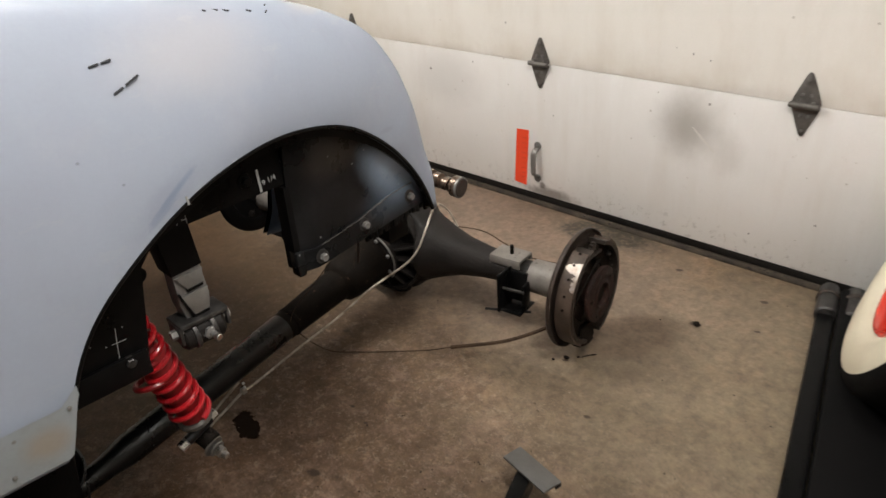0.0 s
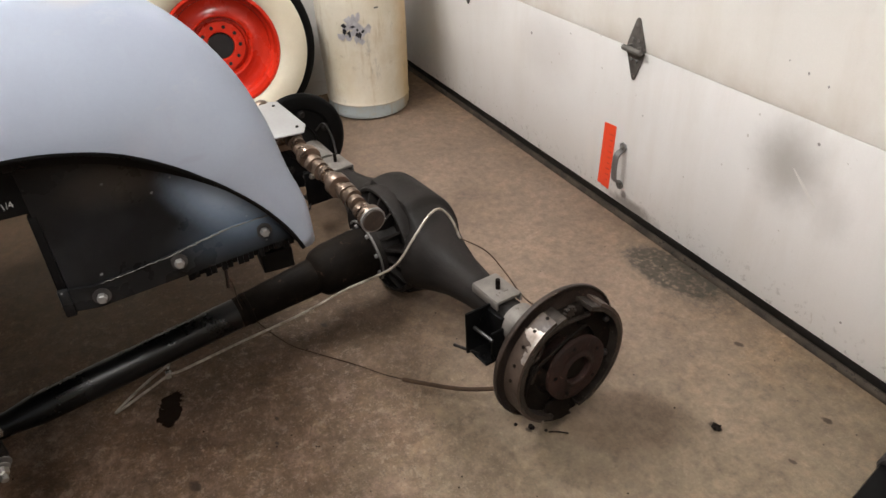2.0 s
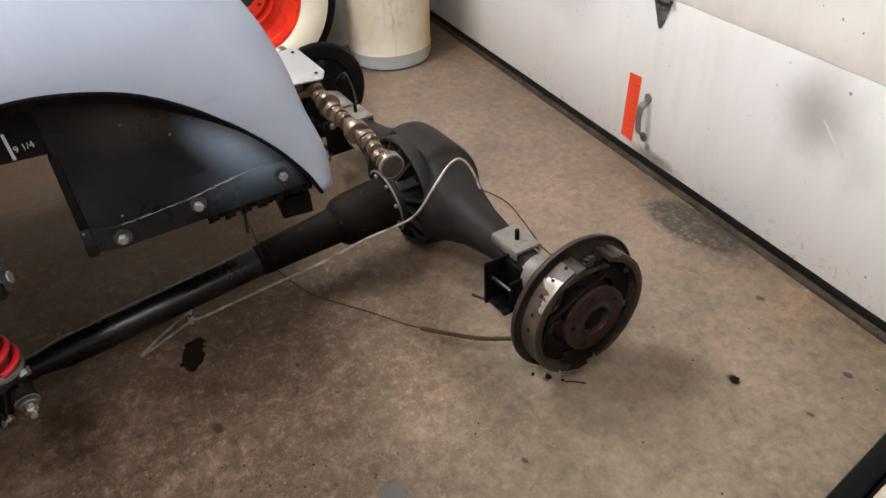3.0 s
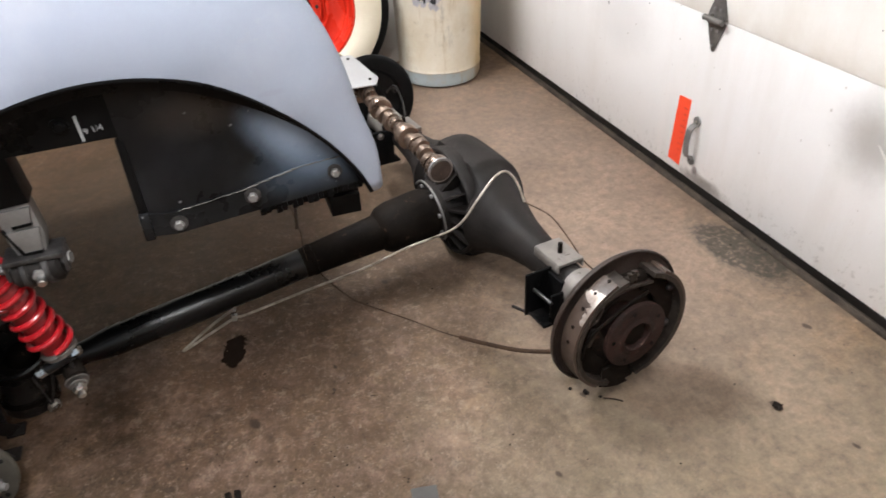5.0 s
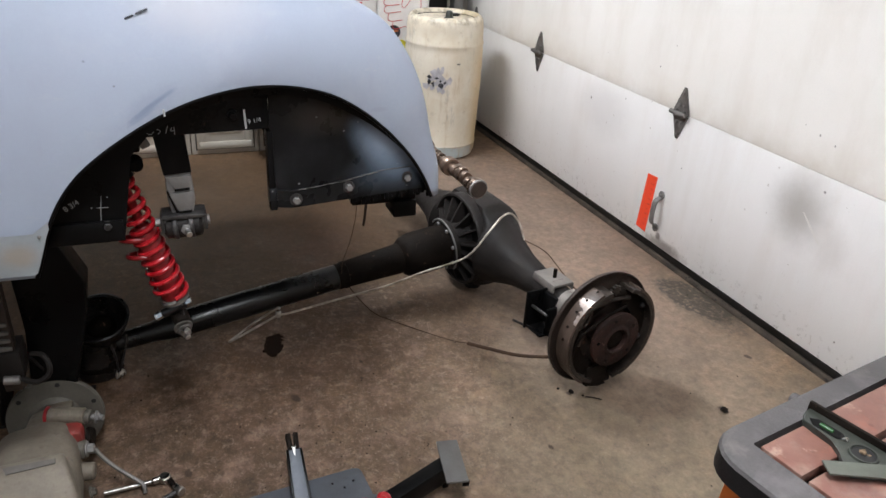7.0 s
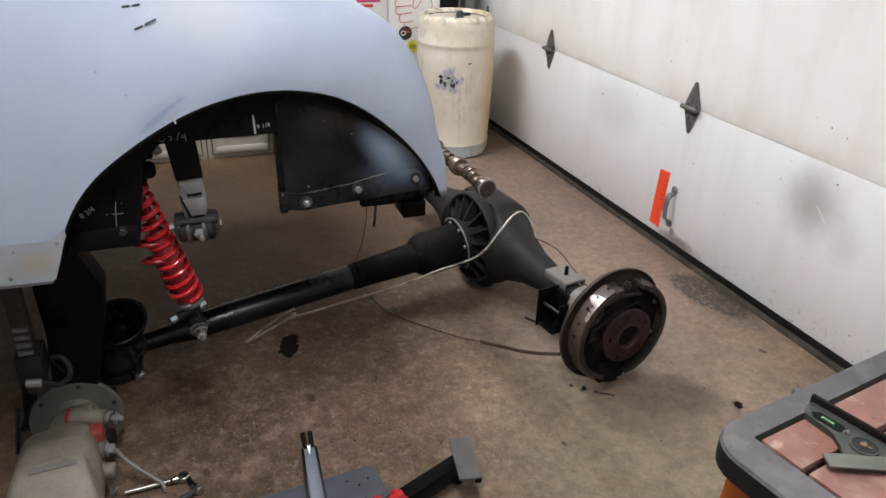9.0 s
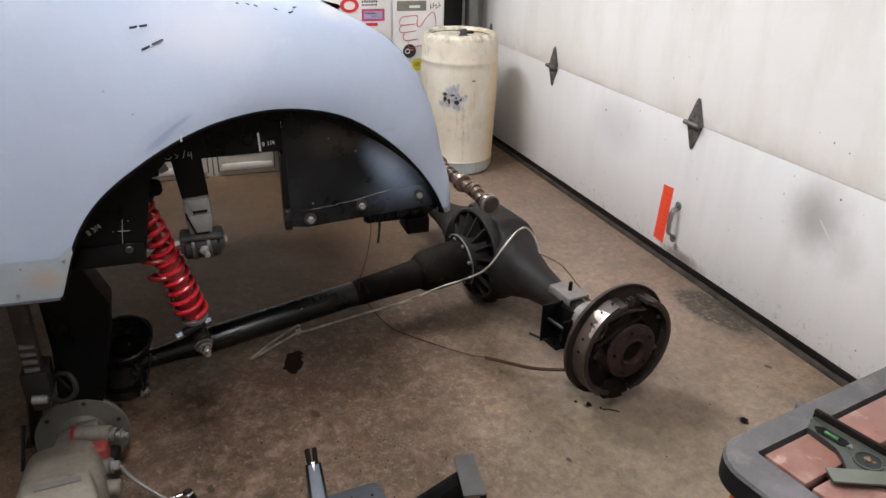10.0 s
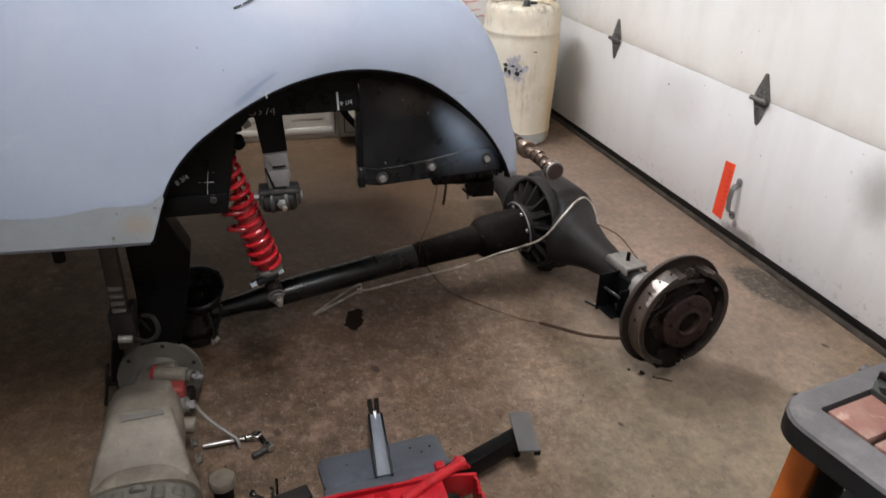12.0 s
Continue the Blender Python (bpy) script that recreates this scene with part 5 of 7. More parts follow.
def panel_sheet(ys, low, name, label, flare=0.0, over=0.012, material=BLACK):
    bm = B()
    fronts, backs = [], []
    for y in ys:
        lo, hi = low(y), arch_z(y) + over
        f, b = [], []
        for k in range(7):
            t = k / 6
            x = inner_x(y) + flare * max(0, t - 0.35) ** 2
            z = lo + (hi - lo) * t
            f.append(bm.verts.new((x, y, z)))
            b.append(bm.verts.new((x - 0.008, y, z)))
        fronts.append(f), backs.append(b)
    for i in range(len(ys) - 1):
        for k in range(6):
            bm.faces.new((fronts[i][k], fronts[i][k + 1], fronts[i + 1][k + 1], fronts[i + 1][k]))
            bm.faces.new((backs[i][k], backs[i][k + 1], backs[i + 1][k + 1], backs[i + 1][k]))
        for k in (0, 6):
            bm.faces.new((fronts[i][k], fronts[i + 1][k], backs[i + 1][k], backs[i][k]))
    for i in (0, len(ys) - 1):
        for k in range(6):
            bm.faces.new((fronts[i][k], fronts[i][k + 1], backs[i][k + 1], backs[i][k]))
    return part(name, bm, material, car, label)


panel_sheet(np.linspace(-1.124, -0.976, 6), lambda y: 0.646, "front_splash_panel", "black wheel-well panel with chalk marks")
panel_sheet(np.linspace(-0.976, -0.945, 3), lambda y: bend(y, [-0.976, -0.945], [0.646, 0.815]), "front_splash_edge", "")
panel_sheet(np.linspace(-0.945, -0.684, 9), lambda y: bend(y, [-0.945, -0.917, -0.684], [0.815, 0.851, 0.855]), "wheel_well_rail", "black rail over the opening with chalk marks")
panel_sheet(np.linspace(-0.684, -0.300, 16), lambda y: bend(y, [-0.684, -0.671, -0.321, -0.300], [0.693, 0.681, 0.676, 0.662]), "rear_splash_panel", "glossy black wheel-well panel with pale overspray and painted highlight", 0.05, material=SPRAY_SHEEN)
bm = B()
ys = np.linspace(-0.676, -0.322, 12)
lo = [bend(y, [-0.684, -0.671, -0.321, -0.300], [0.693, 0.681, 0.676, 0.662]) - 0.001 for y in ys]
hi = [bend(y, [-0.684, -0.662, -0.541, -0.432, -0.33], [0.728, 0.717, 0.721, 0.734, 0.731]) for y in ys]
cols = [[bm.verts.new((inner_x(y) + d, y, z)) for d, z in ((0.0005, l), (0.006, l), (0.006, h), (0.0005, h))] for y, l, h in zip(ys, lo, hi)]
for a, b in zip(cols, cols[1:]):
    for k in range(4):
        bm.faces.new((a[k], a[(k + 1) % 4], b[(k + 1) % 4], b[k]))
bm.faces.new(cols[0]), bm.faces.new(cols[-1])
strip = part("bolted_strip", bm, SPRAY_SHEEN, car, "black reinforcing strip bolted along the lower edge")
part("panel_return", prism(B(), [(-0.690, 0.690), (-0.682, 0.682), (-0.676, 0.690), (-0.678, 0.850), (-0.690, 0.850)], 0.030, side_frame(inner_x(-0.684) - 0.026), 0.002), BLACK, car, "folded return at the panel edge")
part("strip_end", box(B(), (inner_x(-0.68) - 0.002, -0.683, 0.703), (0.024, 0.016, 0.048), 0.003), SPRAY_SHEEN, strip, "squared end of the strip")
bm = B()
random.seed(5)
for k in range(48):
    y = -0.632 + 0.0064 * k
    z = bend(y, [-0.684, -0.662, -0.541, -0.432, -0.33], [0.728, 0.717, 0.721, 0.734, 0.731]) + random.uniform(-0.0006, 0.0008)
    rod(bm, (inner_x(y) + 0.006, y, z), (inner_x(y + 0.006) + 0.007, y + 0.0068, z + random.uniform(0.0, 0.0008)), random.uniform(0.0006, 0.0014) * (0.5 if k < 16 else 1.0), 7)
part("weld_bead", bm, HINGE, strip, "ragged pale weld bead")
for y, z in ((-0.374, 0.708), (-0.517, 0.708), (-0.636, 0.698)):
    b = part("bolt", lathe(B(), [(0.0, 0), (0.0135, 0.0), (0.0135, 0.002), (0.0, 0.0025)], axis_frame((inner_x(y) + 0.0062, y, z), (1, y, z)), 20), DULL_BOLT, strip)
    part("bolt_head", hexbolt(B(), (inner_x(y) + 0.008, y, z), (1, 0, 0), 0.0078, 0.010, False), STEEL_GREY, b)
for y, z in ((-1.002, 0.676), (-0.753, 0.885)):
    part("bolt", hexbolt(B(), (inner_x(y), y, z), (1, 0, 0), 0.0085, 0.008), BLACK, car)
bm = B()
random.seed(9)
for k in range(22):
    y = -0.505 + 0.0092 * k
    z = bend(y, [-0.684, -0.671, -0.321, -0.300], [0.693, 0.681, 0.676, 0.662]) - 0.004
    drop = random.uniform(0.004, 0.016)
    box(bm, (inner_x(y) + random.uniform(-0.004, 0.004), y, z - drop / 2), (0.006, 0.0098, drop + 0.006), 0.001, Matrix.Translation((0, 0, 0)))
part("torn_edge", bm, BLACK, car, "ragged black undercoated sheet edge")
part("frame_stub", box(B(), (0.12, -0.350, 0.595), (0.075, 0.058, 0.042), 0.003), BLACK, car, "black box-section frame end")
part("stub_strap", box(B(), (0.12, -0.40, 0.640), (0.05, 0.16, 0.060), 0.003), BLACK, car)
bm = B()
prism(bm, [(-1.235, 0.60), (-1.16, 0.64), (-1.085, 0.46), (-1.10, 0.36), (-1.142, 0.19), (-1.24, 0.20), (-1.225, 0.36)], 0.08, side_frame(0.02), 0.006)
part("frame_leg", bm, BLACK, car, "black frame leg reaching down under the sill")
part("sill_rail", box(B(), (0.10, -1.70, 0.62), (0.07, 1.1, 0.09), 0.006), BLACK, car, "dark frame rail under the sill")

part("sill_stud", rod(B(), (0.305, -1.319, 0.618), (0.305, -1.319, 0.574), 0.012, 14, chamfer=0.002), BLACK, car, "dark stud under the sill")
part("front_strip", box(B(), (0.286, -1.048, 0.668), (0.008, 0.146, 0.044), 0.002), BLACK, car, "black reinforcing strip")
part("bracket_tab", box(B(), (0, 0, 0), (0.012, 0.018, 0.040), 0.003, Matrix.Translation((0.235, -0.925, 0.835)) @ pose(0, 0, 0, 25, 0, 0)), STEEL_GREY, car, "small grey steel tab")
part("rail_bolt", hexbolt(B(), (0.2865, -1.003, 0.679), (1, 0, 0), 0.008, 0.006), DULL_BOLT, car, "dull bolt with washer")
part("bump_stop", rod(B(), (0.210, -0.942, 0.784), (0.242, -0.940, 0.781), 0.014, 18, chamfer=0.004), RUBBER, car, "round black rubber bump stop")

# ragged metal at the tail tip
bm = B()
random.seed(11)
pts = [(-0.348 + 0.006 * k, 0.727 - 0.006 * k - 0.004 * random.random()) for k in range(9)]
for (y0, z0), (y1, z1) in zip(pts, pts[1:]):
    q = [bm.verts.new(p) for p in ((inner_x(y0) + 0.012, y0, z0), (inner_x(y1) + 0.012, y1, z1), (inner_x(y1) + 0.016, y1 + 0.004, z1 - 0.010 - 0.008 * random.random()), (inner_x(y0) + 0.016, y0 + 0.004, z0 - 0.012))]
    bm.faces.new(q)
part("torn_edge", bm, PRIMER, car, "ragged cut metal edge at the tail", smooth=0)


# marks drawn on the car
def stroke(name, points, material, r, label, parent):
    return part(name, hose(B(), points, r, 6, 4), material, parent, label)


def on_panel(pairs, lift=0.0015):
    return [(inner_x(y) + lift, y, z) for y, z in pairs]


def written(text, size, m, material, parent, label=""):
    """Writing in the built-in font, as a thin mesh placed by m."""
    curve = bpy.data.curves.new("text", "FONT")
    curve.body, curve.size, curve.extrude = text, size, 0.0004
    tmp = bpy.data.objects.new("text", curve)
    scene.collection.objects.link(tmp)
    bpy.context.view_layer.update()
    mesh = bpy.data.meshes.new_from_object(tmp.evaluated_get(bpy.context.evaluated_depsgraph_get()))
    bm = B()
    bm.from_mesh(mesh)
    bm.transform(m)
    bpy.data.objects.remove(tmp)
    bpy.data.curves.remove(curve)
    bpy.data.meshes.remove(mesh)
    return part("writing", bm, material, parent, label, smooth=0)


def on_side(x, y, z, lean=0.0):
    """Writing on a face that looks along +x: reads along +y."""
    return Matrix(((0, 0, 1, x), (1, 0, 0, y), (0, 1, 0, z), (0, 0, 0, 1))) @ Matrix.Rotation(radians(lean), 4, "Z")


for s, yy, zz in NUMBERED:
    written("10", 0.034, on_side(FACE + 0.003, yy - 0.021, zz - 0.012), INK, s, "black printed number")
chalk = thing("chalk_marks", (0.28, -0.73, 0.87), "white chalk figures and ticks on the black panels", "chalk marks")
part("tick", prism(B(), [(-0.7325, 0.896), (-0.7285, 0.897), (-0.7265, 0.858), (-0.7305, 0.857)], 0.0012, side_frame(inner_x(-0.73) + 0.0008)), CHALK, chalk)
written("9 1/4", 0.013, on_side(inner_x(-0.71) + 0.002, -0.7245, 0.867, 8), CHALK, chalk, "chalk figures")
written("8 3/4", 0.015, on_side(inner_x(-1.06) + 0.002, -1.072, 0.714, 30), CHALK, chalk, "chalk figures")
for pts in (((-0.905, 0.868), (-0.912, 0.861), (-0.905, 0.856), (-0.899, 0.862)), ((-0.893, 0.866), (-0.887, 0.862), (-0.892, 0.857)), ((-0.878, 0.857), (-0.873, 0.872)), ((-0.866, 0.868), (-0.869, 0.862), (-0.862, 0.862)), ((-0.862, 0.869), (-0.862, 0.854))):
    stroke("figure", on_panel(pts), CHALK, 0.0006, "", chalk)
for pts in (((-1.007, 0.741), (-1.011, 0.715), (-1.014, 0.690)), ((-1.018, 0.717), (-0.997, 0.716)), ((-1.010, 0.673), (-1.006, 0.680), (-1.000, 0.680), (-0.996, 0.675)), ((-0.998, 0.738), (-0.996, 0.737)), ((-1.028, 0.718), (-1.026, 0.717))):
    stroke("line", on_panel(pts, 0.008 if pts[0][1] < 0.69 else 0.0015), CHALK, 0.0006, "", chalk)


def on_skin(pairs, lift=0.002):
    """Places (y, z) on the outer skin above the arch."""
    out = []
    for y, z in pairs:
        best = None
        for i in range(len(lower)):
            for s in np.linspace(0, 1, 60):
                p = body_point(i, s)
                d = (p.y - y) ** 2 + (p.z - z) ** 2
                if best is None or d < best[0]:
                    best = (d, p.x)
        out.append((best[1] + lift, y, z))
    return out


script = thing("marker_scrawl", (0.3, -0.91, 1.09), "short black marker bars on the quarter panel", "marker writing")
for pts in (((-0.938, 1.108), (-0.925, 1.110)), ((-0.921, 1.110), (-0.908, 1.112)), ((-0.922, 1.072), (-0.908, 1.078)), ((-0.904, 1.080), (-0.884, 1.088))):
    stroke("bar", on_skin(pts), INK, 0.0016, "", script)
for pts in (((-0.747, 1.143), (-0.742, 1.141)), ((-0.735, 1.141), (-0.722, 1.139)), ((-0.716, 1.138), (-0.708, 1.136)), ((-0.676, 1.131), (-0.671, 1.129)), ((-0.650, 1.124), (-0.640, 1.124)), ((-0.638, 1.131), (-0.630, 1.130))):
    stroke("bar", on_skin(pts), INK, 0.0012, "", script)
stroke("tick", on_skin(((-0.877, 0.920), (-0.876, 0.907)), 0.001), CHALK, 0.0018, "white chalk tick", script)

# ---- coil-over shock ----
shock = thing("coilover_shock", (0.19, -0.90, 0.40), "coil-over shock absorber with bright red spring", "shock absorber")
top, bot = Vector((0.200, -0.982, 0.775)), Vector((0.186, -0.896, 0.425))
way = (top - bot).normalized()
m = axis_frame(bot, top)
Ls = (top - bot).length
bm = B()
turns, seg = 12.0, 220
hose(bm, [m @ Vector((0.0335 * (1 - 0.42 * (k / 150)) * math.cos(2 * math.pi * turns * k / 150), 0.0335 * (1 - 0.42 * (k / 150)) * math.sin(2 * math.pi * turns * k / 150), 0.035 + (Ls - 0.06) * k / 150)) for k in range(151)], 0.0054, 8, 2)
part("spring", bm, RED, shock, "red coil spring")
part("damper", lathe(B(), [(0.0, Ls * 0.07), (0.025, Ls * 0.07), (0.025, Ls * 0.55), (0.015, Ls * 0.60), (0.010, Ls * 0.57), (0.010, Ls - 0.01)], m, 20), DARK_RED, shock, "dark red damper body")
part("lower_perch", lathe(B(), [(0.018, 0.016), (0.031, 0.016), (0.032, 0.024), (0.028, 0.028), (0.02, 0.028)], m, 28, closed=True), HINGE, shock, "grey adjuster collar")
part("upper_perch", lathe(B(), [(0.0, Ls - 0.03), (0.030, Ls - 0.03), (0.030, Ls - 0.02), (0.012, Ls - 0.005), (0.0, Ls)], m, 24), BLACK, shock)
part("upper_eye", rod(B(), (0.185, -0.975, 0.785), (0.215, -0.975, 0.785), 0.020, 20, chamfer=0.003), BLACK, shock)
part("upper_bracket", box(B(), (0.17, -0.965, 0.812), (0.05, 0.07, 0.04), 0.006), BLACK, shock)
part("lower_eye", rod(B(), (0.176, -0.898, 0.400), (0.206, -0.888, 0.384), 0.019, 22, chamfer=0.003), GREASY, shock)
clamp = part("cross_tube", rod(B(), (0.200, -0.930, 0.415), (0.200, -0.880, 0.436), 0.0105, 18, chamfer=0.001), TUBE_BLACK, shock, "black cross tube under the spring")
for a, b in (((0.200, -0.946, 0.408), (0.200, -0.930, 0.415)), ((0.200, -0.880, 0.436), (0.200, -0.866, 0.442))):
    part("end_nut", rod(B(), a, b, 0.0095, 6, chamfer=0.0015), STEEL, clamp, "bright steel end nut")
stud = part("lower_bolt", rod(B(), (0.160, -0.902, 0.392), (0.238, -0.882, 0.366), 0.0065, 14, chamfer=0.001), STEEL, shock, "bright steel bolt")
for s, r in ((0.204, 0.021), (0.212, 0.016)):
    t = (s - 0.160) / 0.078
    part("washer", rod(B(), (s, -0.902 + 0.020 * t, 0.392 - 0.026 * t), (s + 0.004, -0.902 + 0.020 * (t + 0.05), 0.392 - 0.026 * (t + 0.05)), r, 22, chamfer=0.001), HINGE, stud)
part("nut", rod(B(), (0.216, -0.8876, 0.3733), (0.228, -0.8845, 0.3693), 0.0115, 6, chamfer=0.0015), STEEL, stud)
part("bracket", box(B(), (0, 0, 0), (0.040, 0.006, 0.050), 0.002, Matrix.Translation((0.188, -0.898, 0.412)) @ pose(0, 0, 0, 0, 0, 38)), CAST, shock)
for z0, drop in ((0.604, 0.0), (0.566, 0.004)):
    c = bot + way * ((z0 - bot.z) / way.z)
    loop = [c + Vector((0.026 * math.cos(radians(a)), -0.022 + 0.030 * math.sin(radians(a)), 0.006 * math.cos(radians(a)) - drop)) for a in range(150, 391, 20)]
    part("dark_coil", hose(B(), loop, 0.0052, 8, 3), DARK_RED, shock, "loose darker coil beside the damper")

# ---- link arm ----
link = thing("suspension_link", (0.23, -0.87, 0.65), "grey steel suspension link hanging from a black bracket", "suspension link")
part("bracket", prism(B(), [(-0.906, 0.862), (-0.846, 0.862), (-0.838, 0.76), (-0.892, 0.756)], 0.05, side_frame(0.19), 0.003), BLACK, link, "black mounting bracket")
part("arm", prism(B(), [(-0.890, 0.762), (-0.840, 0.764), (-0.835, 0.70), (-0.842, 0.668), (-0.884, 0.668), (-0.890, 0.70)], 0.03, side_frame(0.205), 0.004), STEEL_GREY, link, "grey steel arm")
part("fold", prism(B(), [(-0.889, 0.752), (-0.840, 0.754), (-0.846, 0.727), (-0.872, 0.725)], 0.005, side_frame(0.2355), 0.001), STEEL_GREY, link, "folded grey plate")
# black strips draw the shadow lines of the folds
part("fold_shade", prism(B(), [(-0.874, 0.7265), (-0.845, 0.7285), (-0.845, 0.7235), (-0.874, 0.7215)], 0.006, side_frame(0.2357), 0.001), BLACK, link)
part("lower_fold", prism(B(), [(-0.886, 0.716), (-0.838, 0.718), (-0.846, 0.676), (-0.870, 0.675)], 0.005, side_frame(0.2355), 0.001), STEEL_GREY, link, "folded grey plate")
part("fold_shade", prism(B(), [(-0.8905, 0.722), (-0.8865, 0.722), (-0.8715, 0.674), (-0.8755, 0.674)], 0.006, side_frame(0.2357), 0.001), BLACK, link)
part("fold_shade", prism(B(), [(-0.872, 0.6775), (-0.845, 0.6785), (-0.845, 0.6735), (-0.872, 0.6725)], 0.006, side_frame(0.2357), 0.001), BLACK, link)
part("bushing", rod(B(), (0.226, -0.902, 0.640), (0.232, -0.826, 0.643), 0.026, 24, chamfer=0.006), CAST, link, "dark rubber bushing")
bm = rod(B(), (0.2285, -0.884, 0.6407), (0.2295, -0.874, 0.6412), 0.029, 24, chamfer=0.002)
rod(bm, (0.2295, -0.852, 0.6418), (0.2305, -0.842, 0.6425), 0.029, 24, chamfer=0.002)
part("bushing_collar", bm, DULL_BOLT, link, "worn steel bushing collars")
bm = box(B(), (0.226, -0.862, 0.668), (0.052, 0.088, 0.010), 0.003)
for yy in (-0.905, -0.820):
    box(bm, (0.230, yy, 0.652), (0.040, 0.007, 0.034), 0.003)
part("clevis", bm, DULL_BOLT, link, "dark steel clevis")
part("bolt", hexbolt(rod(B(), (0.20, -0.865, 0.646), (0.275, -0.856, 0.639), 0.006, 14), (0.247, -0.860, 0.642), (1, 0.1, -0.1), 0.012, 0.010, False), STEEL_GREY, link, "grey steel bolt")
part("stud_tip", rod(B(), (0.268, -0.857, 0.640), (0.278, -0.8555, 0.639), 0.0062, 12, chamfer=0.001), STEEL, link, "bright stud end")
part("side_nut", rod(B(), (0.234, -0.825, 0.652), (0.236, -0.812, 0.653), 0.010, 6), STEEL_GREY, link)
part("cross_bolt", rod(B(), (0.235, -0.918, 0.655), (0.237, -0.893, 0.656), 0.009, 6), STEEL_GREY, link)

# ---- rear axle and torque tube ----
axle = thing("rear_axle", (-0.42, 0.15, 0.0), "dark iron rear axle with torque tube lying on the floor", "car axle")
AX = Matrix(((0.9889, -0.1483, 0, -0.414), (0.1483, 0.9889, 0, 0.116), (0, 0, 1, 0.205), (0, 0, 0, 1)))


def ax(x, y, z):
    return AX @ Vector((x, y, z))


AX_X = AX @ Matrix(((0, 0, 1, 0), (1, 0, 0, 0), (0, 1, 0, 0), (0, 0, 0, 1)))
half = [(-0.66, 0.040), (-0.46, 0.042), (-0.36, 0.050), (-0.28, 0.064), (-0.21, 0.088), (-0.155, 0.112), (-0.12, 0.132), (-0.105, 0.141), (-0.100, 0.152), (-0.088, 0.158), (-0.06, 0.160), (0, 0.161)]
outline = half + [(-x, r) for x, r in reversed(half[:-1])]
bm = B()
lathe(bm, [(r, x) for x, r in outline], AX_X, 40)
for v in bm.verts:
    p = AX.inverted() @ v.co
    if abs(p.x) < 0.13 and p.y < -0.05:
        p.y = -0.05 + (p.y + 0.05) * 0.10
    if p.y > 0 and abs(p.x) < 0.34:
        p.y *= 0.80 + 0.20 * (abs(p.x) / 0.34) ** 2
    v.co = AX @ p
housing = part("differential_housing", bm, CAST, axle, "dark grey cast differential housing with tapered arms", smooth=50)
part("bowl_rim", lathe(B(), [(0.144, 0.040), (0.161, 0.045), (0.164, 0.078), (0.160, 0.085), (0.153, 0.086), (0.150, 0.080)], AX @ Matrix(((1, 0, 0, 0), (0, 0, -1, 0), (0, 1, 0, 0), (0, 0, 0, 1))), 56, closed=True), CAST, housing, "raised cast rim")
for k in range(15):
    a = radians(12 + 24 * k)
    c, s = math.cos(a), math.sin(a)
    bm = B()
    q = [ax(c * 0.072, -0.116, s * 0.072), ax(c * 0.153, -0.080, s * 0.153), ax(c * 0.153, -0.02, s * 0.153), ax(c * 0.06, -0.03, s * 0.06)]
    n = AX.to_3x3() @ Vector((-s, 0, c)) * 0.0035
    lo, hi = [bm.verts.new(p - n) for p in q], [bm.verts.new(p + n) for p in q]
    bm.faces.new(lo), bm.faces.new(hi)
    for i in range(4):
        bm.faces.new((lo[i], lo[(i + 1) % 4], hi[(i + 1) % 4], hi[i]))
    part("rib", bm, CAST, housing)
pin0, pin1 = ax(0, -0.04, 0), Vector((-0.400, -0.010, 0.197))
tail = Vector((-0.250, -1.04, 0.080))
mt = axis_frame(ax(0, -0.016, -0.004), tail)
Lt = (tail - ax(0, -0.016, -0.004)).length
neck = part("pinion_neck", lathe(B(), [(0.088, 0.0), (0.074, 0.06), (0.070, 0.095), (0.088, 0.097), (0.090, 0.101), (0.090, 0.112), (0.086, 0.116), (0.075, 0.118)], mt, 36), CAST, axle)
for k in range(8):
    a = 2 * math.pi * (k + 0.4) / 8
    bm = hexbolt(B(), mt @ Vector((0.079 * math.cos(a), 0.079 * math.sin(a), 0.117)), mt.to_3x3() @ Vector((0, 0, 1)), 0.0065, 0.008, False)
    part("flange_bolt", bm, STEEL_GREY, neck)
tube = part("torque_tube", lathe(B(), [(0.074, 0.117), (0.076, 0.15), (0.075, 0.24), (0.068, 0.272), (0.060, 0.283), (0.052, 0.290), (0.050, 0.34), (0.044, 0.48), (0.042, 0.52)], mt, 36), GREASY, axle, "dark greasy torque tube bell")
part("tube", lathe(B(), [(0.0415, 0.495), (0.041, 0.9), (0.0395, Lt - 0.12), (0.030, Lt - 0.06), (0.026, Lt + 0.05)], mt, 36), TUBE_BLACK, axle, "glossy black painted torque tube")
part("tube_clamp", lathe(B(), [(0.0425, 0.485), (0.0455, 0.487), (0.0455, 0.497), (0.0425, 0.499)], mt, 30, closed=True), GREASY, axle)
part("drain_plug", hexbolt(B(), ax(0.06, -0.06, -0.145), (0, -0.5, -1), 0.012, 0.012), CAST, housing)


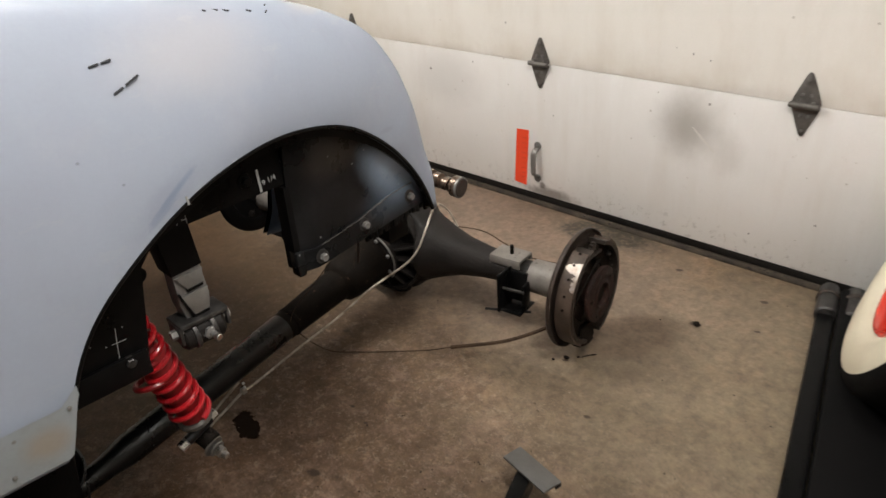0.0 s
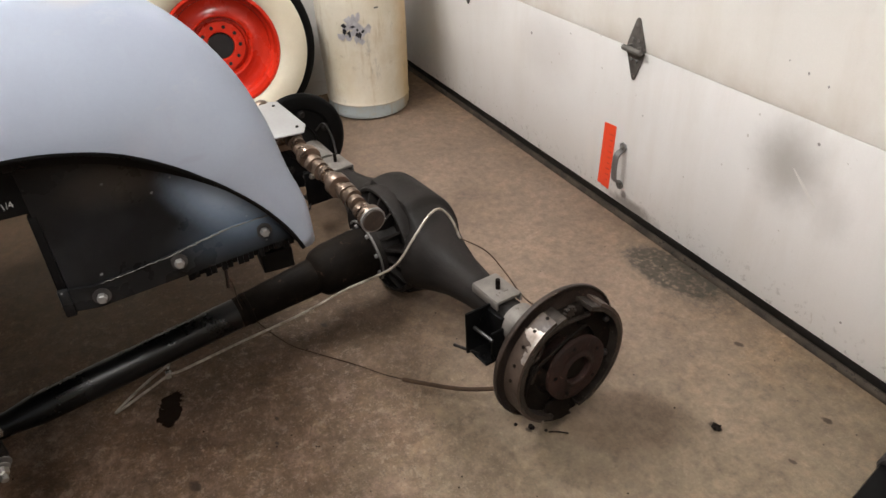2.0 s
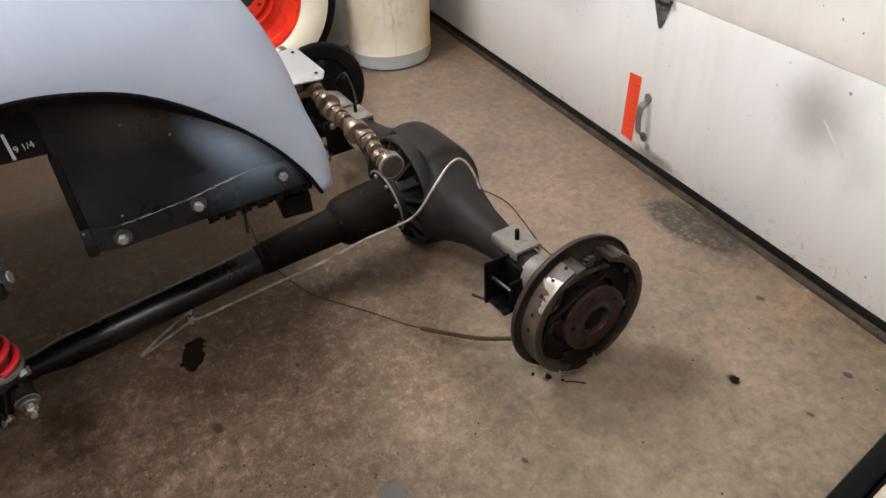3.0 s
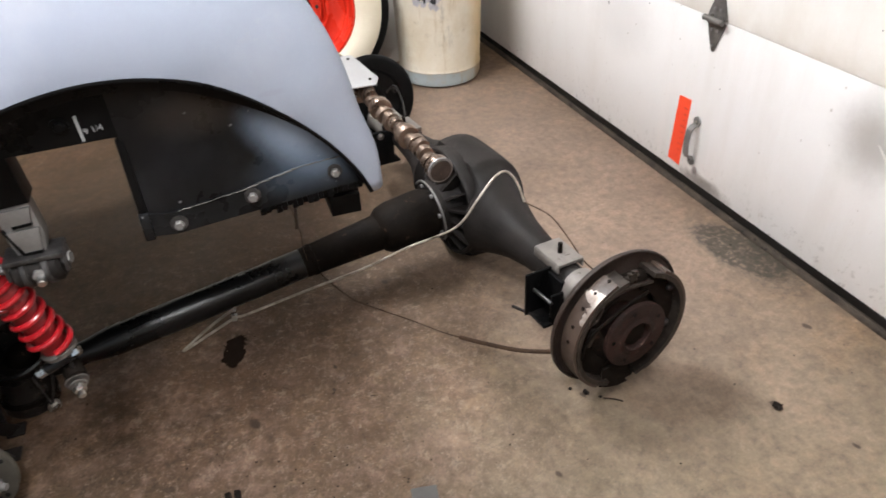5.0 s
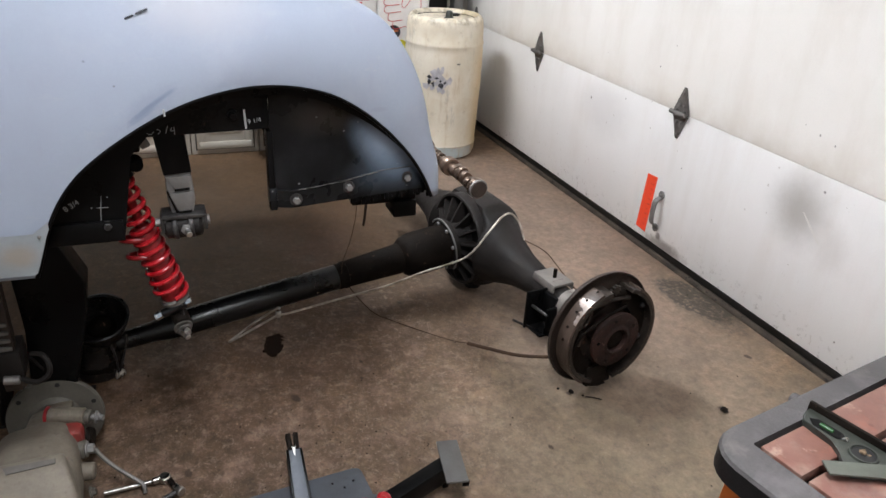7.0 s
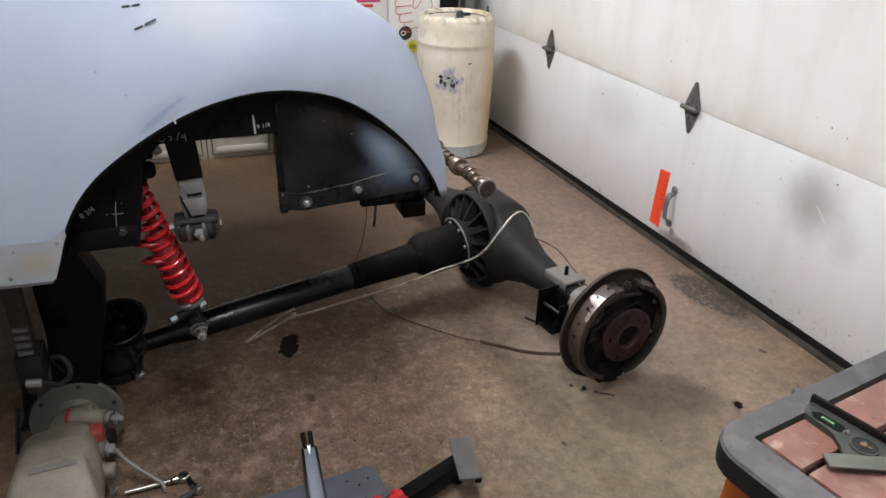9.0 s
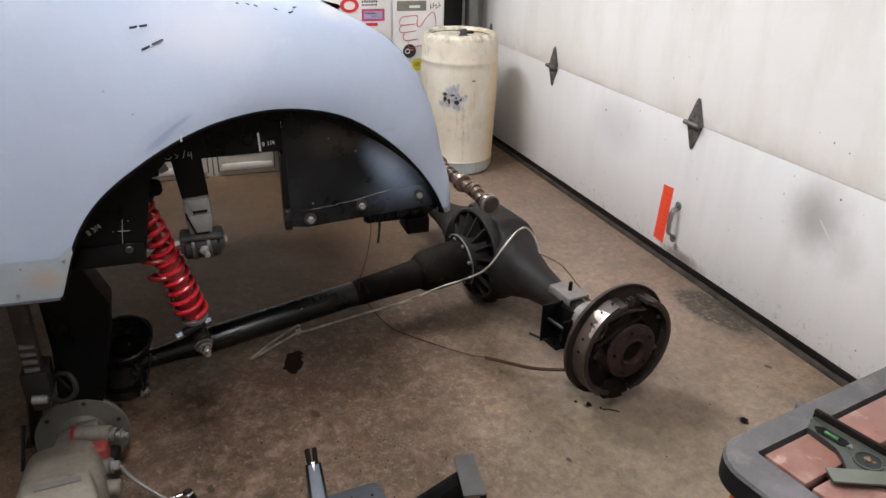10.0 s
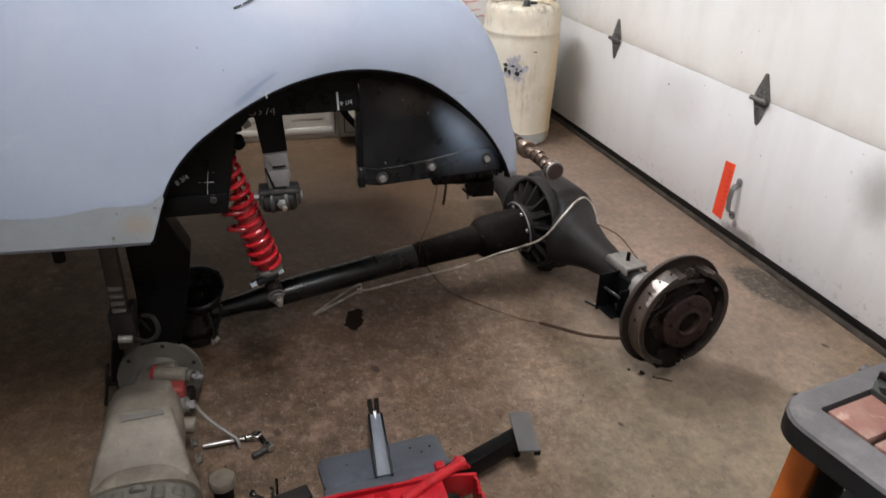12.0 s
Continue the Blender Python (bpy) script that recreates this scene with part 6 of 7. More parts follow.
def brake_end(side):
    """Spring pad, perch bracket, sleeve and brake backing plate at one end; side is 1 or -1."""
    s = side

    def p(x, y, z):
        return ax(s * x, y, z)

    Mx = AX @ Matrix.Translation((s * 0.655, 0 if s > 0 else -0.035, 0.003 if s > 0 else 0.058)) @ Matrix(((0, 0, s, 0), (s, 0, 0, 0), (0, 1, 0, 0), (0, 0, 0, 1)))
    part("sleeve", rod(B(), p(0.525, 0, 0), p(0.665, 0, 0.002), 0.050, 28, r1=0.054), PAD, axle, "grey axle end sleeve")
    bm = B()
    box(bm, (s * 0.445, 0.0, 0.050), (0.105, 0.075, 0.010), 0.003, AX)
    box(bm, (s * 0.445, -0.036, 0.040), (0.105, 0.006, 0.022), 0.002, AX)
    box(bm, (s * 0.445, 0.036, 0.040), (0.105, 0.006, 0.022), 0.002, AX)
    pad = part("spring_pad", bm, PAD, axle, "pale grey spring pad")
    part("centre_bolt", rod(B(), p(0.450, 0, 0.05), p(0.450, 0, 0.083), 0.006, 12, chamfer=0.001), GREASY, pad)
    bm = B()
    box(bm, (s * 0.468, -0.075, -0.025), (0.008, 0.075, 0.125), 0.003, AX)
    box(bm, (s * 0.535, -0.065, -0.035), (0.008, 0.040, 0.085), 0.003, AX)
    box(bm, (s * 0.500, -0.060, -0.083), (0.075, 0.085, 0.007), 0.002, AX)
    box(bm, (s * 0.500, -0.045, -0.02), (0.06, 0.012, 0.10), 0.002, AX)
    br = part("shock_bracket", bm, BLACK, axle, "dark steel shock bracket")
    bm = B()
    part("bracket_nut", hexbolt(B(), p(0.463, -0.085, 0.022), AX.to_3x3() @ Vector((-s, 0, 0)), 0.008, 0.006), STEEL, br, "bright steel nut")
    rod(bm, p(0.465, -0.09, -0.012), p(0.54, -0.085, -0.012), 0.005, 8)
    part("bracket_bolts", bm, DULL_BOLT, br)
    part("pivot_pin", rod(B(), p(0.43, -0.125, -0.078), p(0.55, -0.06, -0.088), 0.004, 8), CAST, br)
    # backing plate: dished disc with an upturned rim
    prof = [(0.0, 0.0), (0.060, 0.0), (0.064, 0.006), (0.118, 0.008), (0.126, 0.0), (0.162, 0.0), (0.172, 0.003), (0.1765, 0.009), (0.1765, 0.017), (0.1735, 0.018), (0.170, 0.011), (0.162, 0.008), (0.128, 0.010), (0.116, 0.018), (0.062, 0.016), (0.0, 0.014)]
    plate = part("backing_plate", lathe(B(), prof, Mx, 56), RUST if s > 0 else BLACK, axle, "rusty brake backing plate" if s > 0 else "black brake backing plate")
    if s < 0:
        for a in (30, 100, 160, 230, 300):
            bm = hexbolt(B(), Mx @ Vector((0.105 * math.cos(radians(a)), 0.105 * math.sin(radians(a)), -0.001)), AX.to_3x3() @ Vector((1, 0, 0)), 0.010, 0.008)
            part("plate_bolt", bm, CAST, plate)
        hb = hose(B(), [p(0.63, 0.02, 0.10), p(0.60, 0.04, 0.13), p(0.57, 0.05, 0.09), p(0.53, 0.04, 0.06), p(0.50, 0.03, 0.055)], 0.004, 6)
        part("brake_pipe", hb, CAST, plate)
        return
    for a0, sweep in ((100, 150), (-78, 150)):
        shoe = lathe(B(), [(0.140, 0.022), (0.151, 0.022), (0.151, 0.072), (0.140, 0.072)], Mx, 30, a0, sweep, closed=True)
        sh = part("brake_shoe", shoe, SHOE, axle, "worn brake shoe")
        part("lining", lathe(B(), [(0.1515, 0.024), (0.1585, 0.024), (0.1585, 0.070), (0.1515, 0.070)], Mx, 26, a0 + 10, sweep - 22, closed=True), LINING, sh, "brown brake lining")
        part("web", lathe(B(), [(0.092, 0.040), (0.1405, 0.040), (0.1405, 0.046), (0.092, 0.046)], Mx, 24, a0 + 4, sweep - 8, closed=True), GREASY, sh)
    bm = B()
    for k in range(34):
        dip = math.sin(math.pi * min(1.0, k / 15.0)) ** 0.7 if k < 15 else 0.25 + 0.2 * noise.noise(Vector((k * 0.35, 1.0, 2.0)))
        lo_h = 0.0685 - 0.043 * max(0.02, dip + 0.18 * noise.noise(Vector((k * 0.9, 4.0, 1.0))))
        lathe(bm, [(0.1590, lo_h), (0.1598, lo_h), (0.1598, 0.0705), (0.1590, 0.0705)], Mx, 1, 122 + 0.9 * k, 0.9, closed=True)
    part("bare_lining", bm, SCRAPED, axle, "scraped bright metal on the brake shoe")
    for a in (112, 126, 141, 158, 172):
        bm = lathe(B(), [(0.004, 0), (0.004, 0.002), (0, 0.0025)], axis_frame(Mx @ Vector((0.1590 * math.cos(radians(a)), 0.1590 * math.sin(radians(a)), 0.047)), Mx @ Vector((0.3 * math.cos(radians(a)), 0.3 * math.sin(radians(a)), 0.04))), 8)
        part("rivet", bm, GREASY, axle)
    torn = [(-0.062, -0.098), (-0.066, -0.150), (-0.040, -0.163), (-0.012, -0.171), (0.018, -0.170), (0.006, -0.158), (0.020, -0.150), (0.004, -0.136), (0.014, -0.112), (-0.020, -0.094)]
    part("torn_web", prism(B(), torn, 0.006, Mx @ Matrix.Translation((0, 0, 0.056)), 0.001), GREASY, axle, "jagged end of the brake shoe web")
    star = B()
    lathe(star, [(0.0, 0.0), (0.011, 0.0), (0.011, 0.010), (0.0, 0.010)], Mx @ Matrix.Translation((-0.006, 0.146, 0.052)), 8)
    for k in range(8):
        a = radians(45 * k)
        box(star, (0.013 * math.cos(a), 0.013 * math.sin(a), 0.005), (0.006, 0.005, 0.010), 0.001, Mx @ Matrix.Translation((-0.006, 0.146, 0.052)))
    part("star_adjuster", star, SHOE, axle, "toothed brake adjuster wheel")
    part("park_lever", hose(B(), [Mx @ Vector(v) for v in ((-0.128, -0.050, 0.058), (-0.120, 0.000, 0.060), (-0.098, 0.034, 0.062), (-0.060, 0.052, 0.062), (-0.010, 0.072, 0.060), (0.050, 0.082, 0.056))], 0.0042, 8), GREASY, axle, "curved dark brake lever")
    part("hold_spring", rod(B(), Mx @ Vector((-0.104, -0.012, 0.050)), Mx @ Vector((-0.092, 0.030, 0.052)), 0.008, 14, chamfer=0.002), SHOE, axle, "short grey spring")
    for px, py in ((-0.128, -0.052), (0.122, -0.040), (-0.118, 0.062), (0.118, 0.066)):
        part("hold_pin", lathe(B(), [(0.009, 0.0), (0.009, 0.006), (0.005, 0.010), (0.0, 0.011)], Mx @ Matrix.Translation((px, py, 0.048)), 14), DULL_BOLT, axle)
    bm = B()
    hose(bm, [Mx @ Vector(v) for v in ((0.06, 0.105, 0.05), (0.02, 0.112, 0.052), (-0.02, 0.112, 0.052), (-0.07, 0.10, 0.05))], 0.0065, 8)
    hose(bm, [Mx @ Vector(v) for v in ((-0.105, 0.04, 0.045), (-0.085, 0.055, 0.05), (-0.075, 0.085, 0.05), (-0.095, 0.10, 0.045))], 0.006, 8)
    part("return_spring", bm, SHOE, axle, "brake return springs")
    part("wheel_cylinder", rod(B(), Mx @ Vector((-0.045, 0.118, 0.035)), Mx @ Vector((0.045, 0.118, 0.035)), 0.018, 18, chamfer=0.003), GREASY, axle)
    part("anchor_block", box(B(), (0, 0, 0), (0.09, 0.04, 0.03), 0.005, Mx @ Matrix.Translation((0.0, -0.155, 0.035))), GREASY, axle, "greasy anchor block at the bottom")
    hub = [(0.0, 0.066), (0.032, 0.066), (0.034, 0.090), (0.037, 0.093), (0.041, 0.092), (0.044, 0.089), (0.052, 0.088), (0.078, 0.089), (0.083, 0.086), (0.083, 0.076), (0.058, 0.074), (0.050, 0.066), (0.048, 0.02), (0.0, 0.02)]
    hubp = part("hub", lathe(B(), hub, Mx, 44), HUB_RUST, axle, "rusty wheel hub flange")
    part("axle_nut", lathe(B(), [(0.0315, 0.0665), (0.030, 0.080), (0.020, 0.084), (0.0, 0.082)], Mx, 24), GREASY, hubp)
    for k in range(5):
        a = radians(72 * k + 30)
        bm = lathe(B(), [(0.005, 0), (0.005, 0.0015)], Mx @ Matrix.Translation((0.066 * math.cos(a), 0.066 * math.sin(a), 0.0885)), 12)
        part("stud_hole", bm, BLACK, hubp)


brake_end(1)
brake_end(-1)
part("support_foot", rod(B(), ax(0, 0, -0.205), ax(0, 0, -0.17), 0.03, 16), CAST, axle)

# pipes and cables on the axle
part("brake_pipe", hose(B(), [(-0.205, 0.195, 0.272), (-0.228, 0.182, 0.325), (-0.247, 0.158, 0.354), (-0.235, 0.119, 0.351), (-0.215, 0.062, 0.306), (-0.215, 0.025, 0.257), (-0.240, -0.003, 0.213), (-0.280, -0.057, 0.171), (-0.297, -0.123, 0.148), (-0.295, -0.25, 0.114), (-0.272, -0.42, 0.102), (-0.240, -0.58, 0.096), (-0.237, -0.62, 0.094), (-0.246, -0.69, 0.055), (-0.262, -0.762, 0.010), (-0.274, -0.752, 0.012), (-0.276, -0.68, 0.06), (-0.268, -0.61, 0.105)], 0.0034, 8), PIPE, axle, "pale bent brake pipe")
part("rear_pipe", hose(B(), [(-0.205, 0.195, 0.272), (-0.13, 0.235, 0.262), (-0.05, 0.25, 0.235), (0.05, 0.245, 0.225), (0.14, 0.25, 0.235), (0.19, 0.24, 0.25)], 0.0018, 8), BROWN_CABLE, axle)
part("pipe_clip", box(B(), (-0.235, -0.618, 0.10), (0.016, 0.012, 0.018), 0.002), STEEL, axle)
bm = B()
for a in ((-0.236, -0.612, 0.106), (-0.240, -0.612, 0.118)):
    lathe(bm, [(0.004, 0), (0.004, 0.006), (0, 0.007)], axis_frame(a, (a[0] + 0.1, a[1] - 0.05, a[2] + 0.05)), 8)
part("clip_screws", bm, STEEL, axle)
ring = [mt @ Vector((0.0935 * math.cos(radians(a)), 0.0935 * math.sin(radians(a)), 0.118)) for a in range(-40, 150, 10)]
part("flange_wire", hose(B(), ring, 0.0035, 6, 3), STEEL_GREY, axle, "grey wire round the flange")
fl = thing("floor_cable", (-0.1, -0.1, 0.0), "thin brown brake cable trailing over the floor", "cable")
part("inner_wire", hose(B(), [(-0.34, -0.395, 0.19), (-0.33, -0.37, 0.11), (-0.30, -0.30, 0.02), (-0.24, -0.235, 0.004), (-0.15, -0.16, 0.006), (-0.05, -0.11, 0.03), (0.02, -0.08, 0.058)], 0.0015, 6), BROWN_CABLE, fl)
part("sheath", hose(B(), [(0.015, -0.083, 0.056), (0.06, -0.04, 0.06), (0.12, 0.03, 0.062), (0.17, 0.10, 0.075), (0.215, 0.155, 0.10)], 0.0055, 8), BROWN_CABLE, fl, "brown cable sheath")
hw = thing("hanging_wire", (0.0, -0.44, 0.4), "thin wire hanging from the car frame", "wire")
part("wire", hose(B(), [(0.13, -0.46, 0.685), (0.12, -0.46, 0.63), (0.09, -0.455, 0.60), (0.02, -0.44, 0.52), (-0.12, -0.42, 0.38), (-0.25, -0.41, 0.25), (-0.31, -0.40, 0.17), (-0.285, -0.41, 0.135)], 0.0009, 6), BROWN_CABLE, hw)

# camshaft across the frame rail
shaft = thing("camshaft", (-0.1, -0.2, 0.64), "bronze-brown oily steel camshaft resting across the car frame", "camshaft")
c0, c1 = Vector((0.176, -0.164, 0.636)), Vector((-0.42, -0.238, 0.668))
mc = axis_frame(c0, c1)
Lc = (c1 - c0).length
part("shaft", lathe(B(), [(0.0, 0.0), (0.013, 0.0), (0.013, Lc - 0.01), (0.0, Lc)], mc, 20), BRONZE, shaft)
for k, z in enumerate((0.0, 0.145, 0.29, 0.435, 0.57)):
    part("journal", lathe(B(), [(0.016, z), (0.024, z + 0.001), (0.025, z + 0.003), (0.025, z + 0.020), (0.024, z + 0.022), (0.016, z + 0.023)], mc, 28), BRONZE, shaft)
part("polished_band", lathe(B(), [(0.020, 0.0005), (0.0256, 0.001), (0.0256, 0.006), (0.020, 0.0065)], mc, 28), STEEL_GREY, shaft, "bright polished journal")
part("end_face", lathe(B(), [(0.0, -0.0015), (0.0215, -0.0015), (0.0225, 0.0005)], mc, 24), RUST, shaft)
for k in range(16):
    z = 0.030 + (k // 4) * 0.145 + (k % 4) * 0.028
    a = radians(47 * k + 20)
    rows = []
    for i in range(24):
        t = 2 * math.pi * i / 24
        r = 0.0165 + 0.007 * max(0, math.cos(t - a)) ** 2.5
        rows.append((r * math.cos(t), r * math.sin(t)))
    part("lobe", prism(B(), rows, 0.016, mc @ Matrix.Translation((0, 0, z)), 0.001), BRONZE, shaft)

# saddle and plate that carry the camshaft
bm = B()
box(bm, (-0.275, -0.235, 0.622), (0.030, 0.10, 0.018), 0.003)
box(bm, (-0.275, -0.43, 0.650), (0.035, 0.36, 0.035), 0.004)
box(bm, (-0.275, -0.262, 0.650), (0.026, 0.010, 0.055), 0.002)
box(bm, (-0.275, -0.186, 0.645), (0.026, 0.010, 0.045), 0.002)
part("shaft_saddle", bm, BRONZE, car, "brown steel saddle under the camshaft")
bm = B()
prism(bm, [(-0.40, -0.30), (-0.372, -0.212), (-0.20, -0.190), (-0.16, -0.205), (-0.16, -0.30)], 0.003, Matrix.Translation((-0.018, 0.014, 0.684)), 0.0008)
plate = part("tail_plate", bm, TAIL_GREY, car, "pale grey sheet-metal tail plate")
for x, y in ((-0.358, -0.214), (-0.208, -0.198)):
    part("screw", hexbolt(B(), (x, y, 0.687), (0, 0, 1), 0.004, 0.003, False), GREASY, plate)
part("plate_bracket", box(B(), (-0.31, -0.38, 0.681), (0.03, 0.16, 0.016), 0.002), BLACK, car)

# hidden slab added to shade the floor
bm = B()
box(bm, (-0.56, -1.56, 0.885), (1.36, 2.2, 0.03), 0.01)
box(bm, (-1.23, -1.56, 0.80), (0.05, 2.2, 0.20), 0.01)
part("shade_slab", bm, BLACK, car, "black slab inside the car, added to shade the floor")

# ---- jack stand under the sill ----
stand = thing("jack_stand", (0.17, -1.25, 0), "black ratchet jack stand under the car sill", "jack stand")
m = Matrix.Translation((0.17, -1.252, 0))
part("ratchet_post", box(B(), (0.17, -1.252, 0.43), (0.034, 0.036, 0.34), 0.003), RUST, stand, "dark toothed ratchet post")
for k in range(4):
    part("tooth", prism(B(), [(-1.266, 0.0), (-1.237, 0.0), (-1.237, 0.007), (-1.266, 0.011)], 0.006, side_frame(0.187) @ Matrix.Translation((0, 0.368 + 0.020 * k, 0)), 0.001), HINGE, stand)
part("saddle", box(B(), (0.17, -1.252, 0.606), (0.06, 0.09, 0.02), 0.004), GREASY, stand)
part("head", box(B(), (0.16, -1.252, 0.33), (0.075, 0.055, 0.07), 0.004), CAST, stand, "dark cast head")
part("pawl_pin", rod(B(), (0.205, -1.264, 0.304), (0.205, -1.232, 0.300), 0.010, 18, chamfer=0.002), HINGE, stand, "grey steel pawl pin")
part("release_handle", hose(B(), [(0.205, -1.228, 0.302), (0.22, -1.200, 0.298), (0.22, -1.175, 0.312), (0.215, -1.170, 0.335), (0.20, -1.182, 0.352), (0.185, -1.205, 0.350)], 0.006, 8), CAST, stand)
for sx, sy in ((1, 1), (1, -1), (-1, 1), (-1, -1)):
    a, b = Vector((0.105 + sx * 0.015, -1.252 + sy * 0.024, 0.305)), Vector((-0.09 + sx * 0.04, -1.255 + sy * 0.095, 0.0))
    bm = B()
    box(bm, (0, 0, (b - a).length / 2), (0.030, 0.006, (b - a).length), 0.001, axis_frame(a, b, (sx, -sy, 0)))
    part("leg", bm, CAST, stand)
    part("foot", box(B(), (b.x, b.y, 0.004), (0.04, 0.04, 0.008), 0.002), CAST, stand)

# ---- open housing at the end of the torque tube ----
OILY = surface("oily dark iron", (0.020, 0.016, 0.014), (0.008, 0.007, 0.006), rough=0.30, spec=0.5, grain=110, spots=16, amount=0.5, bump=0.25, worn=(0.11, 0.085, 0.07), worn_at=0.60)
cup = thing("joint_housing", (-0.165, -1.10, 0), "greasy black open joint housing standing on the floor", "joint housing")
mcup = Matrix.Translation((-0.225, -1.132, 0.0))
mouth = Matrix.Translation((-0.205, -1.112, 0.186)) @ pose(0, 0, 0, 0, 24, -8) @ Matrix.Diagonal((0.94, 0.94, 0.94, 1))
part("body", lathe(B(), [(0.0, 0.0), (0.060, 0.0), (0.064, 0.006), (0.062, 0.050), (0.053, 0.085), (0.060, 0.110), (0.056, 0.135), (0.0, 0.140)], mcup, 40), OILY, cup, "greasy black housing body")
bowl = part("bowl", lathe(B(), [(0.0, -0.078), (0.036, -0.076), (0.066, -0.056), (0.079, -0.018), (0.083, 0.0), (0.080, 0.004), (0.073, -0.012), (0.058, -0.046), (0.0, -0.060)], mouth, 44), OILY, cup, "open black bowl tilted forwards")
part("rim_ring", lathe(B(), [(0.079, -0.002), (0.0865, 0.0), (0.0875, 0.007), (0.082, 0.010), (0.078, 0.006)], mouth, 44, closed=True), TUBE_BLACK, bowl, "shiny black rim")
part("ball", lathe(B(), [(0.0, -0.012), (0.022, -0.016), (0.038, -0.032), (0.044, -0.052)], mouth, 28), GREASY, bowl, "greasy inner ball")
for y, x in ((-1.196, -0.168), (-1.184, -0.146)):
    part("clamp_stud", rod(B(), (x, y, 0.004), (x - 0.012, y + 0.004, 0.142), 0.0055, 12, chamfer=0.001), DULL_BOLT, cup, "worn vertical stud")
for a in (((-0.148, -1.085, 0.132), (-0.152, -1.078, 0.080), (-0.168, -1.080, 0.024)), ((-0.176, -1.046, 0.140), (-0.174, -1.058, 0.080), (-0.170, -1.076, 0.026))):
    part("bail", hose(B(), a, 0.0030, 8), DULL_BOLT, cup, "bent wire bail")
part("bail_bolt", hexbolt(rod(B(), (-0.190, -1.090, 0.014), (-0.160, -1.068, 0.014), 0.006, 10), (-0.172, -1.077, 0.014), (1, 0.8, 0.2), 0.011, 0.009), STEEL, cup, "bright bolt")
part("neck_band", lathe(B(), [(0.0625, 0.030), (0.066, 0.032), (0.066, 0.046), (0.0625, 0.048)], mcup, 32, closed=True), GREASY, cup)

# ---- gearbox ----
gb = thing("gearbox", (0.35, -1.2, 0), "dusty grey alloy car gearbox lying on the floor", "gearbox")


def loft(bm, rows, seg=28, power=3.0):
    rings = []
    for x, yc, zc, hw, hh in rows:
        ring = []
        for k in range(seg):
            t = 2 * math.pi * k / seg
            c, s = math.cos(t), math.sin(t)
            r = (abs(c) ** power + abs(s) ** power) ** (-1 / power)
            ring.append(bm.verts.new((x, yc + hw * r * c, zc + hh * r * s)))
        rings.append(ring)
    for a, b in zip(rings, rings[1:]):
        for k in range(seg):
            bm.faces.new((a[k], a[(k + 1) % seg], b[(k + 1) % seg], b[k]))
    bm.faces.new(rings[0]), bm.faces.new(rings[-1])
    return bm


mf = axis_frame((0.093, -1.202, 0.108), (0.30, -1.202, 0.124))
flange = part("round_flange", lathe(B(), [(0.045, 0.0), (0.103, 0.0), (0.107, 0.003), (0.107, 0.012), (0.104, 0.015), (0.060, 0.017), (0.050, 0.03)], mf, 48), ALLOY_GREY, gb, "round grey mounting flange")
for k in range(6):
    a = radians(60 * k + 20)
    part("bolt_hole", lathe(B(), [(0.0055, 0), (0.0055, 0.0012)], mf @ Matrix.Translation((0.092 * math.cos(a), 0.092 * math.sin(a), 0.0152)), 12), DARK, flange)
case = part("case", loft(B(), [(0.088, -1.20, 0.10, 0.052, 0.046), (0.16, -1.205, 0.10, 0.060, 0.050), (0.185, -1.212, 0.10, 0.066, 0.054), (0.200, -1.228, 0.10, 0.082, 0.064), (0.24, -1.229, 0.10, 0.085, 0.070), (0.262, -1.226, 0.10, 0.086, 0.079), (0.30, -1.224, 0.10, 0.088, 0.090), (0.37, -1.222, 0.10, 0.089, 0.093), (0.40, -1.218, 0.098, 0.088, 0.090), (0.45, -1.212, 0.095, 0.094, 0.086), (0.50, -1.208, 0.094, 0.106, 0.086), (0.545, -1.205, 0.094, 0.117, 0.088), (0.562, -1.205, 0.094, 0.119, 0.086)], 40, 3.0), ALLOY, gb, "dusty alloy case", smooth=50)
part("tail_housing", loft(B(), [(0.560, -1.205, 0.092, 0.110, 0.080), (0.60, -1.206, 0.090, 0.106, 0.076), (0.68, -1.210, 0.090, 0.090, 0.070), (0.76, -1.214, 0.088, 0.070, 0.062)], 36, 3.0), ALLOY_GREY, gb, "darker alloy tail housing", smooth=50)
for k in range(7):
    a = radians(25 + 22 * k)
    c = (0.566, -1.205 + 0.104 * math.cos(a), 0.092 + 0.074 * math.sin(a))
    part("flange_lug", rod(B(), c, (c[0] + 0.014 + 0.012 * (k % 3), c[1], c[2]), 0.015 + 0.003 * (k % 2), 14, chamfer=0.004), ALLOY_GREY, gb)
bm = B()
levels = ([(0.398, -1.270, 0.237), (0.388, -1.146, 0.237), (0.428, -1.136, 0.229), (0.434, -1.268, 0.229)],
          [(0.386, -1.286, 0.207), (0.381, -1.142, 0.207), (0.462, -1.126, 0.205), (0.468, -1.288, 0.205)],
          [(0.374, -1.296, 0.165), (0.372, -1.142, 0.165), (0.552, -1.098, 0.160), (0.555, -1.312, 0.160)])
rings = [[bm.verts.new(p) for p in level] for level in levels]
bm.faces.new(rings[0]), bm.faces.new(rings[-1])
for hi, lo in zip(rings, rings[1:]):
    for k in range(4):
        bm.faces.new((lo[k], lo[(k + 1) % 4], hi[(k + 1) % 4], hi[k]))
bmesh.ops.bevel(bm, geom=list(bm.edges), offset=0.009, segments=3, affect="EDGES", profile=0.5)
tower = part("shift_tower", bm, ALLOY, gb, "raised shift tower", smooth=60)
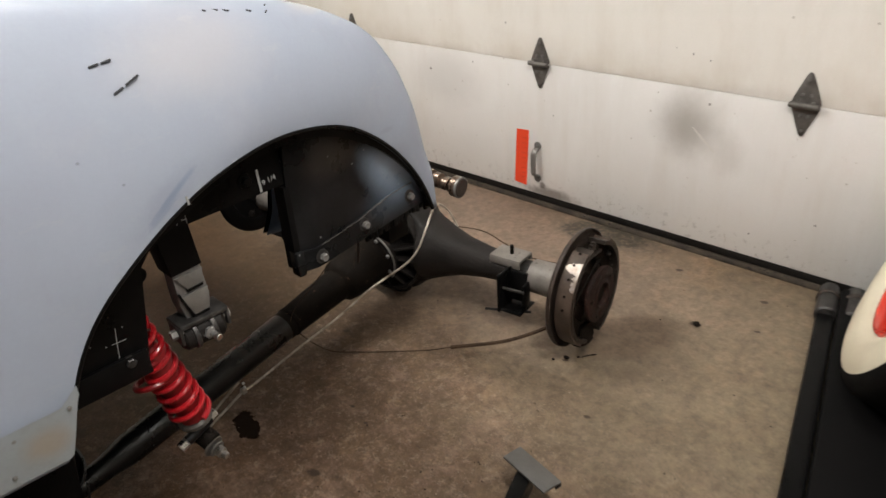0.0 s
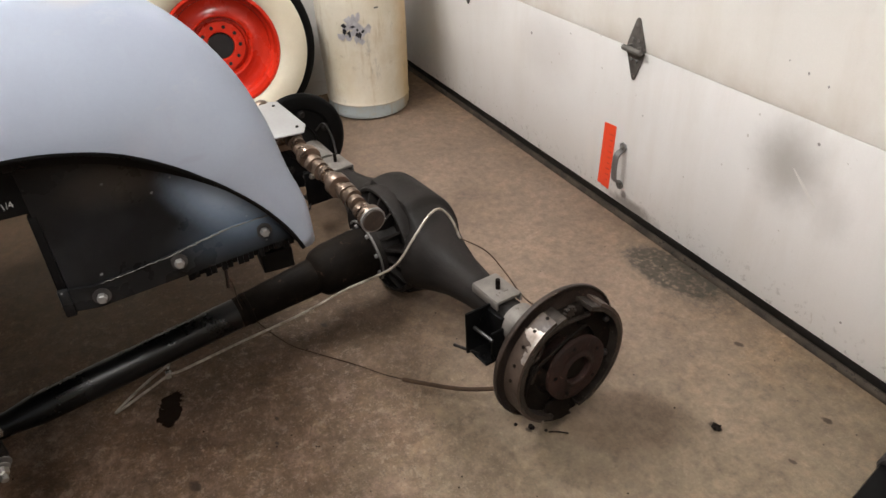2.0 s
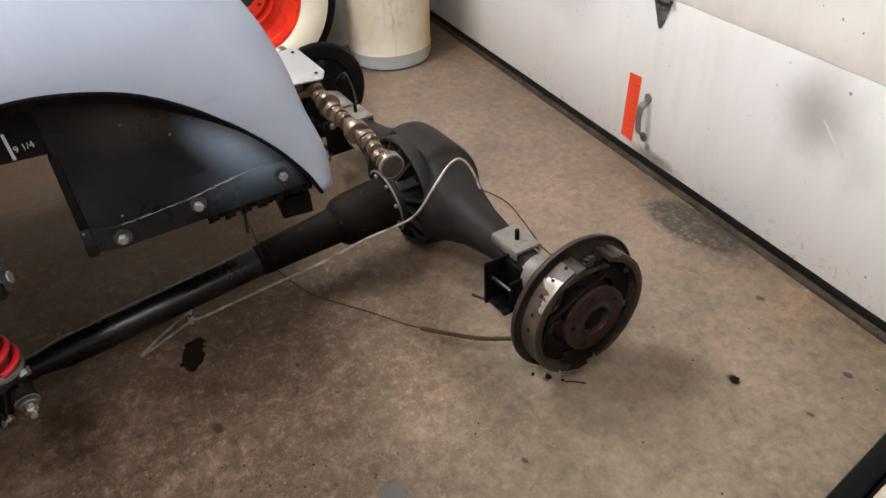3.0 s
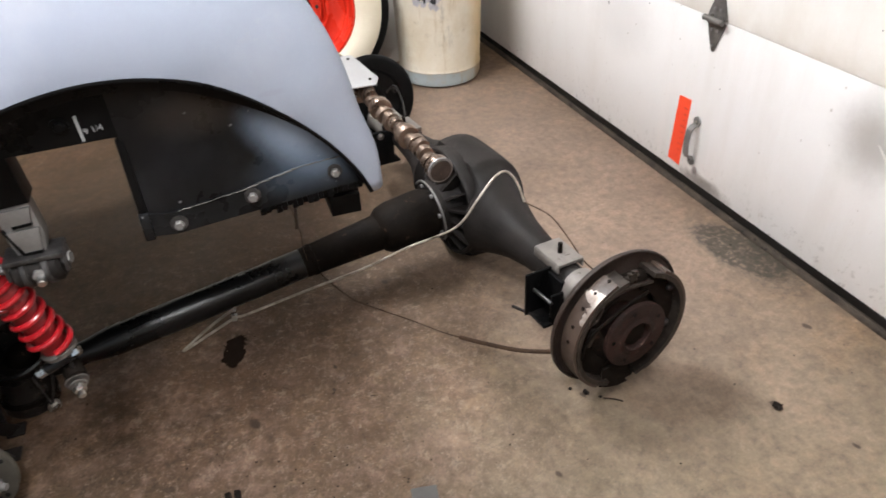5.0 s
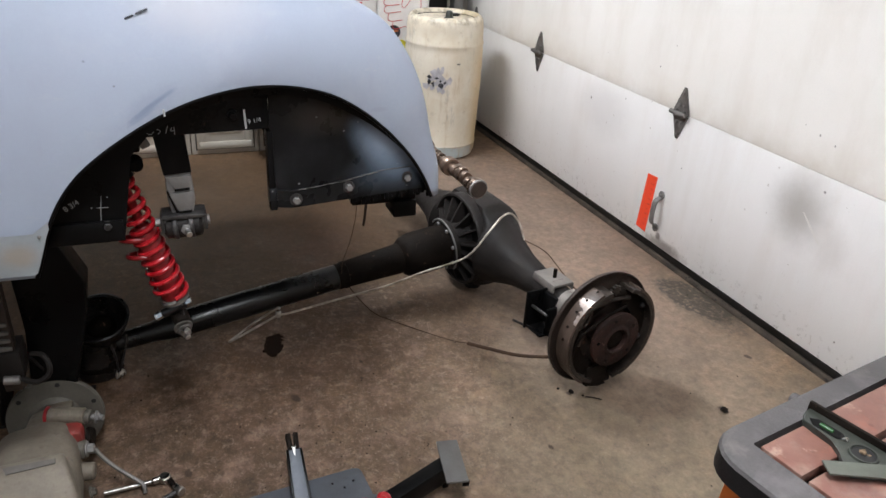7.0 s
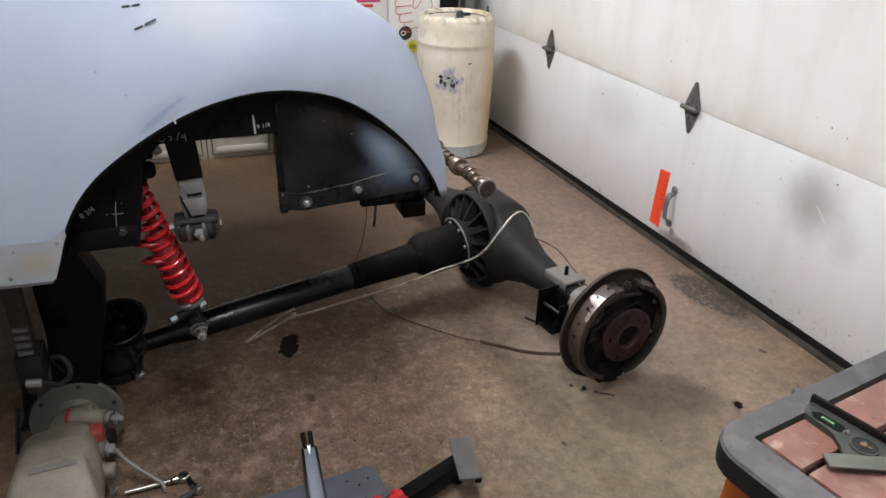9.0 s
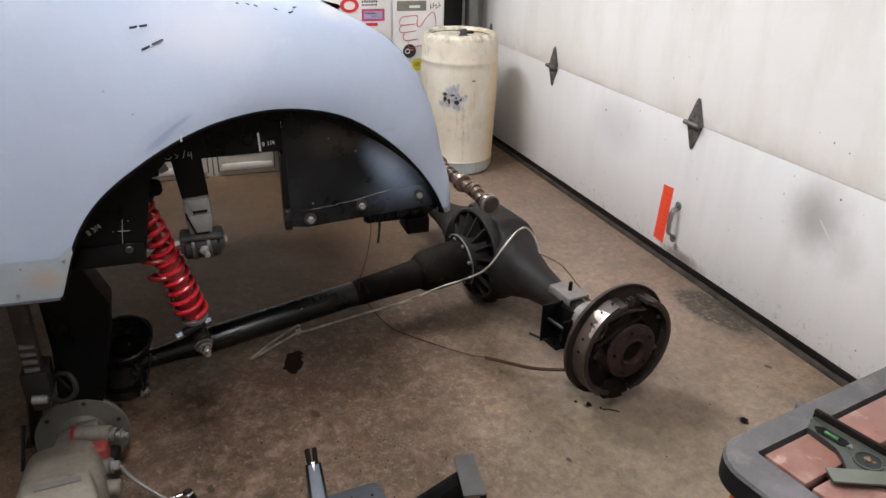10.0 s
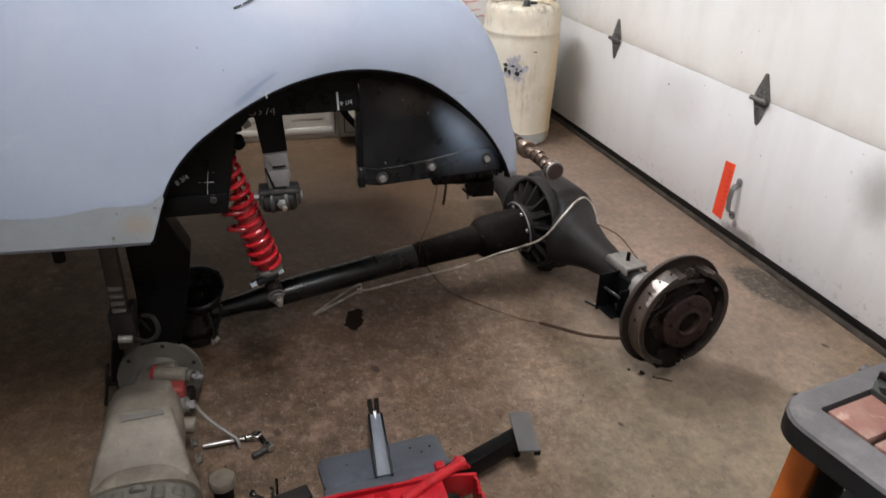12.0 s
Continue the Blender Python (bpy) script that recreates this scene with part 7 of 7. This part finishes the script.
# slot drawn as a flat plate in a shade tone
part("slot", prism(B(), [(-0.008, -0.047), (0.010, -0.040), (0.008, 0.046), (-0.004, 0.047)], 0.0025, Matrix.Translation((0.413, -1.205, 0.2325)) @ pose(0, 0, 0, 0, 9, 3)), GAP_SHADE, tower, "dark slot in the tower")
part("top_ledge", box(B(), (0.128, -1.185, 0.150), (0.030, 0.055, 0.020), 0.004), ALLOY, gb)
part("boss_cylinder", rod(B(), (0.152, -1.206, 0.152), (0.175, -1.128, 0.150), 0.021, 24, chamfer=0.003), ALLOY, gb, "cylindrical boss")
part("boss_collar", rod(B(), (0.175, -1.128, 0.150), (0.179, -1.116, 0.149), 0.017, 20, chamfer=0.002), ALLOY_GREY, gb)
part("boss_bolt", hexbolt(rod(B(), (0.178, -1.118, 0.149), (0.188, -1.090, 0.148), 0.007, 12), (0.182, -1.106, 0.149), (0.3, 1, -0.03), 0.010, 0.008), STEEL_GREY, gb)
part("red_edge", rod(B(), (0.150, -1.213, 0.152), (0.152, -1.2055, 0.152), 0.022, 24, chamfer=0.002), DARK_RED, gb, "red paint on the boss end")
part("red_patch", box(B(), (0.207, -1.172, 0.124), (0.052, 0.078, 0.056), 0.014), OLD_RED, gb, "red painted area")
part("dark_socket", rod(B(), (0.190, -1.135, 0.098), (0.193, -1.118, 0.097), 0.026, 20, chamfer=0.003), GREASY, gb)
part("side_boss", rod(B(), (0.228, -1.165, 0.105), (0.236, -1.130, 0.103), 0.022, 22, chamfer=0.004), ALLOY_GREY, gb)
part("side_nut", hexbolt(B(), (0.235, -1.130, 0.103), (0.1, 1, 0), 0.012, 0.016), STEEL_GREY, gb)
part("shift_lever", hose(B(), [(0.238, -1.112, 0.103), (0.246, -1.104, 0.090), (0.262, -1.080, 0.065), (0.285, -1.040, 0.036), (0.300, -1.020, 0.024), (0.312, -1.016, 0.006)], 0.0052, 8), HINGE, gb, "bent grey shift lever")
part("lower_boss", rod(B(), (0.285, -1.150, 0.085), (0.290, -1.112, 0.082), 0.020, 20, chamfer=0.004), ALLOY, gb)
part("filler_cap", lathe(B(), [(0.0, 0.0), (0.030, 0.0), (0.030, 0.016), (0.027, 0.020), (0.0, 0.021)], Matrix.Translation((0.498, -1.050, 0.075)), 26), ALLOY, gb, "round pale cap")
part("cap_stub", rod(B(), (0.498, -1.050, 0.0), (0.498, -1.050, 0.075), 0.022, 20), GREASY, gb)
part("gasket_rib", hose(B(), [(0.20, -1.262, 0.118), (0.205, -1.245, 0.146), (0.21, -1.215, 0.155)], 0.004, 8), ALLOY, gb)
for x, y in ((0.36, -1.118), (0.42, -1.105)):
    part("case_nut", hexbolt(B(), (x, y, 0.085), (0, 1, 0.2), 0.009, 0.010), ALLOY_GREY, gb)
part("bar_blade", box(B(), (0, 0, 0), (0.004, 0.11, 0.016), 0.001, Matrix.Translation((0.098, -1.338, 0.10)) @ pose(0, 0, 0, 62, 0, 75)), CAST, gb)

# ---- ratchet wrench ----
rat = thing("ratchet_wrench", (0.32, -1.0, 0), "chrome ratchet wrench with socket on the floor", "wrench")
part("handle", rod(B(), (0.292, -1.105, 0.012), (0.288, -1.000, 0.014), 0.0055, 12, chamfer=0.002), STEEL, rat, "chrome handle")
part("head", lathe(B(), [(0.0, 0), (0.012, 0), (0.014, 0.003), (0.014, 0.013), (0.011, 0.016), (0, 0.016)], Matrix.Translation((0.283, -0.972, 0.005)), 24), STEEL, rat, "chrome ratchet head")
part("neck", rod(B(), (0.288, -1.000, 0.014), (0.284, -0.984, 0.014), 0.008, 12, chamfer=0.002), STEEL, rat)
part("socket", rod(B(), (0.318, -0.952, 0.013), (0.342, -0.936, 0.013), 0.011, 20, chamfer=0.002), STEEL, rat)
part("extension", rod(B(), (0.290, -0.962, 0.013), (0.320, -0.951, 0.013), 0.006, 16, chamfer=0.001), GREASY, rat)
part("knurled_bar", rod(B(), (0.336, -0.950, 0.011), (0.356, -0.985, 0.010), 0.0075, 14, chamfer=0.002), DULL_BOLT, rat, "dark knurled extension")
for k, (x, y) in enumerate(((0.475, -0.99), (0.50, -0.97))):
    nut = thing("loose_bolt", (x, y, 0), "small loose steel bolt on the floor", "bolt", "loose bolts")
    part("shank", rod(B(), (x, y, 0.006), (x + 0.02, y + 0.022 - 0.03 * k, 0.006), 0.0045, 10), STEEL, nut)
    part("bolt_head", rod(B(), (x - 0.003, y - 0.003, 0.008), (x + 0.003, y + 0.004, 0.008), 0.008, 6), STEEL, nut)

# ---- floor jack and steel pieces ----
fixture = thing("steel_fixture", (0.46, -0.67, 0), "blue-grey steel plate with forked post lying on the floor", "steel fixture")
mp = Matrix.Translation((0.478, -0.672, 0.008)) @ pose(0, 0, 0, 0, 0, 5)


def rounded(x0, y0, x1, y1, r, n=6):
    out = []
    for cx, cy, a0 in ((x1 - r, y1 - r, 0), (x0 + r, y1 - r, 90), (x0 + r, y0 + r, 180), (x1 - r, y0 + r, 270)):
        out += [(cx + r * math.cos(radians(a0 + 90 * k / n)), cy + r * math.sin(radians(a0 + 90 * k / n))) for k in range(n + 1)]
    return out


part("base_plate", prism(B(), rounded(-0.078, -0.155, 0.03, 0.155, 0.018), 0.010, mp, 0.002), PLATE, fixture, "blue-grey steel plate")
part("step_plate", prism(B(), rounded(0.028, -0.160, 0.085, 0.160, 0.010), 0.016, mp @ Matrix.Translation((0, 0, 0.003)), 0.002), PLATE, fixture, "raised blue-grey steel step")
for y in (-0.09, 0.03, 0.10):
    part("weld", box(B(), (0.027, y, 0.012), (0.004, 0.006, 0.012), 0.001, mp), GREASY, fixture)
a, b = Vector((0.512, -0.683, 0.026)), Vector((0.366, -0.679, 0.100))
mpost = axis_frame(a, b)
L = (b - a).length
bm = B()
prism(bm, [(-0.017, 0.0), (0.017, 0.0), (0.0135, L), (-0.0135, L)], 0.016, mpost @ Matrix(((1, 0, 0, 0), (0, 0, 1, -0.008), (0, 1, 0, 0), (0, 0, 0, 1))), 0.002)
post_ = part("post", bm, PLATE, fixture, "greasy steel post")
# black slabs paint the post's shaded sides
for s in (-1, 1):
    part("shade_edge", box(B(), (0, 0, 0), (0.0055, 0.022, L * 0.98), 0.001, mpost @ Matrix.Translation((s * 0.0175, 0.002, L * 0.47)) @ pose(0, 0, 0, 0, -s * 1.4, 0)), BLACK, post_)
mfk = axis_frame(b, b + (b - a))
for s in (-1, 1):
    part("fork_prong", box(B(), (s * 0.0072, 0, 0.014), (0.0118, 0.020, 0.042), 0.002, mfk @ pose(0, 0, 0, 0, s * 3, 0)), GREASY, post_, "brown greasy fork prong")
part("fork_throat", prism(B(), [(-0.005, 0.002), (0.0, -0.024), (0.005, 0.002), (0.0, -0.004)], 0.002, mfk @ Matrix(((1, 0, 0, 0), (0, 0, 1, 0.0082), (0, 1, 0, 0), (0, 0, 0, 1))), 0.0005), STEEL, post_, "polished throat of the fork")
for x, y in ((0.43, -0.55), (0.50, -0.56), (0.425, -0.60), (0.445, -0.575)):
    part("spatter", lathe(B(), [(0.003, 0), (0.002, 0.002), (0, 0.0025)], Matrix.Translation((x, y, 0.018)), 8), GREASY, fixture)

bar = thing("black_bar", (0.53, -0.42, 0), "black steel bar with a grey end plate on the floor", "steel bar")
a, b = Vector((0.578, -0.560, 0.045)), Vector((0.506, -0.345, 0.068))
bm = B()
box(bm, (0, 0, (b - a).length / 2), (0.036, 0.050, (b - a).length), 0.003, axis_frame(a, b))
part("bar", bm, BLACK, bar)
part("end_plate", box(B(), (0, 0, 0), (0.138, 0.052, 0.006), 0.0015, Matrix.Translation((0.515, -0.333, 0.096)) @ pose(0, 0, 0, 0, 0, -10)), GREY_PLATE, bar, "grey steel end plate")
part("plate_lip", box(B(), (0, 0, 0), (0.004, 0.016, 0.016), 0.001, Matrix.Translation((0.582, -0.324, 0.087)) @ pose(0, 0, 0, 0, 0, -10)), BLACK, bar)
part("prop", box(B(), (0.495, -0.338, 0.046), (0.016, 0.016, 0.092), 0.003), BLACK, bar)

jack = thing("floor_jack", (0.66, -0.72, 0), "red floor jack on the garage floor", "floor jack")
for s in (-1, 1):
    part("side_plate", prism(B(), [(-1.05, 0.035), (-0.56, 0.035), (-0.505, 0.045), (-0.490, 0.07), (-0.492, 0.105), (-0.54, 0.112), (-0.62, 0.118), (-0.80, 0.115), (-1.05, 0.105)], 0.007, side_frame(0.672 + s * 0.046), 0.002), RED, jack, "red steel side plate")
part("front_bridge", prism(B(), [(0.630, 0.040), (0.714, 0.040), (0.714, 0.102), (0.690, 0.108), (0.672, 0.085), (0.655, 0.108), (0.630, 0.102)], 0.007, Matrix(((1, 0, 0, 0), (0, 0, 1, -0.500), (0, 1, 0, 0), (0, 0, 0, 1))), 0.001), RED, jack, "red bridge plate")
part("lift_arm", prism(B(), [(-0.96, 0.085), (-0.66, 0.092), (-0.60, 0.105), (-0.58, 0.125), (-0.64, 0.124), (-0.96, 0.112)], 0.056, side_frame(0.648), 0.003), RED, jack, "red lift arm")
part("lever", rod(B(), (0.606, -0.524, 0.122), (0.690, -0.676, 0.130), 0.012, 16, chamfer=0.003), RED, jack, "red round lever")
part("lug", rod(B(), (0.601, -0.531, 0.105), (0.604, -0.524, 0.132), 0.016, 20, chamfer=0.006), RED, jack)
part("ear", box(B(), (0.594, -0.570, 0.110), (0.022, 0.024, 0.018), 0.005), RED, jack)
part("cross_rod", rod(B(), (0.618, -0.605, 0.100), (0.728, -0.60, 0.100), 0.008, 14), GREASY, jack)
part("wing", prism(B(), [(-0.64, 0.10), (-0.59, 0.108), (-0.51, 0.122), (-0.50, 0.108), (-0.60, 0.092)], 0.008, side_frame(0.606), 0.002), RED, jack)
for x, y in ((0.628, -0.56), (0.722, -0.56), (0.628, -0.99), (0.722, -0.99)):
    part("roller", rod(B(), (x - 0.014, y, 0.032), (x + 0.014, y, 0.032), 0.032, 24, chamfer=0.004), CAST, jack, "dark steel roller")

block = thing("steel_block", (0.535, -0.905, 0), "small dark steel block with a stud on the floor", "steel block")
part("block", box(B(), (0, 0, 0.024), (0.040, 0.092, 0.048), 0.003, Matrix.Translation((0.545, -0.905, 0)) @ pose(0, 0, 0, 0, 0, 15)), CAST, block)
part("stud", rod(B(), (0.512, -0.935, 0.0), (0.508, -0.932, 0.07), 0.004, 10), STEEL, block, "bright stud")
part("stud", rod(B(), (0.522, -0.945, 0.0), (0.520, -0.944, 0.06), 0.004, 10), STEEL, block, "bright stud")

# ---- portable workbench ----
bench = thing("folding_workbench", (1.45, 0.0, 0), "folding workbench with grey plastic rim and red-brown boards", "workbench")
E1, E2 = Vector((0.983, 0.181, 0)), Vector((-0.181, 0.983, 0))
MB = Matrix(((E1.x, E2.x, 0, 1.172), (E1.y, E2.y, 0, -0.297), (0, 0, 1, 0.66), (0, 0, 0, 1)))
W, D, R0 = 0.74, 0.60, 0.055


bm = B()
outer, inner = rounded(0, 0, W, D, R0), rounded(0.038, 0.050, W - 0.04, D - 0.056, 0.004)
rows = []
for pts, z, off in ((outer, 0.012, 0.004), (outer, 0.015, 0.0), (outer, 0.044, 0.0), (outer, 0.049, 0.003), (outer, 0.052, 0.010)):
    ring = []
    for x, y in pts:
        c = Vector((W / 2 - x, D / 2 - y)).normalized() * off
        ring.append(bm.verts.new(MB @ Vector((x + c.x, y + c.y, z))))
    rows.append(ring)
for z in (0.052, 0.030):
    rows.append([bm.verts.new(MB @ Vector((x, y, z))) for x, y in inner])
n = len(outer)
skirt = B()
low = [[skirt.verts.new(v.co) for v in ring] for ring in rows[:3]]
for a, b in zip(low, low[1:]):
    for k in range(n):
        skirt.faces.new((a[k], a[(k + 1) % n], b[(k + 1) % n], b[k]))
skirt.faces.new(low[0])
# shade on the rim's side is put into this darker material
part("skirt", skirt, SHADED_SIDE, bench, "moulded plastic skirt, coloured near-black to stand for shade", smooth=35)
for a, b in zip(rows[2:], rows[3:]):
    for k in range(n):
        bm.faces.new((a[k], a[(k + 1) % n], b[(k + 1) % n], b[k]))
bmesh.ops.delete(bm, geom=[v for ring in rows[:2] for v in ring], context="VERTS")
part("rim", bm, BENCH_GREY, bench, "grey moulded plastic rim", smooth=35)
edges = [0.040, 0.106, 0.206, 0.31, 0.42, 0.53, 0.638, 0.699]
for x0, x1 in zip(edges, edges[1:]):
    part("board", box(B(), ((x0 + x1) / 2, D / 2, 0.041), (x1 - x0 - 0.009, D - 0.116, 0.018), 0.0015, MB), BOARD, bench)
for lx, ly, sx, sy in ((0.040, 0.062, -0.03, -0.02), (W - 0.06, 0.07, 0.02, -0.06), (0.06, D - 0.07, -0.02, 0.10), (W - 0.06, D - 0.07, 0.02, 0.10)):
    a, b = MB @ Vector((lx, ly, 0.008)), MB @ Vector((lx + sx, ly + sy, -0.66))
    bm = B()
    box(bm, (0, 0, (b - a).length / 2), (0.040, 0.028, (b - a).length), 0.004, axis_frame(a, b, E2))
    part("leg", bm, ORANGE, bench, "orange enamelled steel leg")
    c = MB @ Vector((lx + (0.040 if lx < 0.3 else -0.04), ly, 0.0))
    bm = B()
    box(bm, (0, 0, 0.18), (0.026, 0.03, 0.36), 0.004, axis_frame(c, c + (b - a), E2))
    part("brace", bm, BLACK, bench, "black leg brace")
    part("foot", box(B(), (b.x, b.y, 0.008), (0.06, 0.05, 0.016), 0.004), SEAL, bench)
part("vise_nub", rod(B(), MB @ Vector((-0.007, 0.195, 0.040)), MB @ Vector((0.02, 0.195, 0.042)), 0.009, 16, chamfer=0.003), BENCH_GREY, bench)

square = thing("combination_square", (1.24, -0.13, 0.71), "dark green combination square with level vial on the workbench", "combination square")
MS = Matrix.Translation((1.173, -0.123, 0.7105)) @ pose(0, 0, 0, 0, 0, 14.5)
bm = B()
prism(bm, [(0.0, 0.0), (0.17, 0.0), (0.17, -0.030), (0.14, -0.034), (0.118, -0.044), (0.105, -0.058), (0.094, -0.072), (0.078, -0.066), (0.068, -0.049), (0.052, -0.037), (0.030, -0.034), (0.008, -0.030), (0.0, -0.012)], 0.009, MS, 0.002)
head = part("head", bm, GREEN, square, "dark green cast head")
part("edge_rail", box(B(), (0.085, 0.003, 0.008), (0.176, 0.006, 0.019), 0.001, MS), GREASY, head)
part("vial_recess", prism(B(), [(0.012, -0.022), (0.020, -0.014), (0.052, -0.014), (0.060, -0.022), (0.052, -0.030), (0.020, -0.030)], 0.0010, MS @ Matrix.Translation((0, 0, 0.0089))), BLACK, head)
part("vial", rod(B(), MS @ Vector((0.026, -0.022, 0.0092)), MS @ Vector((0.044, -0.022, 0.0092)), 0.0034, 14, chamfer=0.001), VIAL, head, "green level vial")
part("round_hole", lathe(B(), [(0.0, 0.0), (0.014, 0.0), (0.0145, 0.0012), (0.0, 0.0012)], MS @ Matrix.Translation((0.086, -0.030, 0.0089)), 24), DARK, head, "dark round hole")
part("hole_lip", lathe(B(), [(0.0145, 0.0), (0.0175, 0.0), (0.017, 0.003), (0.015, 0.003)], MS @ Matrix.Translation((0.086, -0.030, 0.0088)), 24, closed=True), GREEN, head)
part("scriber_knob", rod(B(), MS @ Vector((0.058, -0.024, 0.009)), MS @ Vector((0.062, -0.024, 0.0125)), 0.003, 12), STEEL, head)
part("lock_nut", rod(B(), MS @ Vector((0.120, -0.026, 0.008)), MS @ Vector((0.122, -0.026, 0.016)), 0.007, 16, chamfer=0.001), DULL_BOLT, head)
MR = Matrix.Translation((1.267, -0.195, 0.7105)) @ pose(0, 0, 0, 0, 0, 66)
part("ruler", box(B(), (0.14, 0, 0.0105), (0.28, 0.023, 0.003), 0.0006, MR), RULE, square, "grey-green steel rule")
chip = thing("wood_chip", (1.30, -0.11, 0.71), "small crumpled tan wood chip on the workbench", "wood chip")
bm = B()
bmesh.ops.create_icosphere(bm, subdivisions=3, radius=0.009)
for v in bm.verts:
    v.co *= 0.75 + 0.9 * noise.noise(v.co * 190 + Vector((3, 1, 7)))
    v.co.z *= 0.6
bm.transform(Matrix.Translation((1.262, -0.128, 0.7185)))
CHIP = surface("pale wood", (0.24, 0.16, 0.085), (0.13, 0.08, 0.04), rough=0.7, grain=180, spots=60, bump=0.2)
part("chip", bm, CHIP, chip)

# ---- wheel and black creeper by the door ----
wheel("whitewall_wheel", (1.085, 0.53, 0.425), (-0.896, -0.195, 0.40), 0.375, "whitewall tyre on red wheel leaning beside the workbench")
creeper = thing("creeper_board", (0.86, 0.4, 0), "black padded creeper board on the floor by the door", "creeper board")
MC = Matrix.Translation((0.70, 0.89, 0)) @ pose(0, 0, 0, 0, 0, 15)
part("frame_rail", box(B(), (0.02, -0.50, 0.045), (0.05, 0.98, 0.05), 0.010, MC), BLACK, creeper, "black steel rail")
part("pad", box(B(), (0.253, -0.50, 0.058), (0.41, 0.96, 0.05), 0.012, MC), RUBBER, creeper, "black padded board")
for x in (0.020, 0.092):
    part("end_fitting", rod(B(), MC @ Vector((x, -0.175, 0.062)), MC @ Vector((x, -0.012, 0.062)), 0.031, 20, r1=0.028, chamfer=0.004), DULL_BOLT, creeper, "worn grey end fitting")
    part("fitting_collar", rod(B(), MC @ Vector((x, -0.080, 0.062)), MC @ Vector((x, -0.064, 0.062)), 0.034, 20, chamfer=0.003), RUST, creeper)
for x, y in ((0.06, -0.08), (0.40, -0.08), (0.06, -0.9), (0.40, -0.9)):
    q = MC @ Vector((x, y, 0.016))
    part("castor", rod(B(), (q.x - 0.01, q.y, 0.018), (q.x + 0.01, q.y, 0.018), 0.018, 18), SEAL, creeper)

# ---- small litter on the floor ----
def flake(x, y, size, seed, label, thin=0.35):
    random.seed(seed)
    ob = thing("dirt_flake", (x, y, 0), label, "debris", "litter on the floor")
    bm = B()
    bmesh.ops.create_icosphere(bm, subdivisions=2, radius=size)
    for v in bm.verts:
        v.co *= 0.6 + 0.9 * abs(noise.noise(v.co * (1.6 / size) + Vector((seed, 2, 5))))
        v.co.z *= thin
    low = min(v.co.z for v in bm.verts)
    bm.transform(Matrix.Translation((x, y, -low)))
    part("flake", bm, GREASY, ob, smooth=0)


flake(0.260, 0.150, 0.010, 1, "dark flake of grease on the floor below the brake")
flake(0.465, 0.538, 0.014, 2, "dark clump of dirt on the floor near the workbench", 0.5)
flake(0.285, 0.175, 0.005, 3, "tiny dark crumb of grease on the floor")
flake(0.235, 0.120, 0.006, 4, "tiny dark crumb of grease on the floor")
sliver = thing("metal_sliver", (0.305, 0.20, 0), "thin dark metal sliver lying on the floor", "debris", "litter on the floor")
part("sliver", hose(B(), [(0.292, 0.178, 0.002), (0.302, 0.196, 0.003), (0.318, 0.218, 0.002)], 0.0018, 6), GREASY, sliver)
strap = thing("hanging_strap", (0.12, -0.43, 0.6), "short brown strap hanging from the car frame", "strap")
part("strap", hose(B(), [(0.125, -0.440, 0.66), (0.124, -0.440, 0.62), (0.126, -0.443, 0.58), (0.122, -0.446, 0.545)], 0.0035, 6), RUST, strap)

# grit swept over the floor
def grit(material, count, seed, label):
    random.seed(seed)
    verts, faces = [], []
    for _ in range(count):
        if random.random() < 0.6:
            x, y = random.gauss(0.28, 0.22), random.gauss(-0.45, 0.28)
        else:
            x, y = random.uniform(-0.35, 1.0), random.uniform(-1.05, 0.88)
        r, a = random.uniform(0.0012, 0.0034), random.uniform(0, 6.28)
        base = len(verts)
        for k in range(4):
            t = a + k * math.pi / 2 + random.uniform(-0.3, 0.3)
            verts.append((x + r * random.uniform(0.6, 1.2) * math.cos(t), y + r * random.uniform(0.6, 1.2) * math.sin(t), 0.0))
        verts.append((x + random.uniform(-0.3, 0.3) * r, y + random.uniform(-0.3, 0.3) * r, r * random.uniform(0.5, 1.0)))
        faces += [(base + k, base + (k + 1) % 4, base + 4) for k in range(4)]
    mesh = bpy.data.meshes.new("floor_grit")
    mesh.from_pydata(verts, [], faces)
    mesh.materials.append(material)
    tagged(new("floor_grit", mesh), label, "grit", kind="stuff")


GRIT_PALE = surface("pale grit", (0.32, 0.26, 0.20), (0.18, 0.14, 0.10), rough=0.8, grain=200, spots=80, bump=0)
grit(GRIT_PALE, 170, 21, "pale crumbs of concrete and sand scattered on the floor")
grit(GREASY, 160, 22, "dark crumbs of grease and dirt scattered on the floor")
